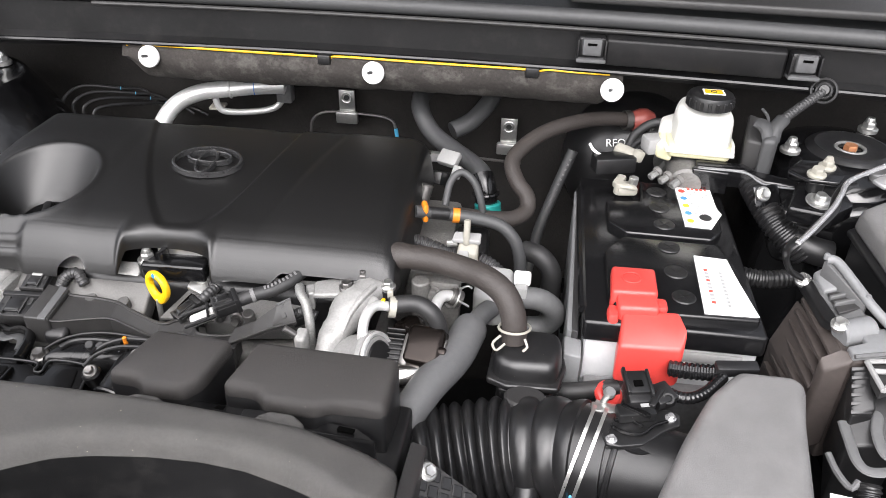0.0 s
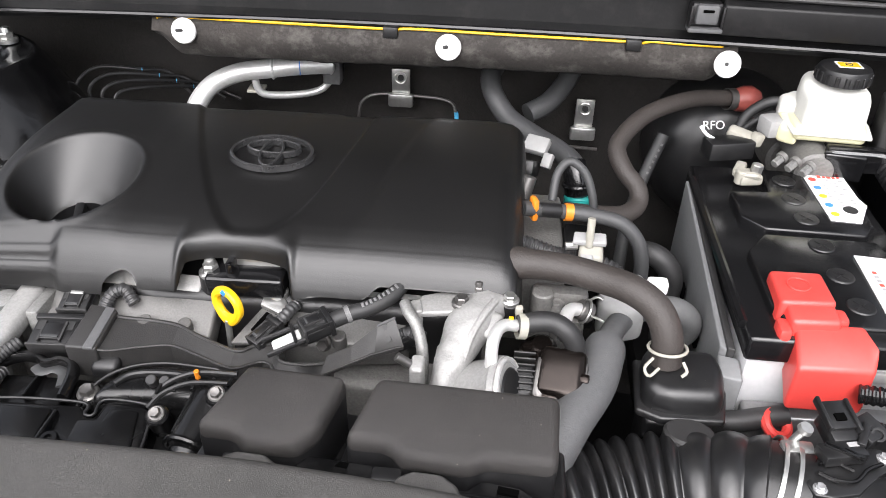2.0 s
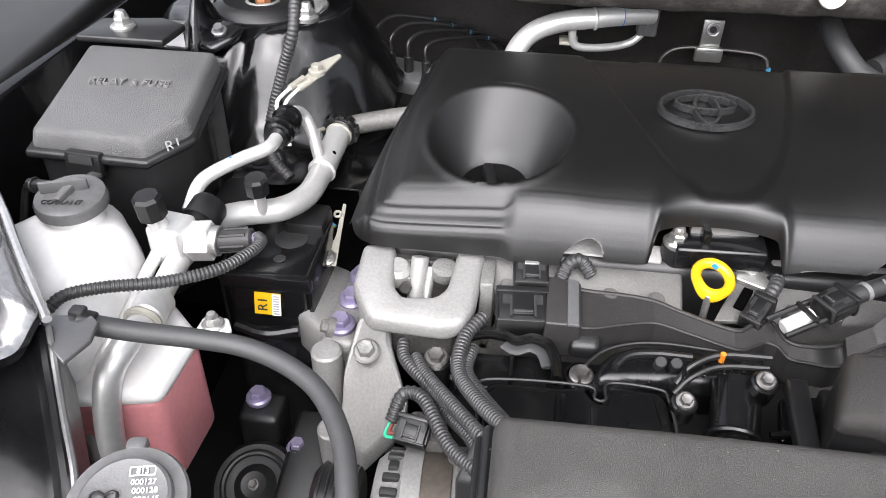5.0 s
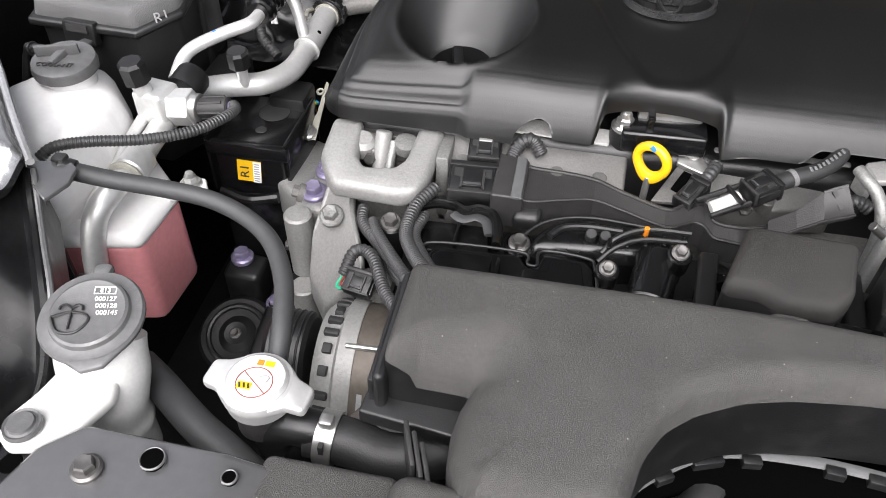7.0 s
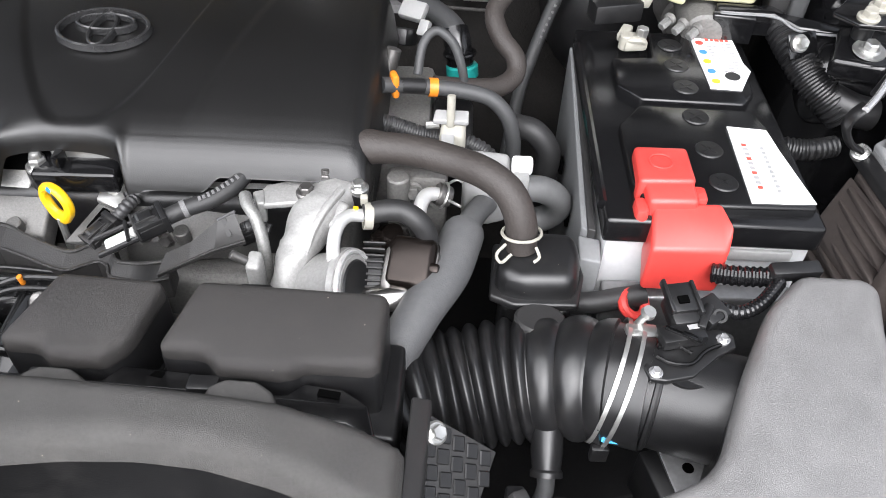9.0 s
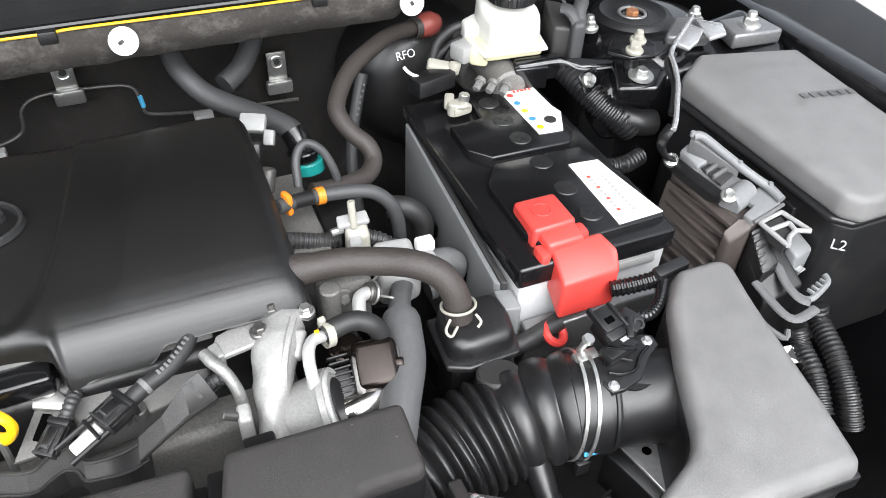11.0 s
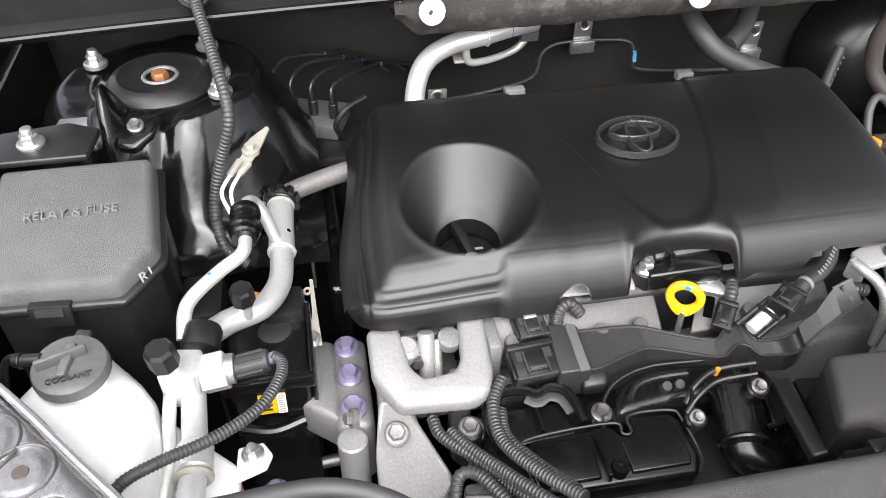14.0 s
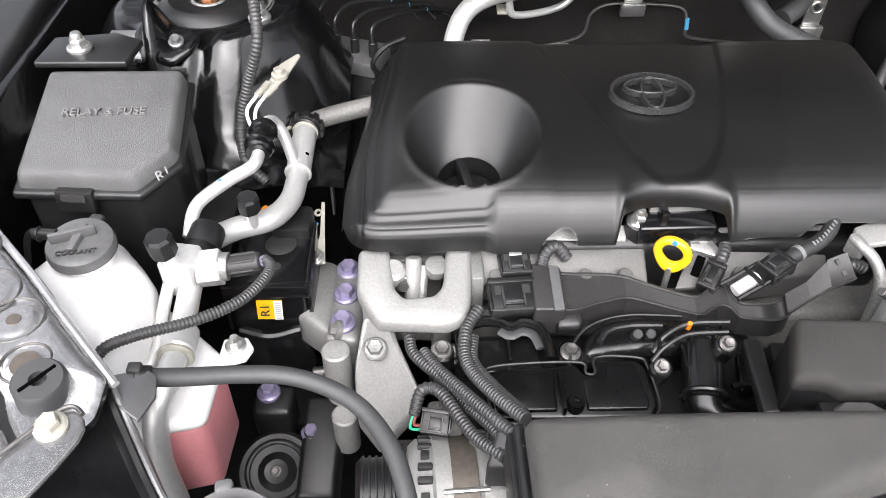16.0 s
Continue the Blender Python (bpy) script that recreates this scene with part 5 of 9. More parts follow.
part("lower_arm", slab([(-0.74, 0.50, 0.80), (-0.70, 0.50, 0.80), (-0.695, 0.60, 0.83), (-0.735, 0.60, 0.83)], 0.05, 0.006), M_BLACK, comp)

# ---- right-hand engine mount (yellow sticker) ----
mnt = thing("engine_mount", "glossy black steel engine mount with a yellow sticker", "engine mount", (-0.762, 0.65, 0.7))
part("housing", box(-0.802, -0.724, 0.632, 0.725, 0.72, 0.962, 0.008, 3), M_GLOSS, mnt)
part("lip", box(-0.806, -0.720, 0.629, 0.639, 0.948, 0.964, 0.003), M_GLOSS, mnt)
for fx in (-0.8045, -0.7225):
    part("side_flange", box(fx - 0.0022, fx + 0.0022, 0.632, 0.72, 0.90, 0.968, 0.0015), M_GLOSS, mnt)
part("lower_lip", tube([(-0.795, 0.627, 0.905), (-0.765, 0.621, 0.902), (-0.735, 0.627, 0.905)], 0.006, 0.004, 10), M_GLOSS, mnt)
part("top_hole", lathe([(0, 0.001), (0.014, 0.001), (0.016, 0)], (-0.755, 0.692, 0.9625), (0, 0, 1), 24), M_RUBBER, mnt)
part("top_dimple", lathe([(0, 0.001), (0.005, 0.001), (0.006, 0)], (-0.757, 0.660, 0.9625), (0, 0, 1), 16), M_INK, mnt)
part("side_bolt", rod((-0.725, 0.607, 0.86), (-0.705, 0.607, 0.862), 0.006, 12), M_STEEL, mnt)
stk = part("sticker", obox(Matrix.Translation((-0.762, 0.6285, 0.934)) @ pose(0, 0, 0, 76, 0, 0), 0.025, 0.022, 0.0008, 0), M_YELLOW, mnt, "yellow sticker with black print")
sm = Matrix.Translation((-0.766, 0.6276, 0.934)) @ pose(0, 0, 0, 76, 0, 0)
lettering("sticker_text", "R1", 0.013, sm @ pose(0, 0, 0.0004, 0, 0, 90), M_INK, stk)
part("code_panel", obox(sm @ Matrix.Translation((0.0125, 0, 0.0002)), 0.008, 0.0215, 0.0007, 0), M_PAPER, stk)
for i in range(8):
    bar(stk, sm @ Matrix.Translation((0.0125, -0.0088 + 0.0025 * i, 0.0008)), 0.0055, 0.0011, M_INKGREY)
brk = thing("mount_bracket", "cast aluminium mount bracket with three purple bolts", "bracket", (-0.69, 0.64, 0.8))
part("boss_column", slab([(-0.708, 0.592, 0.930), (-0.672, 0.592, 0.930), (-0.670, 0.715, 0.914), (-0.704, 0.715, 0.914)], 0.09, 0.010, 4), M_CAST, brk)
part("web", slab([(-0.745, 0.64, 0.925), (-0.70, 0.600, 0.928), (-0.70, 0.715, 0.912), (-0.735, 0.722, 0.92)], 0.05, 0.008, 3), M_CAST, brk)
for py, pz in ((0.697, 0.920), (0.655, 0.927), (0.612, 0.934)):
    b1 = bolt(brk, (-0.6895, py, pz), (0, -0.15, 1), 0.0085, M_PURPLE, "purple-coated flange bolt")
part("dowel", rod((-0.694, 0.578, 0.86), (-0.694, 0.576, 0.936), 0.0135, 22), M_CAST, brk, "round cast post")
part("dowel", rod((-0.69, 0.56, 0.80), (-0.69, 0.556, 0.86), 0.013, 22), M_CAST, brk)
stay = thing("wire_stay", "thin bent zinc stay with a bolt", "stay", (-0.71, 0.70, 0.94))
part("strip", slab([(-0.7260, 0.688, 0.938), (-0.7120, 0.688, 0.938), (-0.7140, 0.722, 0.952), (-0.7148, 0.752, 0.9665), (-0.7185, 0.753, 0.967), (-0.7190, 0.720, 0.951)], 0.0018, 0.0005), M_CREAM, stay)
part("eye", ring((-0.7215, 0.741, 0.9615), (0, -0.4, 1), 0.0032, 0.0014), M_CREAM, stay)
bolt(stay, (-0.722, 0.694, 0.942), (0, -0.3, 1), 0.006, M_ZINC)

# ---- lifting bracket and timing cover ----
hook = thing("lifting_bracket", "rough cast aluminium lifting loop on the engine", "bracket", (-0.615, 0.60, 0.93))
bm = bmesh.new()
slab([(-0.660, 0.572, 0.993), (-0.652, 0.562, 0.992), (-0.590, 0.556, 0.995), (-0.576, 0.562, 0.997), (-0.569, 0.580, 0.999), (-0.566, 0.640, 1.009), (-0.590, 0.640, 1.009), (-0.594, 0.598, 1.002), (-0.602, 0.586, 1.000), (-0.628, 0.585, 0.998), (-0.637, 0.595, 1.000), (-0.642, 0.640, 1.008), (-0.672, 0.640, 1.006), (-0.672, 0.596, 0.998)], 0.019, 0.0065, 4, bm)
for v in bm.verts:
    v.co += 0.0009 * noise.noise_vector(v.co * 70)
part("loop", bm, M_CAST, hook, sharp=50)
part("neck", slab([(-0.668, 0.590, 0.982), (-0.646, 0.588, 0.982), (-0.646, 0.610, 0.985), (-0.668, 0.612, 0.985)], 0.05, 0.005, 3), M_CAST, hook)
part("column", slab([(-0.604, 0.580, 0.975), (-0.586, 0.578, 0.975), (-0.586, 0.605, 0.980), (-0.604, 0.607, 0.980)], 0.11, 0.006, 3), M_CASTD, hook)
part("pin", rod((-0.622, 0.592, 0.955), (-0.622, 0.588, 0.985), 0.0055, 14), M_ZINC, hook)
part("pocket_back", box(-0.650, -0.592, 0.628, 0.636, 0.93, 1.0, 0.002), M_STEEL, hook)
part("pocket_floor", box(-0.648, -0.594, 0.585, 0.63, 0.965, 0.972, 0.002), M_STEEL, hook)
tim = thing("timing_cover", "rough cast aluminium timing cover", "engine part", (-0.63, 0.56, 0.7))
part("upper_body", slab([(-0.655, 0.600, 0.93), (-0.555, 0.600, 0.93), (-0.555, 0.68, 0.96), (-0.655, 0.68, 0.96)], 0.2, 0.012, 3), M_CASTD, tim)
part("plate", slab([(-0.676, 0.540, 0.892), (-0.652, 0.508, 0.888), (-0.618, 0.516, 0.935), (-0.614, 0.524, 0.940), (-0.636, 0.572, 0.956), (-0.640, 0.590, 0.962), (-0.668, 0.592, 0.966), (-0.676, 0.560, 0.930)], 0.03, 0.005, 3), M_CAST, tim, "bright machined cover flange")
part("shaft", rod((-0.622, 0.604, 0.965), (-0.620, 0.626, 1.006), 0.0075, 20), M_CAST, tim)
part("shaft_cup", lathe([(0.0125, 0), (0.0135, 0.004), (0.0125, 0.012), (0.0085, 0.016), (0, 0.016)], (-0.640, 0.622, 0.985), (0.1, -0.2, 1), 22), M_CAST, tim)
part("shaft_cup", lathe([(0.0105, 0), (0.0115, 0.004), (0.0105, 0.010), (0, 0.012)], (-0.600, 0.624, 0.990), (0.1, -0.2, 1), 22), M_CASTM, tim)
part("shaft_rib", rod((-0.613, 0.600, 0.968), (-0.611, 0.624, 0.998), 0.0045, 16), M_CASTM, tim)
part("side_flange", box(-0.568, -0.556, 0.600, 0.640, 0.93, 1.004, 0.003), M_CASTM, tim)
part("side_flange", box(-0.584, -0.572, 0.606, 0.640, 0.92, 0.998, 0.003), M_CASTM, tim)
bolt(tim, (-0.656, 0.564, 0.951), (0, -0.4, 1), 0.0075, M_CASTM)
bolt(tim, (-0.692, 0.584, 0.955), (-1, -0.2, 0.4), 0.006, M_CASTD)
bolt(tim, (-0.587, 0.560, 0.945), (0, -0.4, 1), 0.0075, M_STEEL)

# ---- ribbed wiring bundle down the front of the engine ----
for i, pts in enumerate(([(-0.625, 0.565, 0.965), (-0.620, 0.545, 0.965), (-0.595, 0.510, 0.975), (-0.570, 0.470, 0.995), (-0.553, 0.440, 1.010)],
                         [(-0.562, 0.577, 0.990), (-0.575, 0.555, 0.985), (-0.576, 0.520, 0.985), (-0.560, 0.480, 1.000), (-0.538, 0.440, 1.020)],
                         [(-0.600, 0.520, 0.962), (-0.580, 0.490, 0.97), (-0.562, 0.460, 0.985), (-0.552, 0.435, 0.995)],
                         [(-0.621, 0.486, 0.960), (-0.614, 0.500, 0.975), (-0.598, 0.494, 0.978), (-0.575, 0.450, 0.985), (-0.553, 0.420, 1.0)],
                         [(-0.612, 0.548, 0.966), (-0.603, 0.528, 0.972), (-0.585, 0.496, 0.985), (-0.562, 0.455, 1.004), (-0.546, 0.432, 1.012)],
                         [(-0.568, 0.555, 0.975), (-0.570, 0.525, 0.980), (-0.556, 0.490, 0.992), (-0.538, 0.452, 1.010)])):
    solid("wire_conduit", conduit(pts, (0.0050, 0.0054, 0.0050, 0.0050, 0.0048, 0.0048)[i], 0.0036, 12), M_CONDUIT, "grey-black ribbed wire conduit by the alternator", "cable", "wire conduits")
connector((-0.603, 0.474, 0.966), (25, 0, -10), (0.022, 0.020, 0.014), "dark plug with green and pink wires")
for mm_, pts in ((M_GREEN, [(-0.621, 0.488, 0.960), (-0.624, 0.476, 0.956), (-0.613, 0.472, 0.960)]), (M_DKRED, [(-0.618, 0.489, 0.961), (-0.621, 0.478, 0.958), (-0.611, 0.475, 0.962)])):
    solid("wire", tube(pts, 0.0013, 0.002, 6), mm_, "thin coloured wire at the alternator plug", "wire")
solid("conduit_holder", slab([(-0.568, 0.418, 0.992), (-0.535, 0.412, 1.0), (-0.530, 0.440, 1.018), (-0.556, 0.446, 1.01)], 0.03, 0.003), M_GREYP, "grey plastic holder round the ribbed conduits", "clip")


# ---- air intake duct across the front ----
duct = thing("intake_duct", "large dark grey grained plastic intake duct", "air duct", (-0.31, 0.37, 0.95))
RIM_R = [(-0.546, 0.414, 0.012), (-0.546, 0.337, 0.012), (-0.492, 0.336, 0.044), (-0.4975, 0.325, 0.048), (-0.500, 0.308, 0.046), (-0.4985, 0.285, 0.040), (-0.493, 0.268, 0.030), (-0.482, 0.259, 0.020), (-0.440, 0.2555, 0.018), (-0.416, 0.258, 0.018), (-0.405, 0.267, 0.017), (-0.401, 0.284, 0.017), (-0.396, 0.304, 0.017), (-0.385, 0.323, 0.017), (-0.368, 0.338, 0.017), (-0.340, 0.353, 0.017), (-0.312, 0.361, 0.017), (-0.27, 0.368, 0.017), (-0.231, 0.371, 0.017), (-0.195, 0.370, 0.017), (-0.150, 0.362, 0.017), (-0.110, 0.350, 0.015), (-0.082, 0.340, 0.012), (-0.082, 0.394, 0.010), (-0.11, 0.406, 0.012), (-0.16, 0.414, 0.012), (-0.30, 0.417, 0.012), (-0.45, 0.416, 0.012)]
TOPZ = [(-0.548, 1.068), (-0.40, 1.068), (-0.30, 1.066), (-0.20, 1.060), (-0.13, 1.050), (-0.082, 1.036)]


def duct_top(x, y):
    end = sstep(-0.5465, -0.536, x) * 0.25 + 0.75
    return sum(along(TOPZ, x + d) for d in (-0.03, 0, 0.03)) / 3 + 0.003 * math.sin(math.pi * min(1, max(0, (y - 0.27) / 0.15))) - 0.006 * (1 - end)


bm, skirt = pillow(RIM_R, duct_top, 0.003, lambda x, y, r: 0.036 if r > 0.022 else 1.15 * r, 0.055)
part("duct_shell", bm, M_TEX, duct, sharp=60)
# The skirt is near-black to paint in the shade under the lip.
part("front_skirt", skirt, M_MASK, duct, "underside of the lip, its shade put into a black colour")
part("mouth_flange", box(-0.552, -0.544, 0.330, 0.420, 0.995, 1.048, 0.004, 3), M_SATIN, duct, "dark flange at the duct mouth")
part("seam_flange", box(-0.556, -0.550, 0.334, 0.418, 1.000, 1.038, 0.002), M_BLACK, duct)
for tx, ty in ((-0.303, 0.420), (-0.186, 0.417)):
    part("lug", slab([(tx - 0.024, ty - 0.008, 1.044), (tx - 0.019, ty + 0.008, 1.047), (tx - 0.009, ty + 0.013, 1.048), (tx + 0.010, ty + 0.013, 1.047), (tx + 0.021, ty + 0.007, 1.044), (tx + 0.027, ty - 0.008, 1.041)], 0.025, 0.004, 3), M_TEX, duct)
flange = part("back_flange", slab([(-0.350, 0.416, 1.034), (-0.12, 0.411, 1.030), (-0.100, 0.402, 1.026), (-0.108, 0.428, 1.028), (-0.125, 0.438, 1.030), (-0.150, 0.441, 1.030), (-0.160, 0.431, 1.031), (-0.212, 0.432, 1.032), (-0.225, 0.444, 1.032), (-0.268, 0.446, 1.033), (-0.278, 0.434, 1.033), (-0.345, 0.436, 1.034)], 0.008, 0.002), M_WET, duct)
for sx, sy in ((-0.247, 0.441), (-0.133, 0.432)):
    part("slot", obox(Matrix.Translation((sx, sy, 1.0315)) @ pose(0, 0, 0, 0, 0, -8), 0.014, 0.005, 0.002, 0), M_HOLESHADE, flange)
part("mouth_bracket", slab([(-0.573, 0.333, 0.992), (-0.562, 0.349, 0.994), (-0.552, 0.352, 0.994), (-0.545, 0.368, 0.996), (-0.520, 0.372, 0.996), (-0.515, 0.366, 0.996), (-0.500, 0.370, 0.996), (-0.500, 0.352, 0.994), (-0.530, 0.347, 0.992), (-0.536, 0.338, 0.992), (-0.556, 0.336, 0.992)], 0.004, 0.001), M_UNIT, duct, "dark brown-grey bracket under the mouth")
part("mouth_tab", obox(Matrix.Translation((-0.521, 0.341, 1.008)) @ pose(0, 0, 0, 8, 0, 4), 0.030, 0.003, 0.020, 0.001), M_WET, duct)
part("mouth_tab", obox(Matrix.Translation((-0.543, 0.340, 1.004)) @ pose(0, 0, 0, 8, 0, -6), 0.012, 0.004, 0.026, 0.001), M_WET, duct)
part("front_piece", slab([(-0.53, 0.215, 1.040), (-0.41, 0.205, 1.040), (-0.405, 0.262, 1.050), (-0.44, 0.268, 1.052), (-0.525, 0.28, 1.045)], 0.05, 0.012, 4), M_TEX, duct)
part("under_flange", slab([(-0.56, 0.325, 1.018), (-0.495, 0.318, 1.018), (-0.49, 0.352, 1.020), (-0.556, 0.362, 1.020)], 0.012, 0.002), M_BLACK, duct)
for i in range(3):
    part("latch_rib", obox(Matrix.Translation((-0.522 + 0.006 * i, 0.300 - 0.006 * i, 1.015)) @ pose(0, 0, 0, 0, 0, 20), 0.003, 0.03, 0.04, 0.001), M_GREYP, duct)

# two lidded resonator boxes behind the duct


def resonator(x0, x1, jog0, jog1, side, label):
    r = thing("resonator_box", label, "resonator", ((x0 + x1) / 2, 0.46, 0.97), "resonator boxes")
    zt = 1.058
    top = [(x0, 0.447, zt - 0.004), (jog0, 0.447, zt - 0.004), (jog0 + 0.008, 0.437, zt - 0.005)]
    top += [(jog1 - 0.008, 0.435, zt - 0.005), (jog1, 0.442, zt - 0.005), (x1, 0.441, zt - 0.005)]
    top += [(x1 + 0.002, 0.498, zt), (x0 + 0.014, 0.502, zt)]
    if side:
        top = [(x0, 0.447, zt - 0.004), (jog0, 0.447, zt - 0.004), (jog0 + 0.008, 0.438, zt - 0.005), (x1 - 0.012, 0.438, zt - 0.005), (x1, 0.452, zt - 0.003), (x1 + 0.010, 0.500, zt), (x0 + 0.020, 0.504, zt)]
    part("lid", slab(top, 0.020, 0.0065, 4, taper=0.001), M_RESO, r)
    part("skirt", slab([(p[0], p[1], p[2] - 0.010) for p in top], 0.065, 0.004, 3, taper=0.0), M_BLACK, r)
    part("side_flange", slab([(x0 - 0.010, 0.446, 1.012), (x0 + 0.004, 0.446, 1.014), (x0 + 0.012, 0.520, 1.012), (x0 - 0.002, 0.522, 1.010)], 0.012, 0.003), M_BLACK, r)
    part("latch", box(x0 + 0.02, x0 + 0.04, 0.428, 0.44, 1.02, 1.036, 0.002), M_BLACK, r)
    return r


resonator(-0.345, -0.262, -0.318, 0, True, "grained plastic resonator lid, coloured darker for weaker light, the smaller one")
resonator(-0.243, -0.102, -0.212, -0.150, False, "grained plastic resonator lid, coloured darker for weaker light, the wider one")
solid("resonator_floor", slab([(-0.334, 0.436, 1.004), (-0.09, 0.42, 1.000), (-0.09, 0.505, 0.994), (-0.318, 0.530, 0.996)], 0.05, 0.004), M_BLACK, "black tray under the resonator boxes", "tray")
solid("resonator_block", box(-0.215, -0.19, 0.508, 0.535, 0.97, 1.02, 0.003), M_BLACK, "black block behind the resonator boxes", "block")

# radiator fan opening in front of the duct
fan = thing("fan_shroud", "black fan shroud with a light rolled edge", "fan shroud", (-0.27, 0.28, 0.8))
arc = [(-0.420, 0.262, 0.990), (-0.410, 0.288, 0.990), (-0.400, 0.311, 0.990), (-0.379, 0.334, 0.990), (-0.340, 0.358, 0.990), (-0.287, 0.364, 0.990), (-0.237, 0.361, 0.990), (-0.189, 0.354, 0.988), (-0.136, 0.343, 0.985), (-0.10, 0.325, 0.982)]
part("rolled_edge", tube(arc, 0.0042, 0.006, 10, flat=0.5), M_HOSESLATE, fan, "light grey edge of the shroud")
# Black plastic wall; the darkness of the deep opening is put into its colour.
part("back_wall", slab([(x, y + 0.006, z - 0.002) for x, y, z in arc] + [(-0.09, 0.40, 0.97), (-0.40, 0.40, 0.97)], 0.2, 0), M_HOLESHADE, fan)
part("floor", box(-0.42, -0.07, 0.12, 0.40, 0.78, 0.80, 0.002), M_BLACK, fan)
for px, wide in ((-0.372, 0.012), (-0.345, 0.020), (-0.318, 0.012), (-0.268, 0.012), (-0.240, 0.018), (-0.212, 0.012), (-0.172, 0.010), (-0.150, 0.016)):
    py = along([(x, y) for x, y, z in arc], px)
    part("clip", obox(Matrix.Translation((px, py - 0.004, 0.9895)) @ pose(0, 0, 0, 0, 0, math.degrees(math.atan2(along([(x, y) for x, y, z in arc], px + 0.01) - py, 0.01))), wide, 0.007, 0.007, 0.001), M_BLACK, fan)
part("strut", tube([(-0.45, 0.335, 0.93), (-0.422, 0.338, 0.93), (-0.372, 0.338, 0.93), (-0.342, 0.348, 0.93), (-0.329, 0.372, 0.93), (-0.31, 0.392, 0.93), (-0.26, 0.400, 0.93)], 0.013, 0.006, 12), M_GREYP, fan)
part("lower_rail", tube([(-0.24, 0.318, 0.96), (-0.20, 0.316, 0.962), (-0.14, 0.300, 0.96), (-0.10, 0.27, 0.955)], 0.0065, 0.006, 12), M_GREYP, fan)
pl = part("fan_plug", obox(Matrix.Translation((-0.262, 0.366, 0.928)) @ pose(0, 0, 0, 10, 0, 14), 0.040, 0.016, 0.014, 0.005, 3), M_CREAM, fan, "pale fan motor plug")
part("plug_neck", conduit([(-0.236, 0.366, 0.930), (-0.20, 0.368, 0.930), (-0.172, 0.374, 0.930)], 0.0075, 0.005, 14), M_CREAM, pl)
part("plug_body", obox(Matrix.Translation((-0.238, 0.362, 0.920)) @ pose(0, 0, 0, 0, 0, -20), 0.030, 0.022, 0.016, 0.004), M_BLACK, pl)
mesh = thing("grille_panel", "black honeycomb panel with bolts beside the duct", "panel", (-0.03, 0.43, 0.85))
mm = Matrix.Translation((-0.066, 0.386, 0.965)) @ pose(0, 0, 0, 18, 34, -8)
part("plate", obox(mm, 0.06, 0.12, 0.0048, 0.001), M_GREYP, mesh)
for i in range(5):
    for j in range(9):
        part("cell", obox(mm @ Matrix.Translation((-0.023 + 0.0115 * i + 0.004 * (j % 2), -0.052 + 0.013 * j, 0.003)) @ pose(0, 0, 0, 0, 0, 20), 0.009, 0.0105, 0.002, 0.0008, 1), M_BLACK, mesh)
for bx, by in ((-0.02, 0.05), (-0.022, 0.0), (0.022, 0.01), (0.02, -0.045)):
    bolt(mesh, mm @ Vector((bx, by, 0.006)), mm.to_3x3() @ Vector((0, 0, 1)), 0.0055, M_ZINC)
solid("duct_end_trim", slab([(-0.084, 0.33, 1.028), (-0.072, 0.335, 1.02), (-0.068, 0.455, 1.0), (-0.082, 0.450, 1.01)], 0.07, 0.003), M_GREYP, "grey trim plate at the duct's end", "trim")

# ---- radiator cap, filler and top hose ----
rad = thing("radiator_filler", "bright pressed steel radiator cap with a warning sticker", "radiator cap", (-0.624, 0.328, 0.98))
rc = V(-0.624, 0.328, 1.018)
EAR = Matrix.Translation(rc) @ pose(0, 0, 0, 0, 0, -6)
part("disc", lathe([(0, 0.0085), (0.0195, 0.0085), (0.0222, 0.0075), (0.0232, 0.0045), (0.0228, 0.0), (0.0215, -0.003), (0.0215, -0.008)], rc, (0, 0, 1), 44), M_ALU, rad)
for sd in (-1, 1):
    part("ear", slab([EAR @ Vector(p) for p in ((sd * 0.014, -0.0185 * sd, 0.0070), (sd * 0.0235, -0.0115 * sd, 0.0070), (sd * 0.0335, -0.0105 * sd, 0.0050), (sd * 0.0350, -0.0075 * sd, 0.0050), (sd * 0.0350, 0.0060 * sd, 0.0050), (sd * 0.0330, 0.0085 * sd, 0.0050), (sd * 0.0235, 0.0105 * sd, 0.0070), (sd * 0.014, 0.0185 * sd, 0.0070))], 0.0075, 0.0022, 3), M_ALU, rad)
part("crown", lathe([(0, 0.0108), (0.0178, 0.0108), (0.0198, 0.009), (0.0205, 0.0)], rc, (0, 0, 1), 32), M_ALU, rad)
part("neck", rod(rc + V(0, 0, -0.035), rc + V(0, 0, 0.001), 0.018, 28), M_STEEL, rad)
stick = part("warning_sticker", lathe([(0, 0.0112), (0.0172, 0.0112), (0.0172, 0.0098)], rc, (0, 0, 1), 30), M_PAPER, rad, "white warning sticker with yellow panels")
part("circle", ring(rc + V(0.0, -0.0035, 0.0114), (0, 0, 1), 0.0112, 0.0004), M_DKRED, stick)
part("slash", obox(Matrix.Translation(rc + V(0.0, -0.0035, 0.0116)) @ pose(0, 0, 0, 0, 0, -38), 0.0215, 0.0006, 0.0004, 0), M_DKRED, stick)
for k in range(3):
    part("flame", obox(Matrix.Translation(rc + V(-0.0078 + 0.0028 * k, -0.0072, 0.0121)) @ pose(0, 0, 0, 0, 0, 20), 0.0012, 0.0036, 0.0003, 0), M_INK, stick)
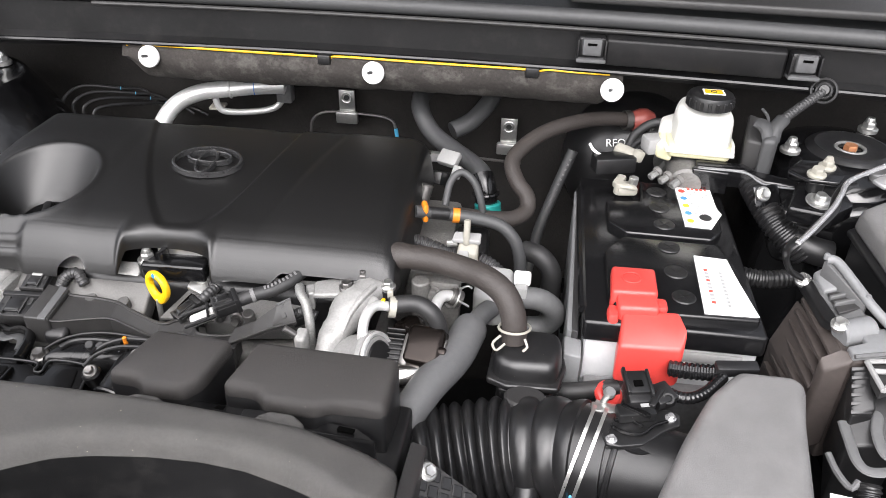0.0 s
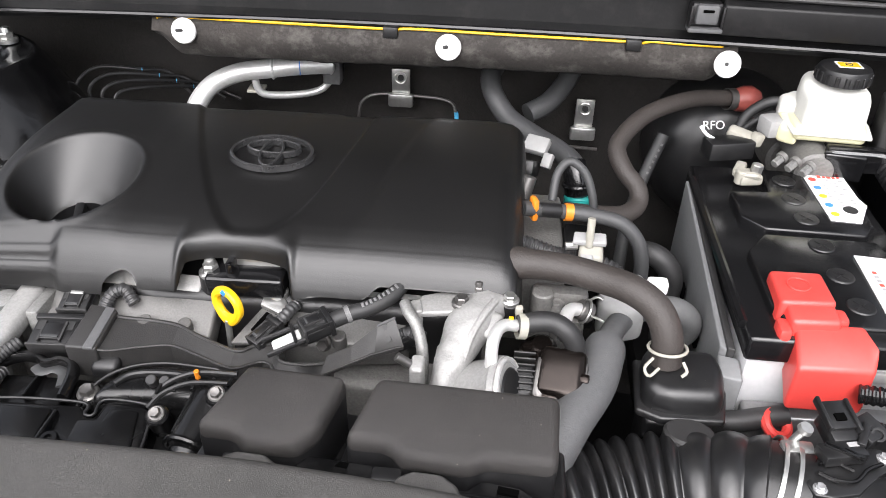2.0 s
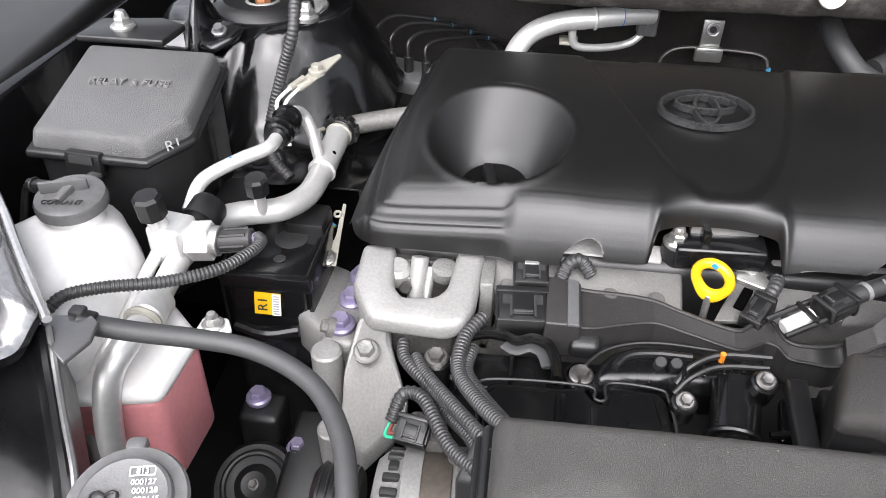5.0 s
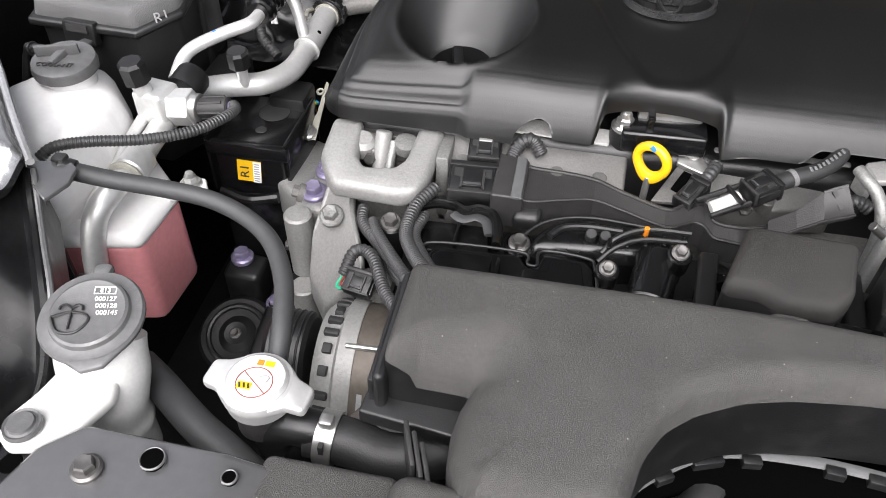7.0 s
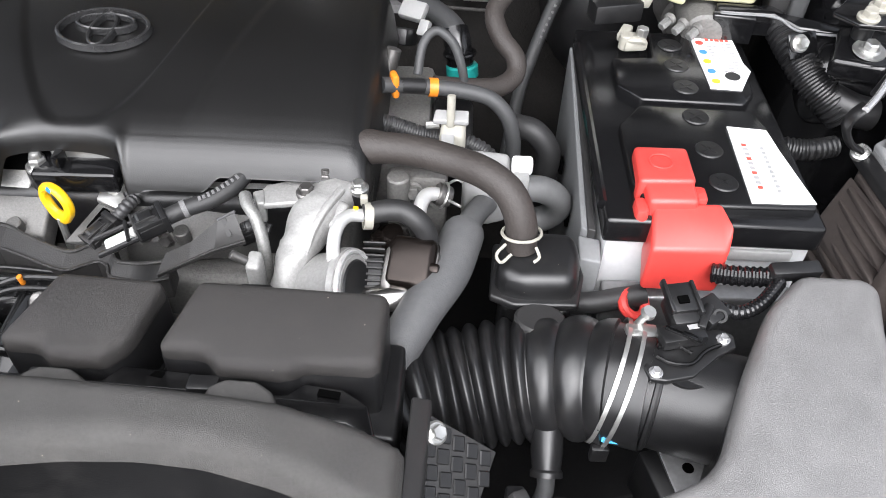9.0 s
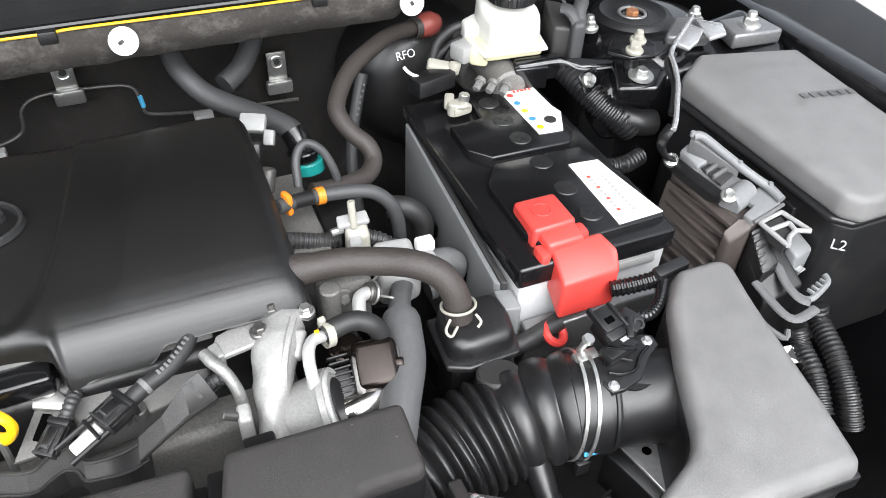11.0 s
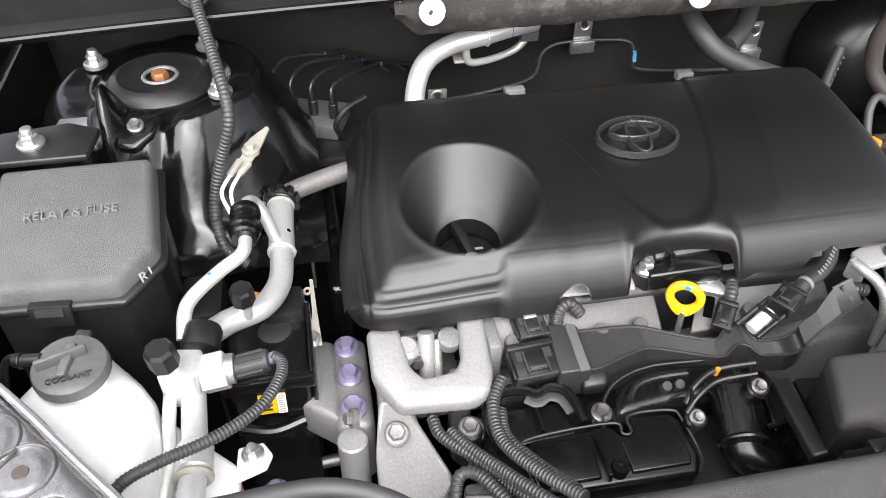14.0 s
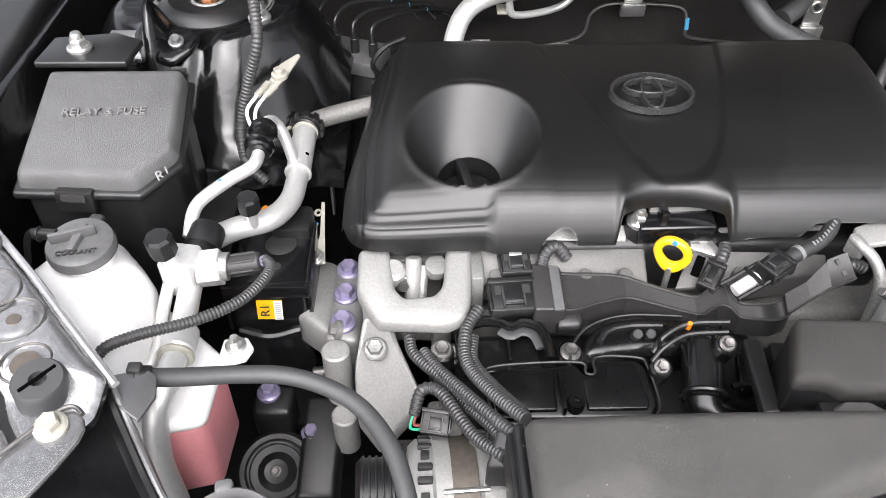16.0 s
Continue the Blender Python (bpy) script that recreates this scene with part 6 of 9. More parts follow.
part("arc_mark", tube([rc + V(0.002, 0.0005, 0.0117), rc + V(0.005, 0.0025, 0.0117), rc + V(0.008, 0.001, 0.0117), rc + V(0.007, -0.003, 0.0117)], 0.0005, 0.001, 6), M_INKGREY, stick)
part("yellow_panel", obox(Matrix.Translation(rc + V(-0.005, -0.007, 0.0117)), 0.009, 0.005, 0.0005, 0), M_YELLOW, stick)
part("yellow_panel", obox(Matrix.Translation(rc + V(0.005, 0.0112, 0.0117)), 0.006, 0.004, 0.0005, 0), M_YELLOW, stick)
part("yellow_panel", obox(Matrix.Translation(rc + V(-0.001, 0.0112, 0.0117)), 0.004, 0.004, 0.0005, 0), M_ORANGE, stick)
solid("filler_neck", tube([(-0.622, 0.328, 0.96), (-0.615, 0.322, 0.985), (-0.600, 0.320, 0.997), (-0.575, 0.321, 0.992)], 0.0125, 0.004, 18), M_BLACK, "black plastic filler neck under the cap", "pipe")
rh = thing("radiator_hose", "black rubber radiator hose with a spring clamp", "hose", (-0.54, 0.33, 0.96))
part("hose", tube([(-0.592, 0.321, 0.990), (-0.565, 0.320, 0.988), (-0.54, 0.318, 0.983), (-0.51, 0.325, 0.985), (-0.485, 0.345, 0.985)], 0.0155, 0.004, 20), M_RUBBER, rh)
cl = part("spring_clamp", band(V(-0.579, 0.3205, 0.9895), (1, -0.03, -0.05), 0.016, 0.012, 0.0015), M_ZINC, rh, "zinc spring clamp")
part("clamp_ear", box(-0.583, -0.574, 0.315, 0.324, 1.004, 1.012, 0.002), M_ZINC, cl)
part("clamp_slot", obox(Matrix.Translation((-0.579, 0.306, 0.995)), 0.003, 0.004, 0.016, 0), M_INK, cl)
solid("conduit_lead", conduit([(-0.60, 0.300, 0.955), (-0.57, 0.292, 0.965), (-0.54, 0.298, 0.965), (-0.51, 0.31, 0.975)], 0.007), M_CONDUIT, "ribbed black conduit under the radiator hose", "cable")
solid("rubber_pipe", tube([(-0.735, 0.365, 0.965), (-0.706, 0.344, 0.975), (-0.668, 0.318, 0.977), (-0.634, 0.300, 0.975), (-0.60, 0.28, 0.97)], 0.0115, 0.004, 16), M_RUBGREY, "black rubber pipe below the washer filler", "hose")

# grey overflow hose
oh = thing("overflow_hose", "grey rubber overflow hose in a wide arc", "hose", (-0.70, 0.44, 1.0))
part("hose", tube([(-0.812, 0.449, 1.066), (-0.782, 0.458, 1.054), (-0.745, 0.467, 1.044), (-0.712, 0.469, 1.038), (-0.68, 0.459, 1.034), (-0.655, 0.440, 1.032), (-0.635, 0.408, 1.03), (-0.625, 0.375, 1.024), (-0.622, 0.352, 1.012), (-0.622, 0.338, 1.0)], 0.0068, 0.003, 16), M_RUBGREY, oh)
part("end_clip", rod((-0.814, 0.449, 1.067), (-0.803, 0.451, 1.063), 0.0086, 16), M_BLACK, oh)

# ---- washer filler ----
ws = thing("washer_filler", "white plastic washer filler neck with a dark flip cap", "washer filler", (-0.722, 0.33, 0.95))
wc = V(-0.733, 0.339, 1.048)
WAX = (0.03, -0.2, 1)
capd = part("cap", lathe([(0, 0.0046), (0.018, 0.0046), (0.0225, 0.0058), (0.0242, 0.0048), (0.0252, 0.0018), (0.027, 0.0012), (0.0315, 0.0012), (0.0328, -0.0008), (0.0325, -0.0035), (0.030, -0.0060), (0.028, -0.010)], wc, WAX, 48), M_CAPG, ws, "dark grey flip cap with moulded marks")
part("thumb_tab", obox(Matrix.Translation(wc + V(-0.008, 0.033, 0.004)) @ pose(0, 0, 0, 0, 0, 10), 0.012, 0.010, 0.008, 0.003), M_CAPG, capd)
part("lift_lip", slab([wc + V(x, y, z) for x, y, z in ((-0.004, -0.031, -0.006), (0.010, -0.036, -0.007), (0.022, -0.030, -0.006), (0.028, -0.016, -0.004), (0.010, -0.024, -0.004))], 0.004, 0.0015), M_CAPG, capd)
wm = Matrix.Translation(wc) @ pose(0, 0, 0, 14, 3, 14)
for i, word in enumerate(("813", "000127", "000128", "000145")):
    lettering("print_line", word, 0.0044, wm @ Matrix.Translation((0.0075 + 0.0012 * i, 0.0150 - 0.0048 * i - (0.0012 if i else 0), 0.0056)), M_PAPER, capd, "white printed digits", 0.0003)
for dx, dy, w, h in ((0, 0.0025, 0.013, 0.0005), (0, -0.0022, 0.013, 0.0005), (-0.0065, 0, 0.0005, 0.005), (0.0065, 0, 0.0005, 0.005)):
    bar(capd, wm @ Matrix.Translation((0.0075 + dx, 0.0150 + dy, 0.0056)), w, h, M_PAPER, "print_frame")
for pts in ([(-0.0195, -0.001), (-0.0095, 0.0022), (0.0, -0.001), (-0.005, -0.0095), (-0.0145, -0.0095), (-0.0195, -0.001)], [(-0.0097, -0.008), (-0.0097, 0.004)], [(-0.016, 0.0035), (-0.0155, 0.0058), (-0.0125, 0.0065), (-0.0097, 0.0045)], [(-0.0097, 0.0045), (-0.007, 0.0065), (-0.0045, 0.0058), (-0.004, 0.0035)]):
    part("spray_symbol", tube([wm @ Vector((1.15 * x + 0.001, 1.15 * y - 0.0025, 0.0053)) for x, y in pts], 0.0009, 0.002, 6), M_BLACK, capd)
part("neck", tube([(-0.7325, 0.339, 1.030), (-0.732, 0.336, 1.026), (-0.730, 0.330, 1.018), (-0.726, 0.322, 1.0), (-0.724, 0.318, 0.985), (-0.723, 0.316, 0.94)], lambda s, L: 0.0280 - 0.0085 * sstep(0.022, 0.062, s) + 0.002 * math.exp(-((s - 0.066) / 0.004) ** 2), 0.003, 30), M_MILK, ws)
part("side_strap", slab([(-0.745, 0.312, 1.028), (-0.748, 0.290, 1.030), (-0.754, 0.274, 1.031), (-0.753, 0.260, 1.031), (-0.743, 0.253, 1.031), (-0.728, 0.257, 1.030), (-0.711, 0.275, 1.028), (-0.704, 0.300, 1.025), (-0.712, 0.325, 1.022), (-0.735, 0.330, 1.024)], 0.009, 0.003), M_MILK, ws, "white fixing strap")
part("push_pin", lathe([(0, 0.0045), (0.0072, 0.0045), (0.0078, 0.0028), (0.0092, 0.0022), (0.0105, 0.003), (0.0112, 0.0)], (-0.7405, 0.2675, 1.031), (0, 0, 1), 26), M_CAPG, ws, "dark push pin")
brk_ = thing("filler_bracket", "glossy black steel bracket under the washer filler", "bracket", (-0.742, 0.255, 1.0))
part("plate", slab([(-0.746, 0.290, 1.0205), (-0.728, 0.276, 1.0205), (-0.724, 0.254, 1.0200), (-0.729, 0.238, 1.0200), (-0.740, 0.233, 1.0200), (-0.752, 0.240, 1.0200), (-0.758, 0.258, 1.0200), (-0.762, 0.282, 1.0205)], 0.012, 0.004, 3), M_PRESS, brk_)
part("rolled_rim", tube([(-0.7265, 0.272, 1.0205), (-0.7260, 0.254, 1.0203), (-0.7305, 0.2400, 1.0203), (-0.7400, 0.2355, 1.0203), (-0.7505, 0.2415, 1.0203), (-0.7560, 0.258, 1.0203), (-0.7600, 0.280, 1.0205)], 0.0022, 0.003, 8), M_PRESS, brk_)
part("hole", lathe([(0, 0.0006), (0.0052, 0.0006), (0.006, 0)], (-0.741, 0.2515, 1.0202), (0, 0, 1), 20), M_HOLESHADE, brk_)

# ---- coolant reservoir ----
ct = thing("coolant_reservoir", "milky plastic coolant tank half full of pink fluid", "reservoir", (-0.87, 0.54, 0.83))
bm, skirt = pillow([(-0.955, 0.572, 0.026), (-0.936, 0.604, 0.026), (-0.902, 0.628, 0.026), (-0.876, 0.628, 0.026), (-0.858, 0.608, 0.028), (-0.844, 0.588, 0.028), (-0.837, 0.555, 0.028), (-0.834, 0.515, 0.028), (-0.846, 0.470, 0.028), (-0.872, 0.452, 0.026), (-0.910, 0.458, 0.024), (-0.950, 0.500, 0.024)], lambda x, y: 1.047 - 0.012 * sstep(0.53, 0.46, y) - 0.004 * math.exp(-((x + 0.868) / 0.008) ** 2), 0.004, lambda x, y, r: 0.042, 0.03)
part("upper_tank", bm, M_WHITE, ct, sharp=60)
part("tank_wall", skirt, M_WHITE, ct)
part("lower_tank", slab([(-0.945, 0.49, 0.985), (-0.87, 0.452, 0.985), (-0.786, 0.470, 0.985), (-0.782, 0.535, 0.985), (-0.84, 0.59, 0.985), (-0.945, 0.585, 0.985)], 0.018, 0.008, 3), M_WHITE, ct)
part("fluid_band", slab([(-0.944, 0.491, 0.973), (-0.87, 0.4535, 0.973), (-0.788, 0.4715, 0.973), (-0.7835, 0.534, 0.973), (-0.84, 0.588, 0.973), (-0.944, 0.584, 0.973)], 0.095, 0.008, 3), M_FLUID, ct, "pink coolant showing through the tank")
part("lug", slab([(-0.786, 0.520, 0.985), (-0.762, 0.528, 0.985), (-0.757, 0.540, 0.985), (-0.764, 0.552, 0.985), (-0.784, 0.550, 0.985)], 0.006, 0.002), M_WHITE, ct)
bolt(ct, (-0.772, 0.541, 0.987), (0, 0, 1), 0.006, M_ZINC, stud=True)
ctc = V(-0.893, 0.588, 1.062)
part("filler", rod(ctc + V(0, 0, -0.035), ctc, 0.022, 28), M_WHITE, ct)
tc = part("cap", lathe([(0, 0.006), (0.022, 0.006), (0.0265, 0.004), (0.028, 0.001), (0.028, -0.005), (0.025, -0.007)], ctc, (0.02, -0.1, 1), 32), M_CAPG, ct, "dark grey press cap with a raised bar")
part("bar", obox(Matrix.Translation(ctc + V(-0.004, 0.001, 0.011)) @ pose(0, 0, 0, 6, 0, 20), 0.036, 0.0035, 0.010, 0.001), M_CAPG, tc)
part("fin", slab([ctc + V(-0.006, -0.014, 0.009), ctc + V(0.0, -0.014, 0.009), ctc + V(0.006, 0.012, 0.014), ctc + V(-0.002, 0.012, 0.014)], 0.008, 0.001), M_CAPG, tc)
lettering("cap_text", "COOLANT", 0.0065, Matrix.Translation(ctc + V(0.003, -0.0165, 0.0075)) @ pose(0, 0, 0, 5, 0, 8), M_GREYP, tc, "raised cap lettering", 0.0006)
part("nozzle", rod(ctc + V(-0.02, 0.008, 0.004), ctc + V(-0.042, 0.012, 0.002), 0.005, 12), M_BLACK, tc)
part("nozzle_ring", ring(ctc + V(-0.036, 0.011, 0.0025), (-1, 0.2, -0.1), 0.0055, 0.0012), M_BLACK, tc)
part("cap_tab", obox(Matrix.Translation(ctc + V(0.006, 0.028, 0.004)) @ pose(0, 0, 0, 0, 0, -15), 0.012, 0.008, 0.005, 0.002), M_TRAY, tc)
part("drain_hose", tube([(-0.918, 0.60, 1.062), (-0.945, 0.61, 1.055), (-0.955, 0.60, 1.02), (-0.965, 0.57, 0.98)], 0.003, 0.005, 10), M_BLACK, ct)

# ---- relay and fuse box ----
fb = thing("fuse_box", "black pebbled plastic relay and fuse box", "fuse box", (-0.91, 0.73, 0.9))
FBT = [(-0.972, 0.671, 1.074), (-0.868, 0.664, 1.076), (-0.840, 0.698, 1.083), (-0.846, 0.796, 1.103), (-0.974, 0.796, 1.103)]
flid = part("lid", slab(FBT, 0.022, 0.006, 4, taper=0.006), M_LID, fb, "pebbled dark grey lid")
part("rim", slab([(x + (x + 0.91) * 0.12, y + (y - 0.74) * 0.12, z - 0.018) for x, y, z in FBT], 0.008, 0.003), M_SATIN, fb)
part("body", slab([(x, y, z - 0.026) for x, y, z in FBT], 0.15, 0.004), M_BLACK, fb)
lt = part("latch", obox(Matrix.Translation((-0.922, 0.660, 1.050)) @ pose(0, 0, 0, -8, 0, -5), 0.034, 0.010, 0.022, 0.002), M_SATIN, fb)
part("latch_window", obox(Matrix.Translation((-0.922, 0.6545, 1.056)) @ pose(0, 0, 0, -8, 0, -5), 0.022, 0.002, 0.007, 0), M_GREYP, lt)
fm = Matrix.Translation((-0.908, 0.737, 1.0915)) @ pose(0, 0, 0, 11, 0, 2)
lettering("lid_text", "RELAY & FUSE", 0.0125, fm, M_AIRBOX, flid, "raised lettering on the lid", 0.0018)
lettering("side_text", "R1", 0.014, Matrix.Translation((-0.8465, 0.6785, 1.064)) @ pose(0, 0, 0, 78, 0, 50), M_PRINT, fb, "grey print R1")
part("side_rib", box(-0.848, -0.838, 0.74, 0.748, 0.97, 1.06, 0.002), M_BLACK, fb)
part("foot_block", box(-0.84, -0.80, 0.70, 0.76, 0.93, 0.985, 0.006), M_BLACK, fb)

# ---- air conditioning pipes ----
acp = thing("ac_pipe_thick", "thick bare aluminium air conditioning pipe", "pipe", (-0.76, 0.72, 0.9))
part("pipe", tube([(-0.820, 0.610, 1.010), (-0.812, 0.648, 1.006), (-0.792, 0.674, 1.000), (-0.762, 0.692, 0.996), (-0.746, 0.722, 0.993), (-0.742, 0.756, 0.994), (-0.741, 0.795, 0.997), (-0.740, 0.832, 1.0)], 0.0114, 0.003, 22), M_ALU, acp)
part("fitting", tube([(-0.7417, 0.768, 0.9945), (-0.741, 0.795, 0.997), (-0.740, 0.836, 1.0)], 0.0130, 0.003, 24), M_ALU, acp, "wider pipe fitting")
part("collar", ring((-0.7417, 0.767, 0.9945), (0.05, 1, 0.05), 0.0128, 0.0018), M_ALU, acp)
part("stop", ring((-0.7400, 0.834, 1.0), (0.05, 1, 0.05), 0.0128, 0.0018), M_CREAM, acp)
part("sight_hole", lathe([(0, 0.0006), (0.0022, 0.0006), (0.0026, 0)], (-0.7328, 0.786, 1.0055), (0.75, -0.1, 0.65), 14), M_HOLESHADE, acp)
part("port", rod((-0.774, 0.678, 1.000), (-0.774, 0.674, 1.028), 0.0055, 14), M_ALU, acp)
part("port_cap", lathe([(0, 0.018), (0.009, 0.018), (0.0108, 0.015), (0.0108, 0.001), (0.008, 0)], (-0.774, 0.674, 1.024), (0, -0.1, 1), 8), M_BLACK, acp, "black valve cap", sharp=25)
part("branch", tube([(-0.745, 0.775, 1.000), (-0.753, 0.782, 1.030), (-0.762, 0.784, 1.048), (-0.768, 0.768, 1.056), (-0.768, 0.745, 1.056)], 0.0062, 0.003, 14), M_ALU, acp)
part("joint_clip", rod((-0.740, 0.836, 1.0), (-0.738, 0.850, 1.001), 0.0160, 24), M_BLACK, acp, "black quick-lock pipe clip")
for k in range(7):
    a = radians(-20 + 35 * k)
    part("clip_claw", obox(Matrix.Translation((-0.739 + 0.0165 * math.cos(a), 0.8425, 1.0 + 0.0165 * math.sin(a))) @ pose(0, 0, 0, 0, -math.degrees(a), 0), 0.006, 0.013 - 0.003 * (k % 2), 0.007, 0.001), M_SATIN, acp)
part("clip_band", ring((-0.7395, 0.840, 1.0), (0.1, 1, 0.05), 0.0165, 0.0014), M_SATIN, acp)
part("clip_tail", tube([(-0.757, 0.838, 1.004), (-0.760, 0.828, 1.006), (-0.758, 0.818, 1.004)], 0.0022, 0.003, 8), M_CREAM, acp)
part("dull_pipe", tube([(-0.738, 0.846, 1.0), (-0.728, 0.856, 1.001), (-0.705, 0.864, 1.004), (-0.670, 0.873, 1.008), (-0.64, 0.88, 1.01)], 0.0108, 0.003, 18), M_CASTD, acp, "dull grey pipe section")
acn = thing("ac_pipe_thin", "thin bare aluminium air conditioning pipe with foam sleeve", "pipe", (-0.79, 0.70, 1.0))
part("pipe", tube([(-0.768, 0.765, 1.054), (-0.768, 0.735, 1.055), (-0.770, 0.705, 1.054), (-0.790, 0.688, 1.050), (-0.812, 0.668, 1.044), (-0.820, 0.655, 1.038), (-0.822, 0.635, 1.026)], 0.0062, 0.003, 14), M_ALU, acn)
part("foam_sleeve", tube([(-0.768, 0.762, 1.055), (-0.768, 0.742, 1.056), (-0.7685, 0.720, 1.055)], lambda s, L: 0.0128 + 0.0014 * math.sin(s * 260) + 0.0006 * math.sin(s * 900), 0.0015, 20), M_WET, acn, "shiny black wrapped sleeve")
part("blue_mark", obox(Matrix.Translation((-0.797, 0.682, 1.0540)) @ pose(0, 0, 0, 0, 0, 38), 0.005, 0.0025, 0.0012, 0.0004), M_BLUE, acn, "blue paint mark")
part("clamp", lathe([(0, 0.014), (0.014, 0.014), (0.016, 0.010), (0.016, -0.008), (0, -0.010)], (-0.808, 0.632, 1.025), (0.2, 1, 0.3), 24), M_BLACK, acn, "black pipe clip")
blk = thing("ac_service_block", "machined aluminium service block with black caps", "valve block", (-0.82, 0.60, 0.99))
part("block", obox(Matrix.Translation((-0.820, 0.597, 1.022)) @ pose(0, 0, 0, 0, 0, -10), 0.030, 0.030, 0.040, 0.004, 3), M_ALU, blk)
part("port", rod((-0.826, 0.592, 1.035), (-0.828, 0.588, 1.056), 0.008, 18), M_ALU, blk)
part("cap", lathe([(0, 0.021), (0.0095, 0.021), (0.0118, 0.018), (0.0118, 0.001), (0.009, 0)], (-0.8275, 0.588, 1.052), (-0.05, -0.1, 1), 8), M_BLACK, blk, "black valve cap", sharp=25)
part("hex", rod((-0.806, 0.596, 1.024), (-0.786, 0.597, 1.026), 0.0165, 6, bev=0.1), M_ALU, blk)
part("hex_collar", rod((-0.788, 0.597, 1.026), (-0.780, 0.597, 1.026), 0.0125, 20), M_ZINC, blk)
sens = part("pressure_plug", rod((-0.781, 0.597, 1.026), (-0.752, 0.598, 1.030), 0.0092, 16), M_GREYP, blk, "dark grey pressure sensor plug")
for i in range(6):
    a = radians(60 * i)
    part("rib", rod(V(-0.778, 0.597 + 0.009 * math.cos(a), 1.0265 + 0.009 * math.sin(a)), V(-0.757, 0.598 + 0.009 * math.cos(a), 1.0295 + 0.009 * math.sin(a)), 0.0016, 6), M_GREYP, sens)
solid("sensor_plug_wire", rod((-0.752, 0.598, 1.030), (-0.746, 0.598, 1.033), 0.005, 10), M_PURPLE, "violet wire seal at the sensor plug", "wire")
solid("sensor_conduit", conduit([(-0.748, 0.598, 1.033), (-0.742, 0.588, 1.036), (-0.744, 0.568, 1.040), (-0.760, 0.540, 1.043), (-0.790, 0.518, 1.046), (-0.825, 0.502, 1.050), (-0.848, 0.490, 1.050), (-0.856, 0.478, 1.046)], 0.0044, 0.0030, 12), M_CONDUIT, "black ribbed conduit from the pressure sensor", "cable")
acd = thing("ac_down_pipes", "pair of aluminium pipes running down past the tank", "pipe", (-0.82, 0.50, 0.83))
part("thin_pipe", tube([(-0.832, 0.588, 1.015), (-0.832, 0.560, 1.010), (-0.830, 0.530, 1.004), (-0.836, 0.500, 0.995), (-0.846, 0.475, 0.97), (-0.845, 0.460, 0.92), (-0.842, 0.455, 0.85)], 0.0055, 0.004, 14), M_ALU, acd)
part("thick_pipe", tube([(-0.815, 0.590, 1.010), (-0.813, 0.560, 1.010), (-0.811, 0.525, 1.010), (-0.813, 0.490, 1.010), (-0.820, 0.468, 0.995), (-0.824, 0.455, 0.95), (-0.822, 0.45, 0.90), (-0.82, 0.445, 0.83)], 0.010, 0.004, 18), M_ALU, acd)
part("joint", rod((-0.811, 0.540, 1.010), (-0.811, 0.515, 1.010), 0.0138, 20), M_ALU, acd)
part("nut_ring", ring((-0.811, 0.512, 1.010), (0, -1, -0.05), 0.012, 0.003), M_CREAM, acd)

# ---- ribbed harness and ground strap by the tower ----
solid("ribbed_harness", conduit([(-0.799, 0.955, 1.188), (-0.794, 0.926, 1.180), (-0.788, 0.898, 1.170), (-0.779, 0.857, 1.155), (-0.773, 0.828, 1.138), (-0.774, 0.815, 1.115), (-0.787, 0.815, 1.080), (-0.799, 0.810, 1.042), (-0.802, 0.797, 1.018), (-0.796, 0.780, 0.997), (-0.776, 0.768, 0.982)], 0.0056, 0.0042, 12), M_CONDUIT, "long grey-black ribbed wire conduit by the strut tower", "cable")
hg = thing("harness_grommet", "black rubber grommet where the harness enters the cowl", "grommet", (-0.80, 0.96, 1.16))
part("disc", lathe([(0, 0.004), (0.010, 0.004), (0.017, 0.002), (0.019, -0.004), (0.019, -0.03)], (-0.800, 0.958, 1.188), (0, -1, 0.35), 26), M_RUBBER, hg)
part("ridge", ring((-0.800, 0.955, 1.189), (0, -1, 0.35), 0.0125, 0.0022), M_RUBBER, hg)
gs = thing("ground_strap", "cream ring terminals on white ground leads", "ground lead", (-0.794, 0.83, 1.03))
part("terminal", slab([(-0.776, 0.828, 1.062), (-0.767, 0.822, 1.060), (-0.752, 0.845, 1.068), (-0.741, 0.872, 1.074), (-0.744, 0.875, 1.075), (-0.762, 0.860, 1.071)], 0.003, 0.001), M_CREAM, gs)
bolt(gs, (-0.761, 0.844, 1.068), (0, 0, 1), 0.006, M_CREAM)
for k_, dx in ((0, 0.0), (1, 0.009)):
    part("crimp", tube([(-0.772 + dx, 0.832 - dx * 0.6, 1.064), (-0.782 + dx, 0.815, 1.060)], 0.0036, 0.002, 10), M_CREAM, gs)
    part("lead", tube([(-0.782 + dx, 0.815, 1.060), (-0.791 + dx, 0.798, 1.052), (-0.785 + dx * 0.6, 0.782, 1.040), (-0.776 + dx * 0.4, 0.768, 1.020)], 0.0019, 0.003, 10), M_WHITE, gs)
solid("orange_terminal", rod((-0.770, 0.712, 0.990), (-0.764, 0.706, 0.992), 0.006, 12), M_ORANGE, "orange wire end by the pipes", "wire")
solid("black_connector_block", box(-0.765, -0.725, 0.70, 0.74, 0.90, 0.975, 0.006), M_BLACK, "black connector block under the pipes", "connector")
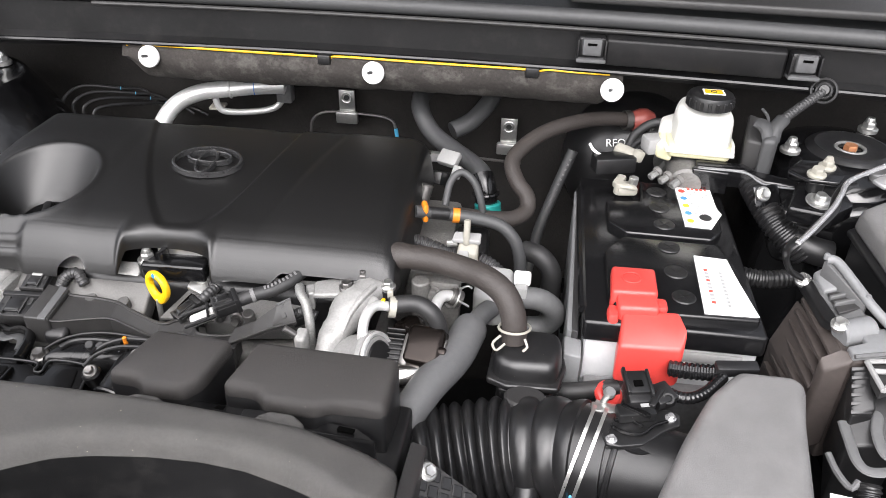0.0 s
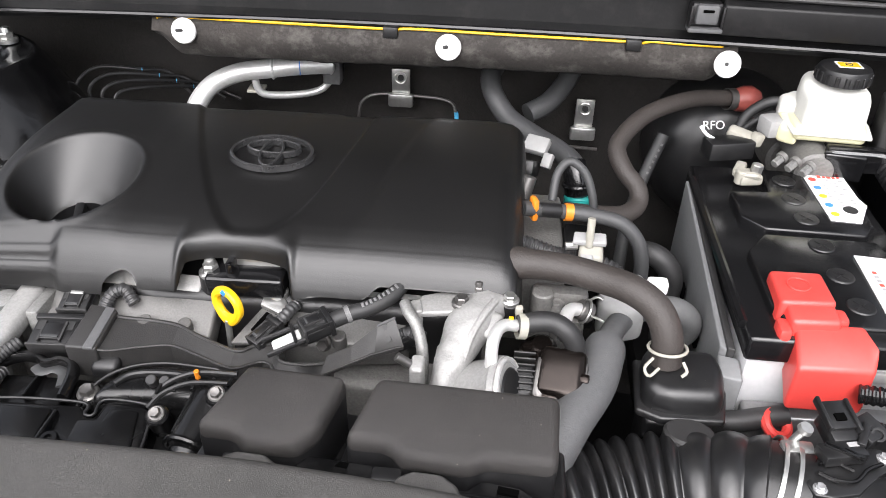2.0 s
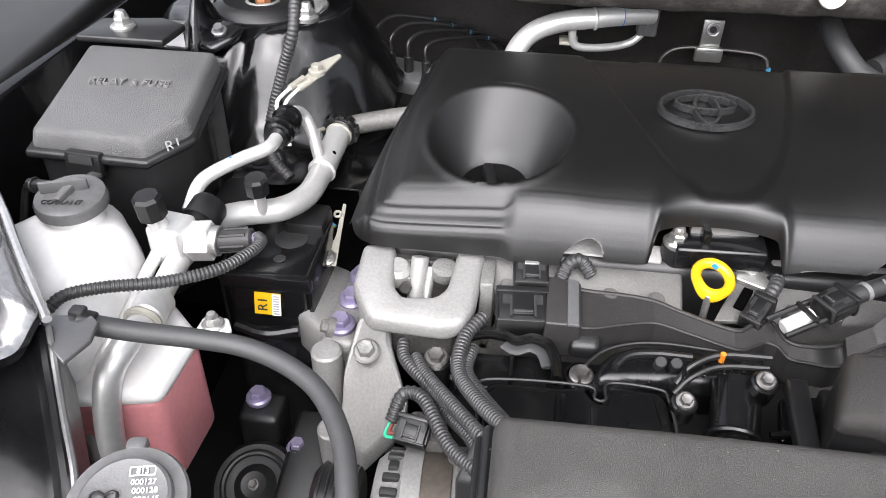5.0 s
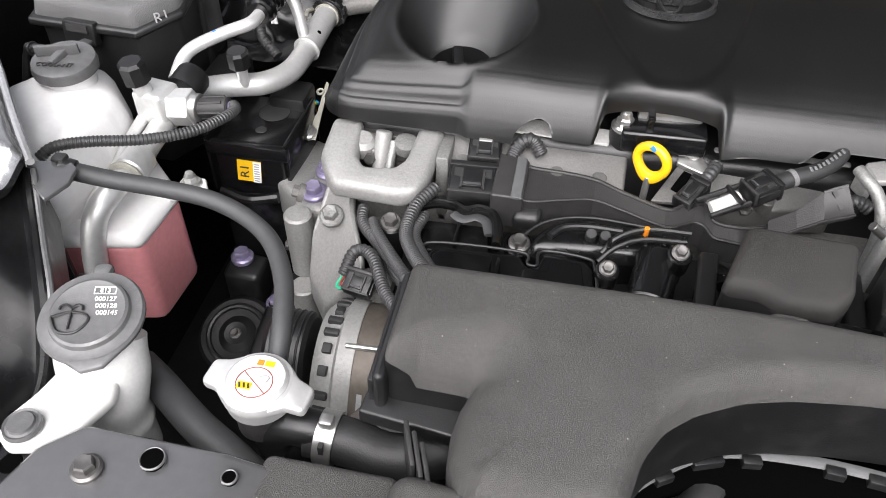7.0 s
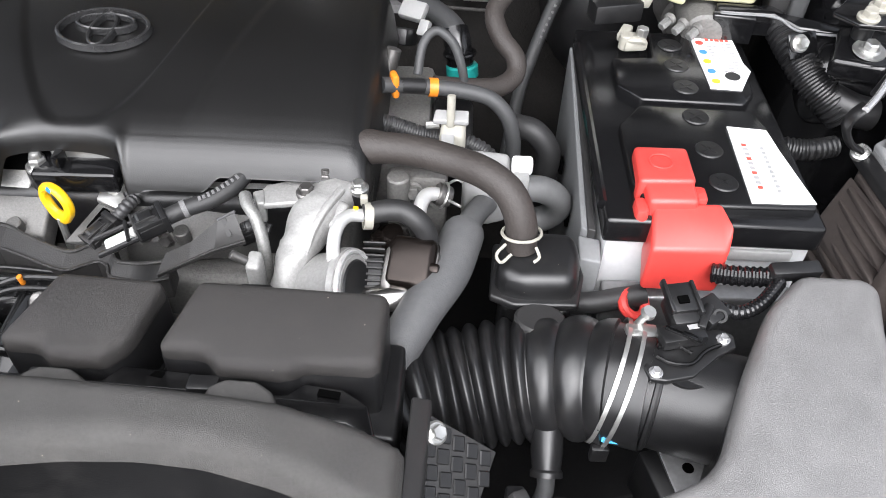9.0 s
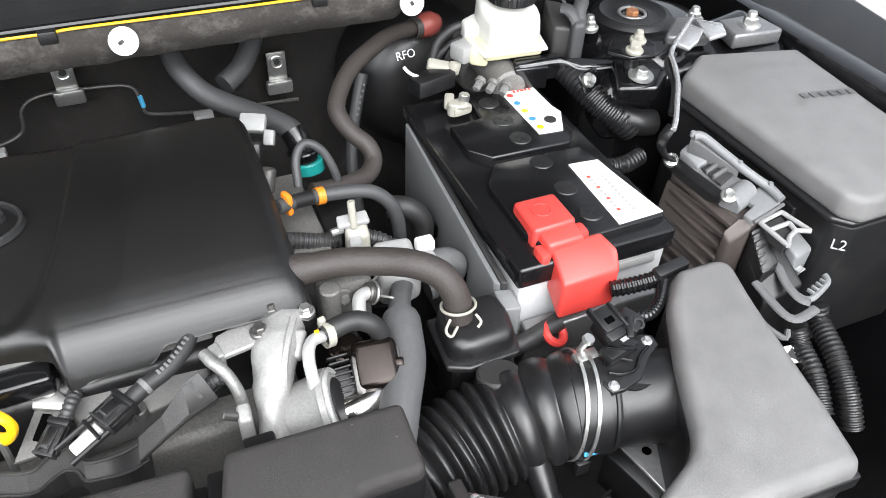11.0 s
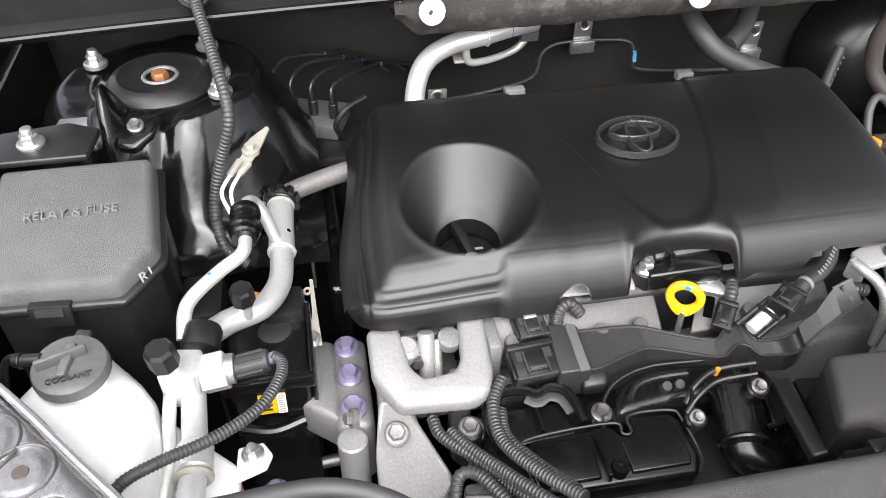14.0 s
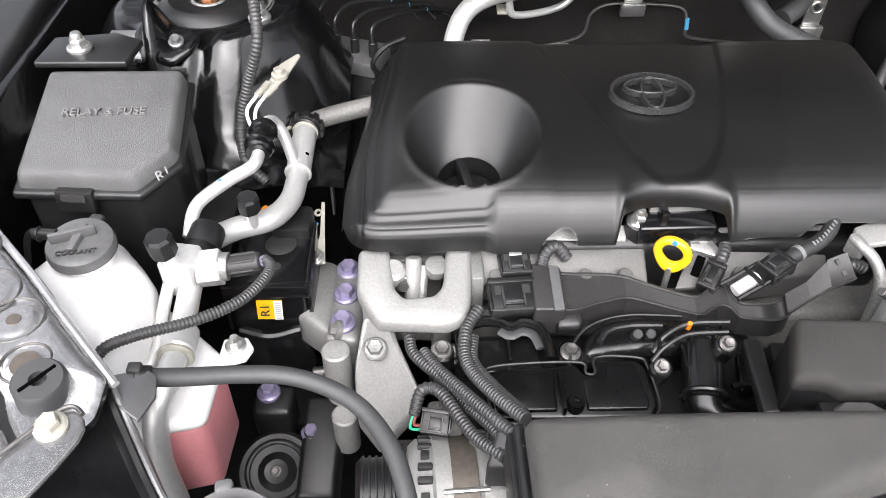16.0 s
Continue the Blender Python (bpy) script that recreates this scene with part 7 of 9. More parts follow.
for i, (mt, dy) in enumerate(((M_YELLOW, 0.0), (M_GREEN, 0.004), (M_BLUE, 0.008), (M_ORANGE, -0.004))):
    solid("coloured_wire", tube([(-0.752, 0.722 + dy, 0.955 - 0.002 * i), (-0.738, 0.730 + dy, 0.960 - 0.002 * i), (-0.722, 0.726 + dy, 0.955 - 0.002 * i)], 0.0016, 0.003, 6), mt, "thin coloured wire under the aluminium pipe", "wire")

hb_ = thing("pipe_stay", "dark grey bent steel pipe stay below the aluminium pipe", "stay", (-0.73, 0.82, 0.9))
part("arm", slab([(-0.750, 0.813, 0.947), (-0.716, 0.811, 0.947), (-0.713, 0.822, 0.948), (-0.716, 0.829, 0.949), (-0.750, 0.831, 0.949)], 0.003, 0.001), M_HOSESLATE, hb_)
part("leg", slab([(-0.7165, 0.812, 0.946), (-0.7135, 0.812, 0.946), (-0.7135, 0.828, 0.947), (-0.7165, 0.828, 0.947)], 0.05, 0.0008), M_HOSESLATE, hb_)

# ---- brake lines and unit behind the engine ----
abs_ = thing("abs_unit", "grey block of brake pipes by the bulkhead", "brake unit", (-0.70, 1.03, 0.9))
part("block", obox(Matrix.Translation((-0.705, 1.03, 0.985)) @ pose(0, 0, 0, 0, 0, -20), 0.10, 0.06, 0.02, 0.003), M_ECOAT, abs_)
part("housing", box(-0.70, -0.62, 0.95, 1.03, 0.86, 0.975, 0.006), M_BLACK, abs_)
for i in range(4):
    x0, y0 = -0.742 + 0.024 * i, 1.045 - 0.012 * i
    part("union", rod((x0, y0, 0.99), (x0, y0, 1.015), 0.006, 10), M_BLACK, abs_)
    part("brake_pipe", tube([(x0, y0, 1.01), (x0, y0 + 0.005, 1.032), (x0 + 0.02, y0 + 0.03, 1.045 - 0.004 * i), (x0 + 0.07, 1.10, 1.035 - 0.007 * i), (x0 + 0.10, 1.12, 1.025 - 0.008 * i), (x0 + 0.13, 1.12, 0.99)], 0.0024, 0.004, 8), M_BLACK, abs_)
    part("blue_band", ring((x0 + 0.07, 1.10, 1.035 - 0.007 * i), (1, 0.4, -0.1), 0.0022, 0.0006, 10), M_LTBLUE, abs_)
part("feed_pipe", tube([(-0.66, 0.99, 0.975), (-0.67, 0.98, 1.0), (-0.655, 0.985, 1.02), (-0.63, 1.0, 1.025)], 0.0035, 0.004, 10), M_BLACK, abs_)


# ---- bulkhead pipes ----
fp = thing("heater_pipe", "bright aluminium pipe with a welded side loop", "pipe", (-0.47, 1.06, 0.95))
part("pipe", tube([(-0.573, 0.99, 0.985), (-0.565, 1.02, 1.020), (-0.548, 1.043, 1.042), (-0.515, 1.055, 1.056), (-0.47, 1.06, 1.063), (-0.43, 1.075, 1.064), (-0.395, 1.09, 1.062)], 0.0125, 0.004, 20), M_ALU, fp)
part("collar", ring((-0.468, 1.060, 1.063), (1, 0.2, 0.05), 0.0125, 0.002), M_ALU, fp)
part("side_loop", tube([(-0.494, 1.058, 1.055), (-0.492, 1.060, 1.035), (-0.484, 1.064, 1.024), (-0.455, 1.08, 1.018), (-0.425, 1.095, 1.018), (-0.408, 1.10, 1.026), (-0.398, 1.10, 1.045), (-0.396, 1.095, 1.060)], 0.005, 0.004, 12), M_ALU, fp)
part("flange", box(-0.41, -0.385, 1.095, 1.115, 1.03, 1.075, 0.003), M_ECOAT, fp)
part("stay", slab([(-0.508, 1.06, 1.03), (-0.485, 1.06, 1.03), (-0.485, 1.08, 1.032), (-0.508, 1.08, 1.032)], 0.004, 0.001), M_CREAM, fp)
part("blue_dot", ring((-0.435, 1.073, 1.064), (1, 0.3, 0), 0.0126, 0.0006), M_BLUE, fp, "blue paint mark")
bp = thing("brake_pipe_run", "thin dark brake pipe clipped along the bulkhead", "pipe", (-0.35, 1.13, 0.94))
part("pipe", tube([(-0.60, 1.10, 0.945), (-0.50, 1.11, 0.945), (-0.42, 1.12, 0.950), (-0.375, 1.13, 0.960), (-0.365, 1.135, 0.99), (-0.34, 1.138, 1.003), (-0.28, 1.138, 1.003), (-0.235, 1.135, 0.998), (-0.225, 1.13, 0.975), (-0.215, 1.13, 0.955), (-0.12, 1.12, 0.95), (-0.02, 1.12, 0.945)], 0.0024, 0.004, 8), M_STEEL, bp)
part("blue_tip", rod((-0.226, 1.130, 0.985), (-0.224, 1.130, 0.968), 0.0032, 8), M_LTBLUE, bp, "blue tape band")


def pipe_clip(x, y, z, tall, label):
    c = thing("pipe_clip", label, "clip", (x, y, z - tall / 2), "bulkhead pipe clips")
    part("plate", box(x - 0.013, x + 0.013, y - 0.004, y, z - tall / 2, z + tall / 2, 0.001), M_ZINC, c)
    part("saddle", box(x - 0.018, x + 0.018, y - 0.012, y - 0.002, z - tall / 2, z - tall / 2 + 0.02, 0.003), M_ZINC, c)
    part("hole", rod((x, y - 0.006, z + tall * 0.28), (x, y - 0.003, z + tall * 0.28), 0.0045, 12), M_INK, c)
    part("rivet", ring((x, y - 0.005, z + tall * 0.28), (0, -1, 0.1), 0.008, 0.0018), M_ZINC, c)


pipe_clip(-0.307, 1.140, 1.015, 0.055, "bright zinc pipe clip on the bulkhead")
pipe_clip(-0.043, 1.135, 0.985, 0.06, "bright zinc pipe clip on the bulkhead by the hoses")
pipe_clip(-0.525, 1.09, 0.955, 0.04, "bright zinc pipe clip below the aluminium pipe")
solid("pipe_retainer", box(-0.425, -0.395, 1.10, 1.115, 0.94, 0.955, 0.002), M_LTGREY, "small white retainer on the brake pipe", "clip")
solid("pipe_retainer", box(-0.165, -0.14, 1.10, 1.115, 0.945, 0.958, 0.002), M_LTGREY, "small white retainer on the brake pipe", "clip")

# ---- heater and breather hoses ----
hose("heater_hose", [(-0.172, 1.13, 1.06), (-0.178, 1.09, 1.058), (-0.172, 1.06, 1.045), (-0.150, 1.035, 1.024), (-0.115, 1.005, 1.014), (-0.088, 0.975, 1.012), (-0.070, 0.952, 1.008), (-0.064, 0.940, 1.0)], 0.0135, M_RUBGREY, "thick dark grey heater hose from the bulkhead", 0.004, 18)
hose("heater_hose", [(-0.062, 1.14, 1.07), (-0.075, 1.11, 1.050), (-0.098, 1.08, 1.030), (-0.125, 1.06, 1.02)], 0.0135, M_RUBGREY, "second dark grey heater hose at the bulkhead", 0.004, 18)
joint = thing("hose_joint", "glossy black hose joint with a teal locking ring", "pipe joint", (-0.055, 0.905, 0.92))
part("elbow", tube([(-0.068, 0.948, 1.008), (-0.064, 0.938, 0.998), (-0.061, 0.932, 0.985), (-0.059, 0.930, 0.965)], 0.0155, 0.003, 20), M_GLOSS, joint)
part("ring", ring((-0.061, 0.932, 0.988), (0.1, -0.2, -1), 0.0165, 0.003), M_GLOSS, joint)
part("teal_ring", lathe([(0.0, 0), (0.017, 0), (0.0185, -0.002), (0.0185, -0.014), (0, -0.014)], (-0.058, 0.929, 0.976), (-0.1, 0.2, 1), 24), M_TEAL, joint, "teal plastic locking ring")
ha = thing("vacuum_hose", "long brown-black rubber hose curving to the booster", "hose", (0.02, 0.93, 0.98))
part("hose", tube([(0.128, 1.055, 1.060), (0.085, 1.025, 1.070), (0.045, 0.985, 1.077), (0.008, 0.950, 1.075), (-0.018, 0.915, 1.066), (-0.027, 0.892, 1.056), (-0.018, 0.870, 1.042), (-0.004, 0.855, 1.030), (-0.004, 0.840, 1.018), (-0.022, 0.820, 1.016), (-0.055, 0.803, 1.024), (-0.085, 0.795, 1.03)], 0.0102, 0.004, 18), M_HOSEBR, ha)
part("end_valve", lathe([(0, 0.02), (0.009, 0.02), (0.016, 0.010), (0.017, 0), (0.014, -0.012), (0, -0.014)], (0.148, 1.060, 1.058), (1, 0.2, 0.1), 24), M_DKRED, ha, "dull red check valve")
part("end_clip", band(V(0.128, 1.052, 1.060), (1, 0.4, -0.1), 0.0125, 0.010), M_STEEL, ha)
hc = thing("breather_hose", "grey rubber breather hose with orange marks", "hose", (-0.06, 0.77, 1.0))
part("hose", tube([(-0.130, 0.752, 1.056), (-0.108, 0.762, 1.050), (-0.084, 0.769, 1.045), (-0.055, 0.768, 1.043), (-0.030, 0.765, 1.038), (-0.013, 0.760, 1.022), (-0.006, 0.757, 1.0), (-0.004, 0.755, 0.975)], 0.0074, 0.003, 16), M_RUBGREY, hc)
part("orange_clip", obox(Matrix.Translation((-0.119, 0.757, 1.054)) @ pose(0, 0, 0, 0, 0, 20), 0.007, 0.014, 0.024, 0.003), M_ORANGE, hc, "orange plastic clip")
part("orange_band", band(V(-0.084, 0.769, 1.045), (1, 0.15, -0.1), 0.0077, 0.008), M_ORANGE, hc, "orange paint band")
part("black_nozzle", rod((-0.116, 0.759, 1.052), (-0.092, 0.767, 1.047), 0.0075, 14), M_BLACK, hc)
hose("drain_tube", [(0.058, 1.065, 1.000), (0.045, 1.052, 0.965), (0.032, 1.035, 0.93), (0.018, 1.00, 0.90), (0.008, 0.95, 0.875), (0.0, 0.90, 0.86)], 0.0082, M_RUBGREY, "thin grey rubber tube with faded print", 0.004, 14)
for i in range(9):
    f = i / 8
    solid("print_bar", obox(Matrix.Translation((0.0545 - 0.022 * f, 1.0485 - 0.016 * f, 0.992 - 0.060 * f)) @ pose(0, 0, 0, 66, 18, 0), 0.003, 0.003, 0.0008, 0), M_FADED, "faded white print mark on a grey tube", "print")
hose("small_loop_hose", [(-0.100, 0.790, 1.045), (-0.096, 0.806, 1.068), (-0.084, 0.815, 1.078), (-0.068, 0.812, 1.068), (-0.058, 0.805, 1.045), (-0.054, 0.80, 1.02)], 0.0045, M_RUBGREY, "small grey hose loop behind the cover", 0.003, 12)
hose("ribbed_lead", [(-0.140, 0.735, 1.030), (-0.118, 0.738, 1.022), (-0.095, 0.735, 1.016), (-0.075, 0.735, 1.014)], ribbed(0.008, 0.005), M_CONDUIT, "ribbed black conduit beside the cover", 0.00125, 12, "cable")
hose("ribbed_lead", [(-0.052, 0.735, 1.010), (-0.035, 0.728, 1.005), (-0.018, 0.715, 0.995)], ribbed(0.008, 0.005), M_CONDUIT, "ribbed black conduit behind the grey bracket", 0.00125, 12, "cable")
plug = thing("coil_plug", "white and black sensor plug behind the cover", "connector", (-0.115, 0.90, 0.99))
part("body", obox(Matrix.Translation((-0.124, 0.910, 1.018)) @ pose(0, 0, 0, 62, 0, -12), 0.022, 0.018, 0.050, 0.003), M_BLACK, plug)
part("white_cap", obox(Matrix.Translation((-0.114, 0.938, 1.034)) @ pose(0, 0, 0, 35, 0, -25), 0.030, 0.022, 0.012, 0.003), M_LTGREY, plug, "pale grey plug cap")
part("cap_side", obox(Matrix.Translation((-0.101, 0.918, 1.024)) @ pose(0, 0, 0, 50, 0, -25), 0.012, 0.018, 0.010, 0.002), M_LTGREY, plug)
part("shell", rod((-0.130, 0.800, 1.040), (-0.124, 0.808, 1.062), 0.008, 16), M_STEEL, plug)
solid("cam_housing_end", box(-0.15, -0.085, 0.70, 0.86, 0.93, 1.015, 0.008), M_CASTD, "dark cast end of the cylinder head", "engine part")
solid("sensor_bracket_block", box(-0.085, -0.045, 0.74, 0.80, 0.92, 1.015, 0.006), M_BLACK, "black valve block beside the cylinder head", "valve")
cv = thing("cream_valve", "cream plastic and metal switching valve", "valve", (-0.066, 0.70, 0.97))
part("body", slab([(-0.076, 0.706, 1.034), (-0.052, 0.706, 1.034), (-0.052, 0.724, 1.046), (-0.074, 0.724, 1.046)], 0.040, 0.004, 3), M_CREAM, cv)
part("face", slab([(-0.074, 0.703, 1.030), (-0.062, 0.703, 1.030), (-0.062, 0.707, 1.038), (-0.074, 0.707, 1.038)], 0.034, 0.001), M_LTGREY, cv)
part("post", rod((-0.066, 0.716, 1.040), (-0.066, 0.722, 1.068), 0.0038, 12), M_CREAM, cv)
part("wing", slab([(-0.082, 0.715, 1.046), (-0.050, 0.715, 1.046), (-0.050, 0.727, 1.050), (-0.080, 0.727, 1.050)], 0.005, 0.0015), M_LTGREY, cv)
part("screw", rod((-0.088, 0.718, 1.038), (-0.076, 0.719, 1.039), 0.004, 10), M_ZINC, cv)

# lower brown hose into the black canister
hb = thing("bypass_hose", "thick brown-black rubber hose with a white wire clip", "hose", (-0.06, 0.63, 0.98))
part("hose", tube([(-0.165, 0.675, 1.045), (-0.13, 0.667, 1.050), (-0.095, 0.660, 1.053), (-0.06, 0.648, 1.053), (-0.035, 0.633, 1.054), (-0.016, 0.620, 1.046), (-0.006, 0.609, 1.028), (-0.003, 0.604, 1.002)], lambda s, L: 0.0130 + 0.0018 * math.exp(-((s - 0.035) / 0.008) ** 2), 0.004, 20), M_HOSEBR, hb)
cw = part("wire_clip", ring((-0.004, 0.606, 1.017), (0.05, -0.25, -1), 0.0158, 0.0014), M_CREAM, hb, "pale wire spring clip")
part("wire_ear", tube([(-0.017, 0.594, 1.015), (-0.024, 0.587, 1.010), (-0.020, 0.583, 1.005), (-0.012, 0.588, 1.010)], 0.0014, 0.002, 8), M_CREAM, cw)
part("wire_ear", tube([(0.007, 0.592, 1.015), (0.010, 0.586, 1.010), (0.006, 0.584, 1.006)], 0.0014, 0.002, 8), M_CREAM, cw)
can = thing("breather_canister", "black moulded plastic breather canister", "canister", (0.012, 0.60, 0.83))
part("dome", slab([(-0.022, 0.578, 1.000), (-0.006, 0.570, 1.000), (0.040, 0.572, 1.000), (0.046, 0.600, 1.002), (0.042, 0.626, 1.004), (-0.018, 0.626, 1.004)], 0.03, 0.010, 4, taper=0.003), M_SATIN, can)
part("rim", slab([(-0.028, 0.572, 0.978), (-0.008, 0.563, 0.978), (0.044, 0.565, 0.978), (0.052, 0.600, 0.978), (0.047, 0.634, 0.978), (-0.024, 0.634, 0.978)], 0.008, 0.003), M_SATIN, can)
part("body", slab([(-0.018, 0.578, 0.96), (0.040, 0.572, 0.96), (0.044, 0.622, 0.96), (-0.016, 0.622, 0.96)], 0.12, 0.006), M_BLACK, can)

# grey moulded bracket, slate hose and sleeve
gb = thing("hose_bracket", "pale grey plastic hose bracket with a clip", "bracket", (-0.03, 0.69, 0.95))
part("body", slab([(-0.054, 0.682, 1.000), (-0.030, 0.672, 1.000), (-0.010, 0.676, 1.004), (-0.010, 0.712, 1.018), (-0.050, 0.716, 1.018)], 0.040, 0.006, 4), M_LTGREY, gb)
part("clip", box(-0.008, 0.006, 0.680, 0.692, 0.985, 1.012, 0.002), M_LTGREY, gb)
part("clip_head", box(-0.010, 0.009, 0.690, 0.703, 1.008, 1.022, 0.003), M_WHITE, gb, "white clip head")
hose("slate_hose", [(-0.030, 0.688, 0.990), (-0.005, 0.690, 0.993), (0.020, 0.694, 0.990), (0.036, 0.700, 0.975), (0.038, 0.706, 0.955), (0.026, 0.708, 0.942), (0.008, 0.706, 0.940)], 0.0125, M_HOSESLATE, "slate grey rubber return hose", 0.004, 18)
hose("rear_hose", [(-0.002, 0.80, 0.985), (0.018, 0.79, 0.985), (0.034, 0.785, 0.965), (0.034, 0.785, 0.93)], 0.0125, M_RUBBER, "dark rubber hose behind the slate hose", 0.004, 16)
lower = thing("coolant_hose", "slate grey coolant hose in a thick rubber sleeve", "hose", (-0.06, 0.58, 0.93))
part("hose", tube([(-0.018, 0.712, 0.975), (-0.028, 0.684, 0.984), (-0.041, 0.658, 0.988), (-0.052, 0.625, 0.990)], 0.0108, 0.004, 18), M_HOSESLATE, lower)
part("sleeve", tube([(-0.0495, 0.634, 0.990), (-0.053, 0.620, 0.990), (-0.062, 0.588, 0.986), (-0.081, 0.550, 0.982), (-0.096, 0.521, 0.972), (-0.112, 0.499, 0.960)], lambda s_, L: 0.0186 - 0.0015 * math.exp(-s_ / 0.003) - 0.0012 * sstep(0.05, 0.12, s_), 0.004, 22), M_SLEEVE, lower, "thick dark grey sleeve")
part("lower_pipe", tube([(-0.108, 0.503, 0.962), (-0.114, 0.485, 0.95), (-0.118, 0.465, 0.93), (-0.115, 0.44, 0.90)], 0.014, 0.004, 16), M_CASTD, lower)

# ---- water outlet and throttle: bright castings ----
wo = thing("water_outlet", "bright rough cast aluminium outlet housing", "engine part", (-0.17, 0.60, 0.9))
bm = tube([(-0.152, 0.642, 1.024), (-0.159, 0.629, 1.026), (-0.168, 0.610, 1.024), (-0.176, 0.592, 1.018), (-0.183, 0.572, 1.008), (-0.187, 0.553, 0.994), (-0.188, 0.538, 0.974), (-0.187, 0.530, 0.94)], lambda s_, L: 0.0195 - 0.0055 * sstep(0.2, 0.62, s_ / L), 0.0028, 24, flat=0.8)
for v in bm.verts:
    v.co += 0.0024 * noise.noise_vector(v.co * 50) + 0.0010 * noise.noise_vector(v.co * 150)
part("arm", bm, M_CAST, wo, sharp=50)
part("arm_rib", tube([(-0.150, 0.622, 1.040), (-0.160, 0.603, 1.036), (-0.168, 0.586, 1.028), (-0.173, 0.570, 1.016)], 0.0035, 0.003, 10), M_CAST, wo)
part("arm_step", obox(Matrix.Translation((-0.152, 0.606, 1.024)) @ pose(0, 0, 0, 25, 10, -25), 0.012, 0.026, 0.016, 0.004, 3), M_CAST, wo)
part("top_flange", slab([(-0.219, 0.620, 1.032), (-0.214, 0.608, 1.032), (-0.186, 0.612, 1.033), (-0.163, 0.622, 1.034), (-0.148, 0.631, 1.034), (-0.146, 0.644, 1.034), (-0.168, 0.650, 1.035), (-0.214, 0.632, 1.033)], 0.006, 0.002), M_CAST, wo)
part("flange_tab", slab([(-0.223, 0.622, 1.034), (-0.216, 0.607, 1.034), (-0.210, 0.609, 1.034), (-0.214, 0.626, 1.034)], 0.022, 0.002), M_CAST, wo)
part("throttle_neck", lathe([(0, 0.003), (0.027, 0.003), (0.030, 0.0), (0.0335, -0.001), (0.034, -0.006), (0.0315, -0.010), (0.030, -0.030), (0.024, -0.050), (0.0, -0.055)], (-0.134, 0.556, 0.994), (0.9, -0.2, 0.32), 40), M_CAST, wo, "rounded cast neck")
part("neck_rim", ring((-0.133, 0.556, 0.9945), (0.9, -0.2, 0.32), 0.0305, 0.0022), M_ALU, wo, "bright machined edge")
part("neck_bore", lathe([(0, 0.0045), (0.0225, 0.0045), (0.0240, 0.0030)], (-0.134, 0.556, 0.994), (0.9, -0.2, 0.32), 32), M_BLACK, wo, "dark bore of the neck")
part("lower_body", box(-0.205, -0.115, 0.525, 0.575, 0.88, 0.968, 0.008, 3), M_CAST, wo)
part("pillar", slab([(-0.158, 0.552, 1.018), (-0.140, 0.552, 1.018), (-0.139, 0.570, 1.024), (-0.156, 0.571, 1.024)], 0.075, 0.004, 3), M_CAST, wo)
part("pillar_rib", box(-0.152, -0.146, 0.546, 0.554, 0.95, 1.008, 0.002), M_CAST, wo)
bolt(wo, (-0.1786, 0.6217, 1.036), (0, 0, 1), 0.0058, M_STEEL)
bolt(wo, (-0.1650, 0.6380, 1.037), (0, 0, 1), 0.0058, M_STEEL, stud=True)
part("black_spacer", rod((-0.1375, 0.630, 1.008), (-0.1375, 0.630, 1.034), 0.0085, 18), M_BLACK, wo)
bolt(wo, (-0.1375, 0.630, 1.036), (0, 0, 1), 0.0055, M_ZINC)
part("pivot_cap", lathe([(0, 0.006), (0.010, 0.006), (0.012, 0.003), (0.012, -0.012)], (-0.182, 0.655, 1.034), (0, 0, 1), 24), M_BLACK, wo)
part("pivot_disc", lathe([(0, 0.0065), (0.006, 0.0065), (0.006, 0.006)], (-0.182, 0.655, 1.034), (0, 0, 1), 20), M_CASTM, wo)
part("pipe_bend", tube([(-0.226, 0.612, 1.038), (-0.222, 0.602, 1.037), (-0.214, 0.592, 1.032), (-0.208, 0.581, 1.020), (-0.206, 0.574, 1.0), (-0.206, 0.570, 0.97)], 0.0050, 0.003, 14), M_CASTM, wo)
part("white_block", slab([(-0.214, 0.546, 1.024), (-0.203, 0.545, 1.024), (-0.202, 0.560, 1.029), (-0.213, 0.561, 1.029)], 0.06, 0.003), M_CAST, wo)
part("block_pin", rod((-0.2245, 0.5527, 1.0310), (-0.210, 0.5535, 1.020), 0.0038, 12), M_STEEL, wo)
part("union", tube([(-0.1496, 0.5605, 1.012), (-0.1500, 0.5655, 1.026), (-0.1495, 0.576, 1.034), (-0.146, 0.588, 1.037), (-0.140, 0.596, 1.036), (-0.131, 0.600, 1.033)], 0.0052, 0.0025, 16), M_ALU, wo)
part("union_clip", band(V(-0.127, 0.601, 1.032), (1, 0.2, -0.15), 0.0098, 0.007, 0.0012), M_CREAM, wo)
part("clip_ear", obox(Matrix.Translation((-0.130, 0.606, 1.044)) @ pose(0, 0, 0, 15, 0, 10), 0.006, 0.005, 0.010, 0.001), M_CREAM, wo)
part("yellow_mark", obox(Matrix.Translation((-0.136, 0.600, 1.0405)), 0.004, 0.003, 0.002, 0.0005), M_YELLOW, wo, "yellow paint mark")
part("small_hose", tube([(-0.130, 0.601, 1.033), (-0.113, 0.605, 1.035), (-0.100, 0.606, 1.034), (-0.088, 0.603, 1.028), (-0.081, 0.602, 1.016), (-0.079, 0.603, 0.998)], 0.0088, 0.003, 20), M_RUBBER, wo, "short black rubber hose")
tb = thing("throttle_motor", "dark bronze throttle motor with bright clamp", "throttle", (-0.10, 0.57, 0.87))
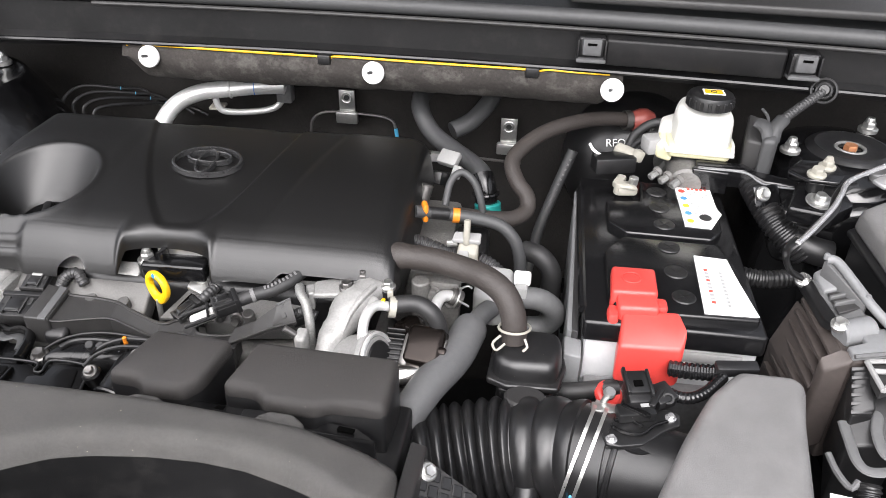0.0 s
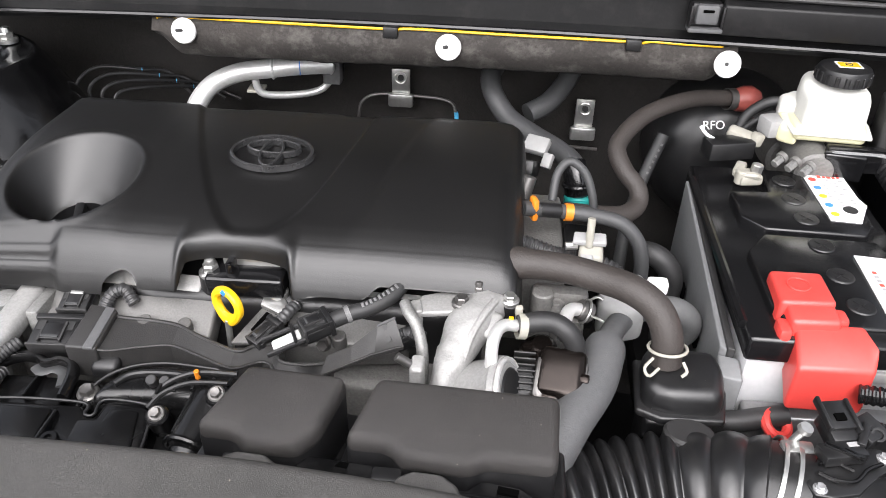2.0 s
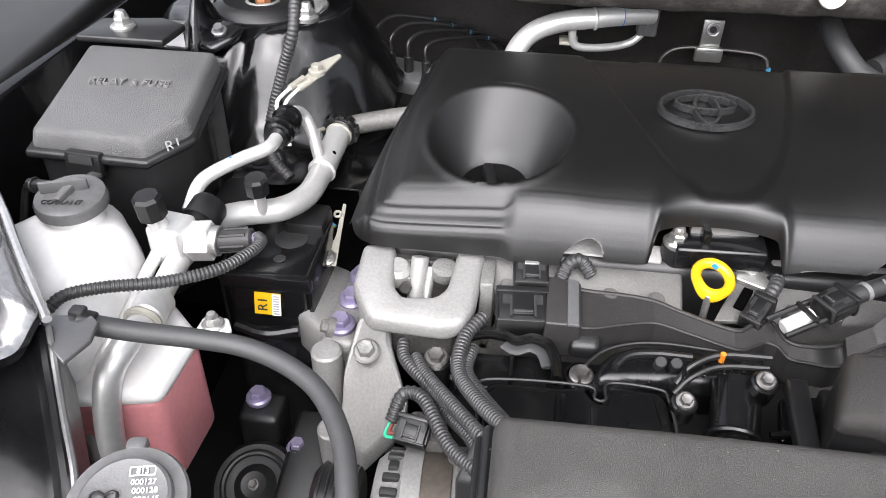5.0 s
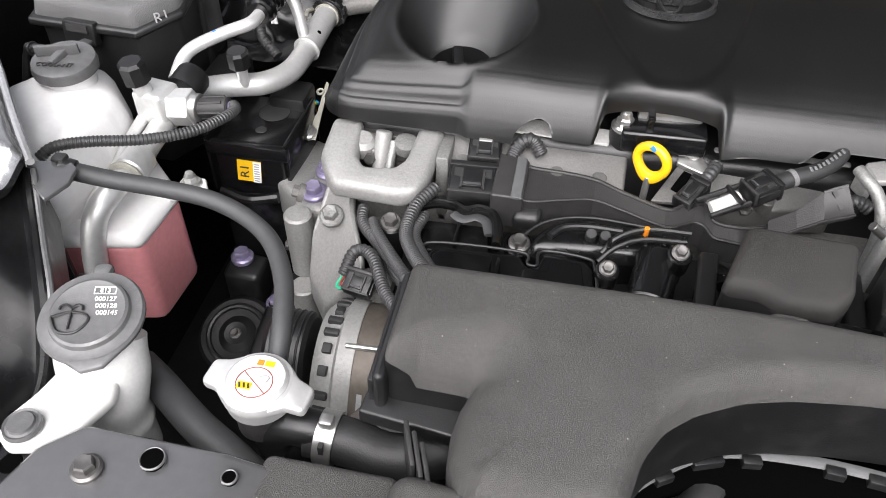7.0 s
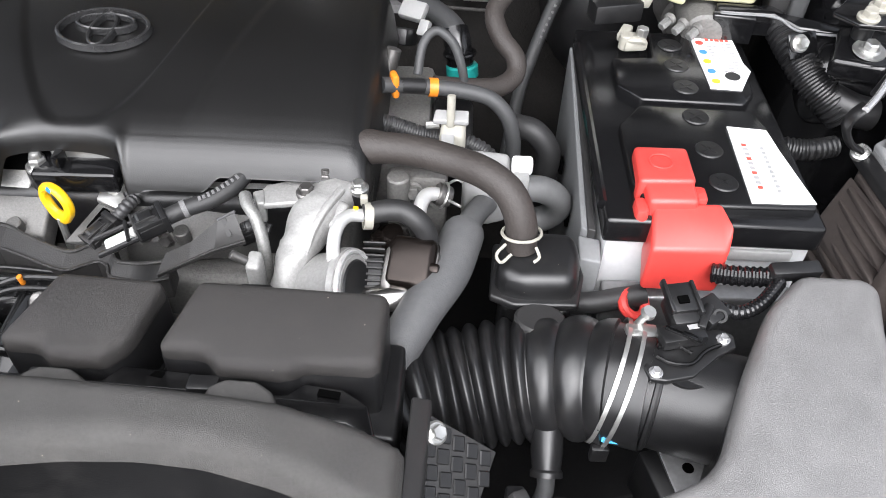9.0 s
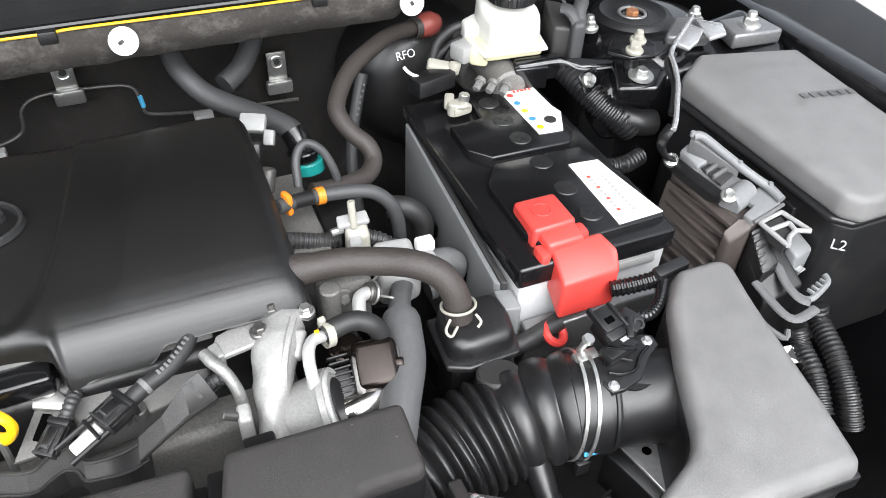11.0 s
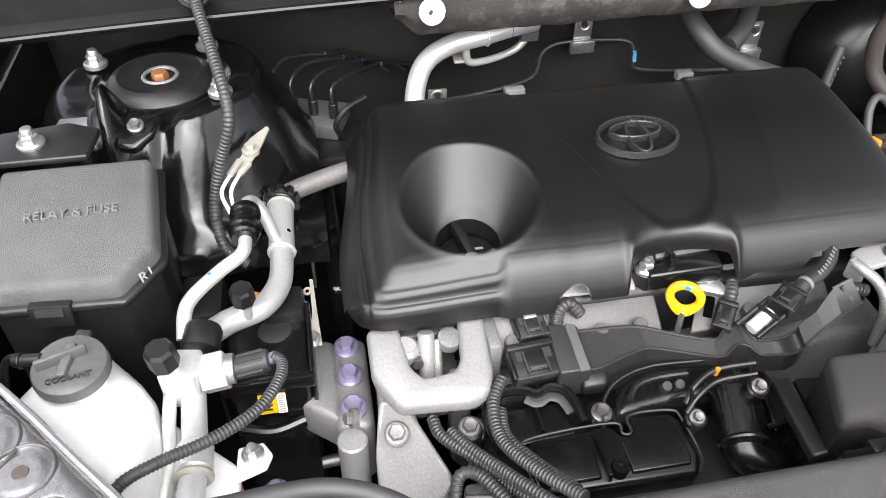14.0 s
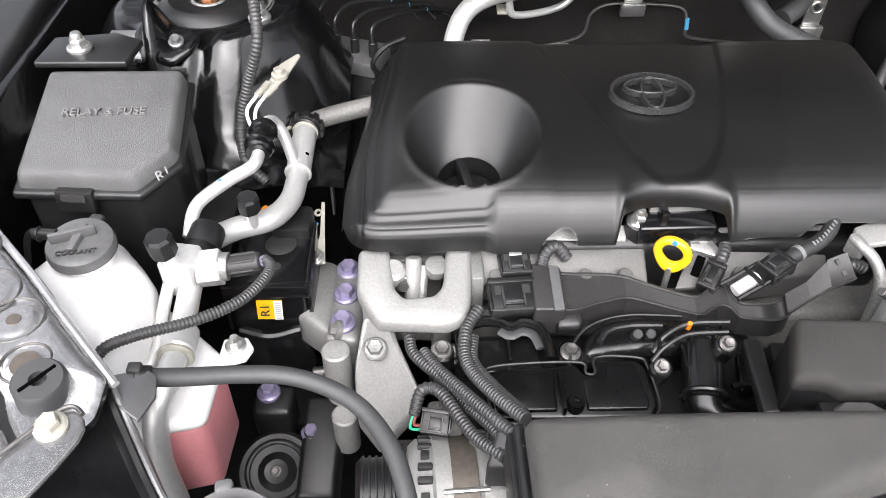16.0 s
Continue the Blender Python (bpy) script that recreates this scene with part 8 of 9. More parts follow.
part("case", slab([(-0.127, 0.600, 1.005), (-0.122, 0.620, 1.010), (-0.100, 0.624, 1.010), (-0.090, 0.606, 1.004), (-0.096, 0.594, 1.0), (-0.118, 0.590, 1.0)], 0.05, 0.007, 4), M_BRONZE, tb)
part("case_dome", lathe([(0, 0.010), (0.008, 0.009), (0.013, 0.004), (0.014, 0)], (-0.108, 0.607, 1.004), (0, -0.25, 1), 24), M_BRONZE, tb)
bolt(tb, (-0.120, 0.604, 1.006), (0, -0.2, 1), 0.0045, M_BRONZE)
bolt(tb, (-0.094, 0.599, 1.003), (0, -0.2, 1), 0.004, M_BRONZE)
part("motor", obox(Matrix.Translation((-0.091, 0.586, 0.992)) @ pose(0, 0, 0, 30, 0, -8), 0.040, 0.044, 0.036, 0.007, 4), M_BRONZE, tb)
part("motor_lip", obox(Matrix.Translation((-0.090, 0.598, 1.003)) @ pose(0, 0, 0, 30, 0, -8), 0.042, 0.010, 0.010, 0.003, 3), M_BRONZE, tb)
part("motor_strap", obox(Matrix.Translation((-0.108, 0.582, 0.990)) @ pose(0, 0, 0, 30, 0, -8), 0.010, 0.036, 0.030, 0.004), M_STEEL, tb, "worn steel strap")
part("strap_tab", obox(Matrix.Translation((-0.103, 0.592, 1.004)) @ pose(0, 0, 0, 20, 0, -8), 0.006, 0.016, 0.008, 0.002), M_STEEL, tb)
part("motor_plate", obox(Matrix.Translation((-0.074, 0.582, 0.992)) @ pose(0, 0, 0, 30, 0, -12), 0.009, 0.030, 0.024, 0.004), M_STEEL, tb, "worn steel plate")
part("plate_notch", obox(Matrix.Translation((-0.073, 0.577, 0.999)) @ pose(0, 0, 0, 30, 0, -12), 0.0095, 0.008, 0.016, 0.002), M_BRONZE, tb)
part("rib_core", obox(Matrix.Translation((-0.122, 0.578, 0.980)) @ pose(0, 0, 0, 30, 0, 0), 0.016, 0.036, 0.03, 0.002), M_BLACK, tb)
for i in range(8):
    part("fin", obox(Matrix.Translation((-0.122, 0.566 + 0.0045 * i, 0.986 + 0.0026 * i)) @ pose(0, 0, 0, 30, 0, 0), 0.018, 0.0016, 0.014, 0.0005), M_GREYP, tb)
part("side_pipe", tube([(-0.089, 0.622, 1.004), (-0.088, 0.636, 1.012), (-0.084, 0.648, 1.015), (-0.076, 0.654, 1.013), (-0.068, 0.656, 1.009)], 0.0062, 0.003, 16), M_ALU, tb, "bright bent pipe end")
part("pipe_collar", rod((-0.075, 0.655, 1.013), (-0.064, 0.657, 1.007), 0.0095, 20), M_STEEL, tb)
part("collar_wire", ring((-0.069, 0.656, 1.010), (0.9, 0.1, -0.4), 0.0108, 0.0012), M_ZINC, tb)
part("wire_ear", tube([(-0.064, 0.646, 1.013), (-0.057, 0.640, 1.014), (-0.054, 0.640, 1.012)], 0.0012, 0.002, 8), M_ZINC, tb)
part("wire_ear", tube([(-0.066, 0.664, 1.016), (-0.058, 0.668, 1.018), (-0.053, 0.666, 1.017)], 0.0012, 0.002, 8), M_ZINC, tb)
out = part("outlet", tube([(-0.136, 0.556, 0.978), (-0.118, 0.558, 0.980), (-0.102, 0.563, 0.980), (-0.090, 0.570, 0.977), (-0.082, 0.580, 0.970)], 0.0130, 0.004, 24), M_CHROME, tb, "polished outlet pipe")
part("clamp_wire", tube([(-0.103, 0.584, 0.990), (-0.094, 0.583, 0.990), (-0.085, 0.580, 0.988), (-0.077, 0.574, 0.986), (-0.078, 0.566, 0.984), (-0.084, 0.568, 0.985)], 0.0018, 0.002, 8), M_CREAM, out)
thm = thing("thermostat_flange", "grey cast flange with bolts beside the cover", "engine part", (-0.09, 0.66, 0.93))
part("plate", box(-0.118, -0.066, 0.664, 0.680, 0.95, 1.022, 0.005), M_CASTD, thm)
part("post", rod((-0.108, 0.66, 0.96), (-0.108, 0.66, 1.026), 0.010, 16), M_CASTD, thm)
bolt(thm, (-0.095, 0.662, 1.008), (0, -1, 0.2), 0.006, M_CASTD)
bolt(thm, (-0.076, 0.662, 1.000), (0, -1, 0.2), 0.006, M_CASTD)

# ---- corrugated intake hose, air meter and air box ----
ih = thing("intake_hose", "black corrugated rubber intake hose with a double clamp", "intake hose", (0.0, 0.51, 0.88))


def bellows(s, L):
    f = s / L
    if f < 0.65:
        return 0.0432 + 0.0078 * abs(math.sin(math.pi * s / 0.0128)) ** 0.7
    if f < 0.89:
        return 0.0450 + 0.0045 * abs(math.sin(math.pi * (s - 0.65 * L) / 0.024)) ** 0.8
    return 0.0465


part("bellows", tube([(-0.135, 0.478, 0.890), (-0.095, 0.503, 0.918), (-0.05, 0.516, 0.924), (-0.01, 0.522, 0.932), (0.03, 0.520, 0.943), (0.065, 0.511, 0.953), (0.095, 0.501, 0.957)], bellows, 0.0011, 40), M_SATIN, ih)
for dx in (0.062, 0.072):
    part("clamp_band", band(V(dx + 0.004, 0.512 - (dx - 0.062) * 0.3, 0.9535), (1, -0.30, -0.13), 0.0492, 0.0032, 0.0016, 44), M_ZINC, ih, "bright steel clamp band")
part("clamp_screw", lathe([(0, 0.007), (0.005, 0.007), (0.0058, 0.003), (0.0032, 0.0), (0.003, -0.016), (0, -0.016)], (0.086, 0.530, 1.010), (0.25, -0.2, 1), 16), M_ZINC, ih, "zinc clamp screw")
part("clamp_block", obox(Matrix.Translation((0.084, 0.524, 0.997)), 0.024, 0.012, 0.009, 0.002), M_ZINC, ih)
part("blue_tag", obox(Matrix.Translation((0.0645, 0.4660, 0.944)) @ pose(0, 0, 0, 60, 10, 0), 0.014, 0.008, 0.003, 0.001), M_LTBLUE, ih, "light blue tag")
part("clamp_tail", box(0.052, 0.066, 0.462, 0.470, 0.915, 0.932, 0.002), M_BLACK, ih)
part("top_stub", lathe([(0.019, -0.03), (0.0205, 0), (0.0205, 0.012), (0.018, 0.014), (0, 0.014)], (0.012, 0.545, 0.968), (0, 0.25, 1), 28), M_GREYP, ih, "grey stub under the canister")
part("front_stub", lathe([(0.012, -0.02), (0.0125, 0.006), (0.011, 0.020), (0.0125, 0.022), (0.0125, 0.026), (0, 0.026)], (0.020, 0.472, 0.925), (0, -0.75, -0.55), 24), M_SATIN, ih)
part("vent_hose", tube([(0.020, 0.456, 0.912), (0.020, 0.446, 0.895), (0.012, 0.438, 0.87), (-0.004, 0.43, 0.84)], 0.007, 0.003, 14), M_RUBGREY, ih, "thin grey vent hose")
am = thing("air_meter", "black air flow meter housing with a plugged sensor", "air meter", (0.12, 0.50, 0.9))
part("tube", rod((0.085, 0.505, 0.956), (0.195, 0.472, 0.960), 0.0425, 44, bev=0.05), M_BLACK, am)
part("ridge", ring((0.098, 0.501, 0.956), (1, -0.3, 0), 0.0425, 0.003, 40), M_SATIN, am)
sp = part("sensor_plate", slab([(0.084, 0.480, 1.000), (0.096, 0.479, 1.000), (0.116, 0.484, 1.000), (0.136, 0.502, 1.002), (0.150, 0.509, 1.004), (0.150, 0.520, 1.005), (0.140, 0.524, 1.006), (0.104, 0.524, 1.005), (0.090, 0.506, 1.003), (0.080, 0.490, 1.001)], 0.005, 0.0015), M_SATIN, am)
part("plate_ridge", tube([(0.090, 0.497, 1.004), (0.100, 0.4915, 1.004), (0.114, 0.4920, 1.004), (0.126, 0.5030, 1.005), (0.138, 0.509, 1.006)], 0.0016, 0.002, 8), M_WET, sp)
part("plate_ridge", tube([(0.092, 0.504, 1.005), (0.102, 0.509, 1.005), (0.116, 0.5005, 1.005)], 0.0014, 0.002, 8), M_WET, sp)
part("plate_lip", slab([(0.084, 0.4795, 0.997), (0.116, 0.4835, 0.997), (0.137, 0.5015, 0.999), (0.136, 0.5050, 0.999), (0.115, 0.4870, 0.997), (0.084, 0.4830, 0.997)], 0.002, 0.0005), M_GREYP, sp)
part("sensor_base", lathe([(0.022, -0.014), (0.024, -0.004), (0.024, 0.0), (0, 0.0)], (0.114, 0.500, 0.998), (0, -0.05, 1), 30), M_BLACK, am)
bolt(am, (0.0885, 0.4855, 1.0005), (0, 0, 1), 0.0034, M_BARE)
bolt(am, (0.1415, 0.5155, 1.0045), (0, 0, 1), 0.0034, M_BARE)
part("sensor_head", obox(Matrix.Translation((0.110, 0.514, 1.008)) @ pose(0, 0, 0, 0, 0, 14), 0.034, 0.016, 0.010, 0.002), M_SATIN, am)
part("head_step", obox(Matrix.Translation((0.108, 0.511, 1.0135)) @ pose(0, 0, 0, 0, 0, -28), 0.024, 0.003, 0.003, 0.0006), M_WET, am)
part("head_step", obox(Matrix.Translation((0.116, 0.509, 1.0130)) @ pose(0, 0, 0, 0, 0, -28), 0.014, 0.003, 0.004, 0.0006), M_WET, am)
part("white_print", obox(Matrix.Translation((0.118, 0.5185, 1.0136)) @ pose(0, 0, 0, 0, 0, 14), 0.008, 0.004, 0.0006, 0), M_PRINT, am)
plg = part("plug", obox(Matrix.Translation((0.114, 0.535, 1.010)) @ pose(0, 0, 0, 12, 0, 12), 0.024, 0.026, 0.015, 0.002), M_BLACK, am, "black plug")
part("plug_latch", obox(Matrix.Translation((0.112, 0.540, 1.0205)) @ pose(0, 0, 0, 12, 0, 12), 0.018, 0.024, 0.004, 0.001), M_SATIN, plg)
part("plug_latch", obox(Matrix.Translation((0.1015, 0.540, 1.0205)) @ pose(0, 0, 0, 12, 0, 12), 0.003, 0.028, 0.007, 0.0008), M_SATIN, plg)
part("plug_latch", obox(Matrix.Translation((0.1225, 0.5405, 1.0205)) @ pose(0, 0, 0, 12, 0, 12), 0.003, 0.028, 0.007, 0.0008), M_SATIN, plg)
part("plug_window", obox(Matrix.Translation((0.112, 0.5365, 1.0225)) @ pose(0, 0, 0, 12, 0, 12), 0.008, 0.006, 0.002, 0), M_HOLESHADE, plg)
lpl = part("side_plug", obox(Matrix.Translation((0.134, 0.536, 1.010)) @ pose(0, 0, 0, 10, 0, 35), 0.022, 0.022, 0.014, 0.002), M_BLACK, am)
part("side_clip", obox(Matrix.Translation((0.128, 0.527, 1.016)) @ pose(0, 0, 0, 10, 0, -25), 0.006, 0.022, 0.004, 0.001), M_SATIN, lpl)
part("side_eye", lathe([(0.0028, 0), (0.0035, 0.002), (0.0055, 0.002), (0.006, -0.006)], (0.139, 0.529, 1.014), (0, -0.5, 1), 16), M_SATIN, lpl)
part("lead", tube([(0.140, 0.546, 1.008), (0.148, 0.541, 1.008), (0.161, 0.540, 1.008), (0.177, 0.549, 1.010), (0.194, 0.568, 1.014)], ribbed(0.0055, 0.004, 0.1), 0.001, 12), M_GLOSS, am, "shiny taped lead")
part("ribbed_lead", conduit([(0.148, 0.586, 1.002), (0.165, 0.580, 1.006), (0.190, 0.574, 1.012)], 0.008), M_GLOSS, am)
part("lead_clip", obox(Matrix.Translation((0.206, 0.576, 1.018)) @ pose(0, 0, 0, 10, 0, 8), 0.040, 0.012, 0.012, 0.002), M_BLACK, am)
ab = thing("air_box", "dark grey grained plastic air filter box", "air box", (0.16, 0.44, 0.75))
LIDP = [(0.054, 0.352), (0.228, 0.345), (0.238, 0.40), (0.254, 0.513), (0.264, 0.556), (0.256, 0.568), (0.206, 0.568), (0.176, 0.535), (0.148, 0.480), (0.120, 0.418), (0.104, 0.401), (0.060, 0.381)]
part("lid", slab([(x, y, 1.008 + 0.018 * (y - 0.34) / 0.23) for x, y in LIDP], 0.024, 0.010, 5, taper=0.004), M_AIRBOX, ab)
part("seam", slab([(0.157 + (x - 0.157) * 1.04, 0.45 + (y - 0.45) * 1.03, 0.990 + 0.018 * (y - 0.34) / 0.23) for x, y in LIDP], 0.016, 0.002), M_BLACK, ab)
part("base", slab([(0.157 + (x - 0.157) * 0.99, 0.45 + (y - 0.45) * 0.99, 0.98 + 0.018 * (y - 0.34) / 0.23) for x, y in LIDP], 0.2, 0.006), M_BLACK, ab)
stay = thing("air_box_stay", "bright grey plate with a hole below the air meter", "stay", (0.13, 0.45, 0.85))
part("plate", slab([(0.108, 0.480, 0.913), (0.168, 0.464, 0.913), (0.143, 0.427, 0.911), (0.121, 0.422, 0.911)], 0.004, 0.001), M_BARE, stay)
part("hole", lathe([(0, 0.0006), (0.0042, 0.0006), (0.0046, 0)], (0.129, 0.463, 0.9125), (0, 0, 1), 18), M_HOLESHADE, stay)
part("side", slab([(0.094, 0.478, 0.908), (0.108, 0.480, 0.911), (0.122, 0.422, 0.909), (0.112, 0.418, 0.905)], 0.05, 0.002), M_BLACK, stay)
grid = thing("front_ledge", "pale grey ribbed plastic ledge in front of the air box", "ledge", (0.14, 0.335, 0.88))
part("floor", box(0.060, 0.245, 0.318, 0.350, 0.895, 0.905, 0.002), M_BLACK, grid)
for yy in (0.318, 0.346):
    part("rail", box(0.058, 0.247, yy, yy + 0.004, 0.895, 0.925, 0.001), M_SHEET, grid)
for i in range(8):
    part("rib", box(0.064 + 0.024 * i, 0.067 + 0.024 * i, 0.321, 0.347, 0.895, 0.922, 0.0006), M_SHEET, grid)
    part("pad", box(0.069 + 0.024 * i, 0.086 + 0.024 * i, 0.323, 0.338, 0.903, 0.914, 0.001), M_LTGREY, grid)
bolt(grid, (0.074, 0.327, 0.921), (0, -0.2, 1), 0.008, M_LTGREY)
gr_ = thing("guide_rail", "dark grey ribbed plastic rail below the intake hose", "rail", (0.07, 0.40, 0.86))
for xx in (0.030, 0.056, 0.078):
    part("bar", box(xx, xx + 0.011, 0.335, 0.452, 0.866, 0.880, 0.002), M_TRAY, gr_)
for i in range(5):
    part("cross_rib", obox(Matrix.Translation((0.060, 0.352 + 0.023 * i, 0.876)) @ pose(0, 0, 0, 0, 0, 18), 0.066, 0.003, 0.016, 0.0008), M_SATIN, gr_)
for bx, by, bz in ((-0.006, 0.412, 0.950), (-0.007, 0.393, 0.948), (-0.006, 0.374, 0.946), (-0.008, 0.356, 0.944)):
    part("catch", obox(Matrix.Translation((bx, by, bz - 0.004)) @ pose(0, 0, 0, 10, 20, 30), 0.013, 0.010, 0.012, 0.002), M_GREYP, gr_, "grey catch")
part("post", box(-0.014, 0.0, 0.345, 0.425, 0.86, 0.944, 0.003), M_BLACK, gr_)

# ---- battery ----
bat = thing("battery", "black-topped car battery in a white case", "battery", (0.155, 0.77, 0.78))
part("case", box(0.068, 0.240, 0.622, 0.925, 0.78, 1.004, 0.005), M_CASE, bat, "white plastic case")
part("case_band", box(0.160, 0.225, 0.6185, 0.623, 0.985, 0.996, 0.001), M_LTGREY, bat)
part("lid", box(0.064, 0.243, 0.617, 0.930, 1.000, 1.026, 0.004, 3), M_GLOSS, bat)
part("handle_rail", tube([(0.064, 0.64, 1.022), (0.064, 0.78, 1.022), (0.064, 0.90, 1.022)], 0.005, 0.01, 8), M_GLOSS, bat)
part("front_top", slab([(0.098, 0.628, 1.035), (0.236, 0.632, 1.035), (0.236, 0.700, 1.035), (0.216, 0.770, 1.035), (0.110, 0.772, 1.035), (0.088, 0.740, 1.035), (0.088, 0.66, 1.035)], 0.012, 0.003), M_GLOSS, bat)
part("rear_top", slab([(0.115, 0.782, 1.035), (0.212, 0.780, 1.035), (0.226, 0.800, 1.035), (0.232, 0.905, 1.035), (0.140, 0.912, 1.035), (0.136, 0.860, 1.035), (0.094, 0.855, 1.035), (0.094, 0.805, 1.035)], 0.012, 0.003), M_GLOSS, bat)
for px, py in ((0.158, 0.885), (0.158, 0.845), (0.160, 0.805), (0.160, 0.755), (0.162, 0.705), (0.165, 0.66)):
    pl = part("vent_plug", lathe([(0, 0.0012), (0.0115, 0.0012), (0.0125, 0)], (px, py, 1.0352), (0, 0, 1), 26), M_BLACK, bat)
    for a in (40, 130):
        part("cross", obox(Matrix.Translation((px, py, 1.0368)) @ pose(0, 0, 0, 0, 0, a), 0.016, 0.0018, 0.0008, 0), M_SATIN, pl)
l1 = part("warning_label", slab([(0.184, 0.804, 1.0365), (0.214, 0.802, 1.0365), (0.231, 0.838, 1.0365), (0.227, 0.852, 1.0365), (0.226, 0.906, 1.0365), (0.182, 0.906, 1.0365)], 0.0012, 0), M_PAPER, bat, "white warning label with red head and coloured symbols")
for i in range(2):
    for k in range(5):
        bar(l1, Matrix.Translation((0.1985 + 0.0052 * k, 0.9015 - 0.0052 * i, 1.037)), 0.0042 - 0.0007 * ((k + i) % 3), 0.0036, M_INKRED, "red_print")
for i in range(5):
    part("symbol", lathe([(0, 0.0004), (0.0042, 0.0004), (0.0042, 0)], (0.1895 + 0.0005 * i, 0.890 - 0.0185 * i, 1.0368), (0, 0, 1), 14), (M_INKRED, M_BLUE, M_YELLOW, M_BLUE, M_YELLOW)[i], l1)
for i in range(10):
    for k in range(4):
        if (i * 3 + k * 5) % 7:
            bar(l1, Matrix.Translation((0.1985 + 0.0068 * k, 0.889 - 0.0060 * i, 1.037)), 0.0060 - 0.0012 * ((i + 2 * k) % 3), 0.0011, M_INKGREY)
part("black_spot", lathe([(0, 0.0005), (0.0075, 0.0005), (0.0075, 0)], (0.210, 0.826, 1.0368), (0, 0, 1), 20), M_INK, l1)
l2 = part("maker_label", slab([(0.182, 0.634, 1.0365), (0.235, 0.636, 1.0365), (0.224, 0.704, 1.0365), (0.220, 0.737, 1.0365), (0.185, 0.740, 1.0365)], 0.0012, 0), M_PAPER, bat, "plain white label with faded print")
for i in range(10):
    bar(l2, Matrix.Translation((0.1935, 0.712 - 0.0065 * i, 1.037)), 0.004, 0.0035, M_INKGREY if i % 3 else M_INKRED)
    bar(l2, Matrix.Translation((0.2085, 0.708 - 0.0065 * i, 1.037)), 0.003, 0.0035, M_INKGREY)
nt = part("negative_terminal", obox(Matrix.Translation((0.120, 0.888, 1.036)) @ pose(0, 0, 0, 0, 0, 10), 0.026, 0.024, 0.012, 0.004), M_CREAM, bat, "pale cast negative clamp")
part("clamp_nut", rod((0.128, 0.892, 1.040), (0.129, 0.892, 1.050), 0.0065, 6, bev=0.1), M_ZINC, nt)
part("clamp_ear", obox(Matrix.Translation((0.112, 0.898, 1.040)) @ pose(0, 0, 0, 8, 0, -25), 0.012, 0.022, 0.010, 0.003), M_CREAM, nt)
part("clamp_strap", tube([(0.130, 0.880, 1.040), (0.122, 0.876, 1.044), (0.112, 0.880, 1.042)], 0.0035, 0.003, 8), M_CREAM, nt)
part("post", rod((0.112, 0.884, 1.03), (0.112, 0.884, 1.046), 0.0075, 16), M_CREAM, nt)
solid("battery_sensor", obox(Matrix.Translation((0.105, 0.935, 1.048)) @ pose(0, 0, 0, 0, 0, 15), 0.055, 0.026, 0.022, 0.003), M_BLACK, "black battery sensor behind the clamp", "sensor")
cl2 = thing("negative_lead_clamp", "pale cast lead clamp behind the battery", "clamp", (0.120, 0.955, 1.05))
part("body", obox(Matrix.Translation((0.120, 0.950, 1.058)) @ pose(0, 0, 0, 15, 10, -25), 0.030, 0.016, 0.012, 0.004), M_CREAM, cl2)
part("ear", obox(Matrix.Translation((0.136, 0.940, 1.058)) @ pose(0, 0, 0, 0, 20, 25), 0.013, 0.012, 0.016, 0.003), M_CREAM, cl2)
solid("thin_wire", tube([(0.090, 0.935, 1.056), (0.078, 0.938, 1.062), (0.072, 0.945, 1.068)], 0.002, 0.002, 8), M_WHITE, "thin white wire at the battery sensor", "wire")
hsd = thing("heat_shield", "grey plastic shield sheet beside the battery", "shield", (0.055, 0.75, 0.79))
part("sheet", slab([(0.050, 0.640, 0.996), (0.056, 0.634, 0.996), (0.062, 0.90, 1.020), (0.057, 0.90, 1.020)], 0.20, 0.0015), M_SHEET, hsd)
part("edge_strip", slab([(0.055, 0.634, 0.999), (0.0615, 0.632, 0.999), (0.066, 0.90, 1.023), (0.060, 0.90, 1.023)], 0.012, 0.001), M_GREYP, hsd, "dark edge of the sheet")
part("corner_flap", slab([(0.048, 0.612, 0.985), (0.066, 0.608, 0.985), (0.066, 0.632, 0.99), (0.048, 0.636, 0.99)], 0.20, 0.002), M_SHEET, hsd)
for sy in (0.70, 0.78):
    part("slot", box(0.0475, 0.051, sy, sy + 0.012, 0.94, 0.955, 0.0005), M_HOLESHADE, hsd)
solid("battery_tray", box(0.03, 0.27, 0.59, 0.95, 0.74, 0.79, 0.008), M_BLACK, "black tray under the battery", "tray")
solid("battery_front_panel", slab([(0.070, 0.596, 0.955), (0.225, 0.602, 0.955), (0.235, 0.617, 0.96), (0.07, 0.614, 0.96)], 0.20, 0.003), M_ECOAT, "grey steel panel in front of the battery", "panel")

rcv = thing("terminal_cover", "red plastic positive terminal cover", "terminal cover", (0.125, 0.62, 0.95))
part("top_piece", slab([(0.090, 0.642, 1.048), (0.136, 0.642, 1.050), (0.137, 0.690, 1.048), (0.092, 0.692, 1.046)], 0.034, 0.004), M_RED, rcv)
part("neck", slab([(0.097, 0.624, 1.041), (0.137, 0.624, 1.043), (0.135, 0.648, 1.0475), (0.095, 0.648, 1.0455)], 0.034, 0.004), M_RED, rcv)
part("hinge_tab", box(0.132, 0.146, 0.630, 0.648, 1.015, 1.041, 0.004), M_RED, rcv)
part("hinge_tab", box(0.087, 0.098, 0.618, 0.638, 1.011, 1.035, 0.004), M_RED, rcv)
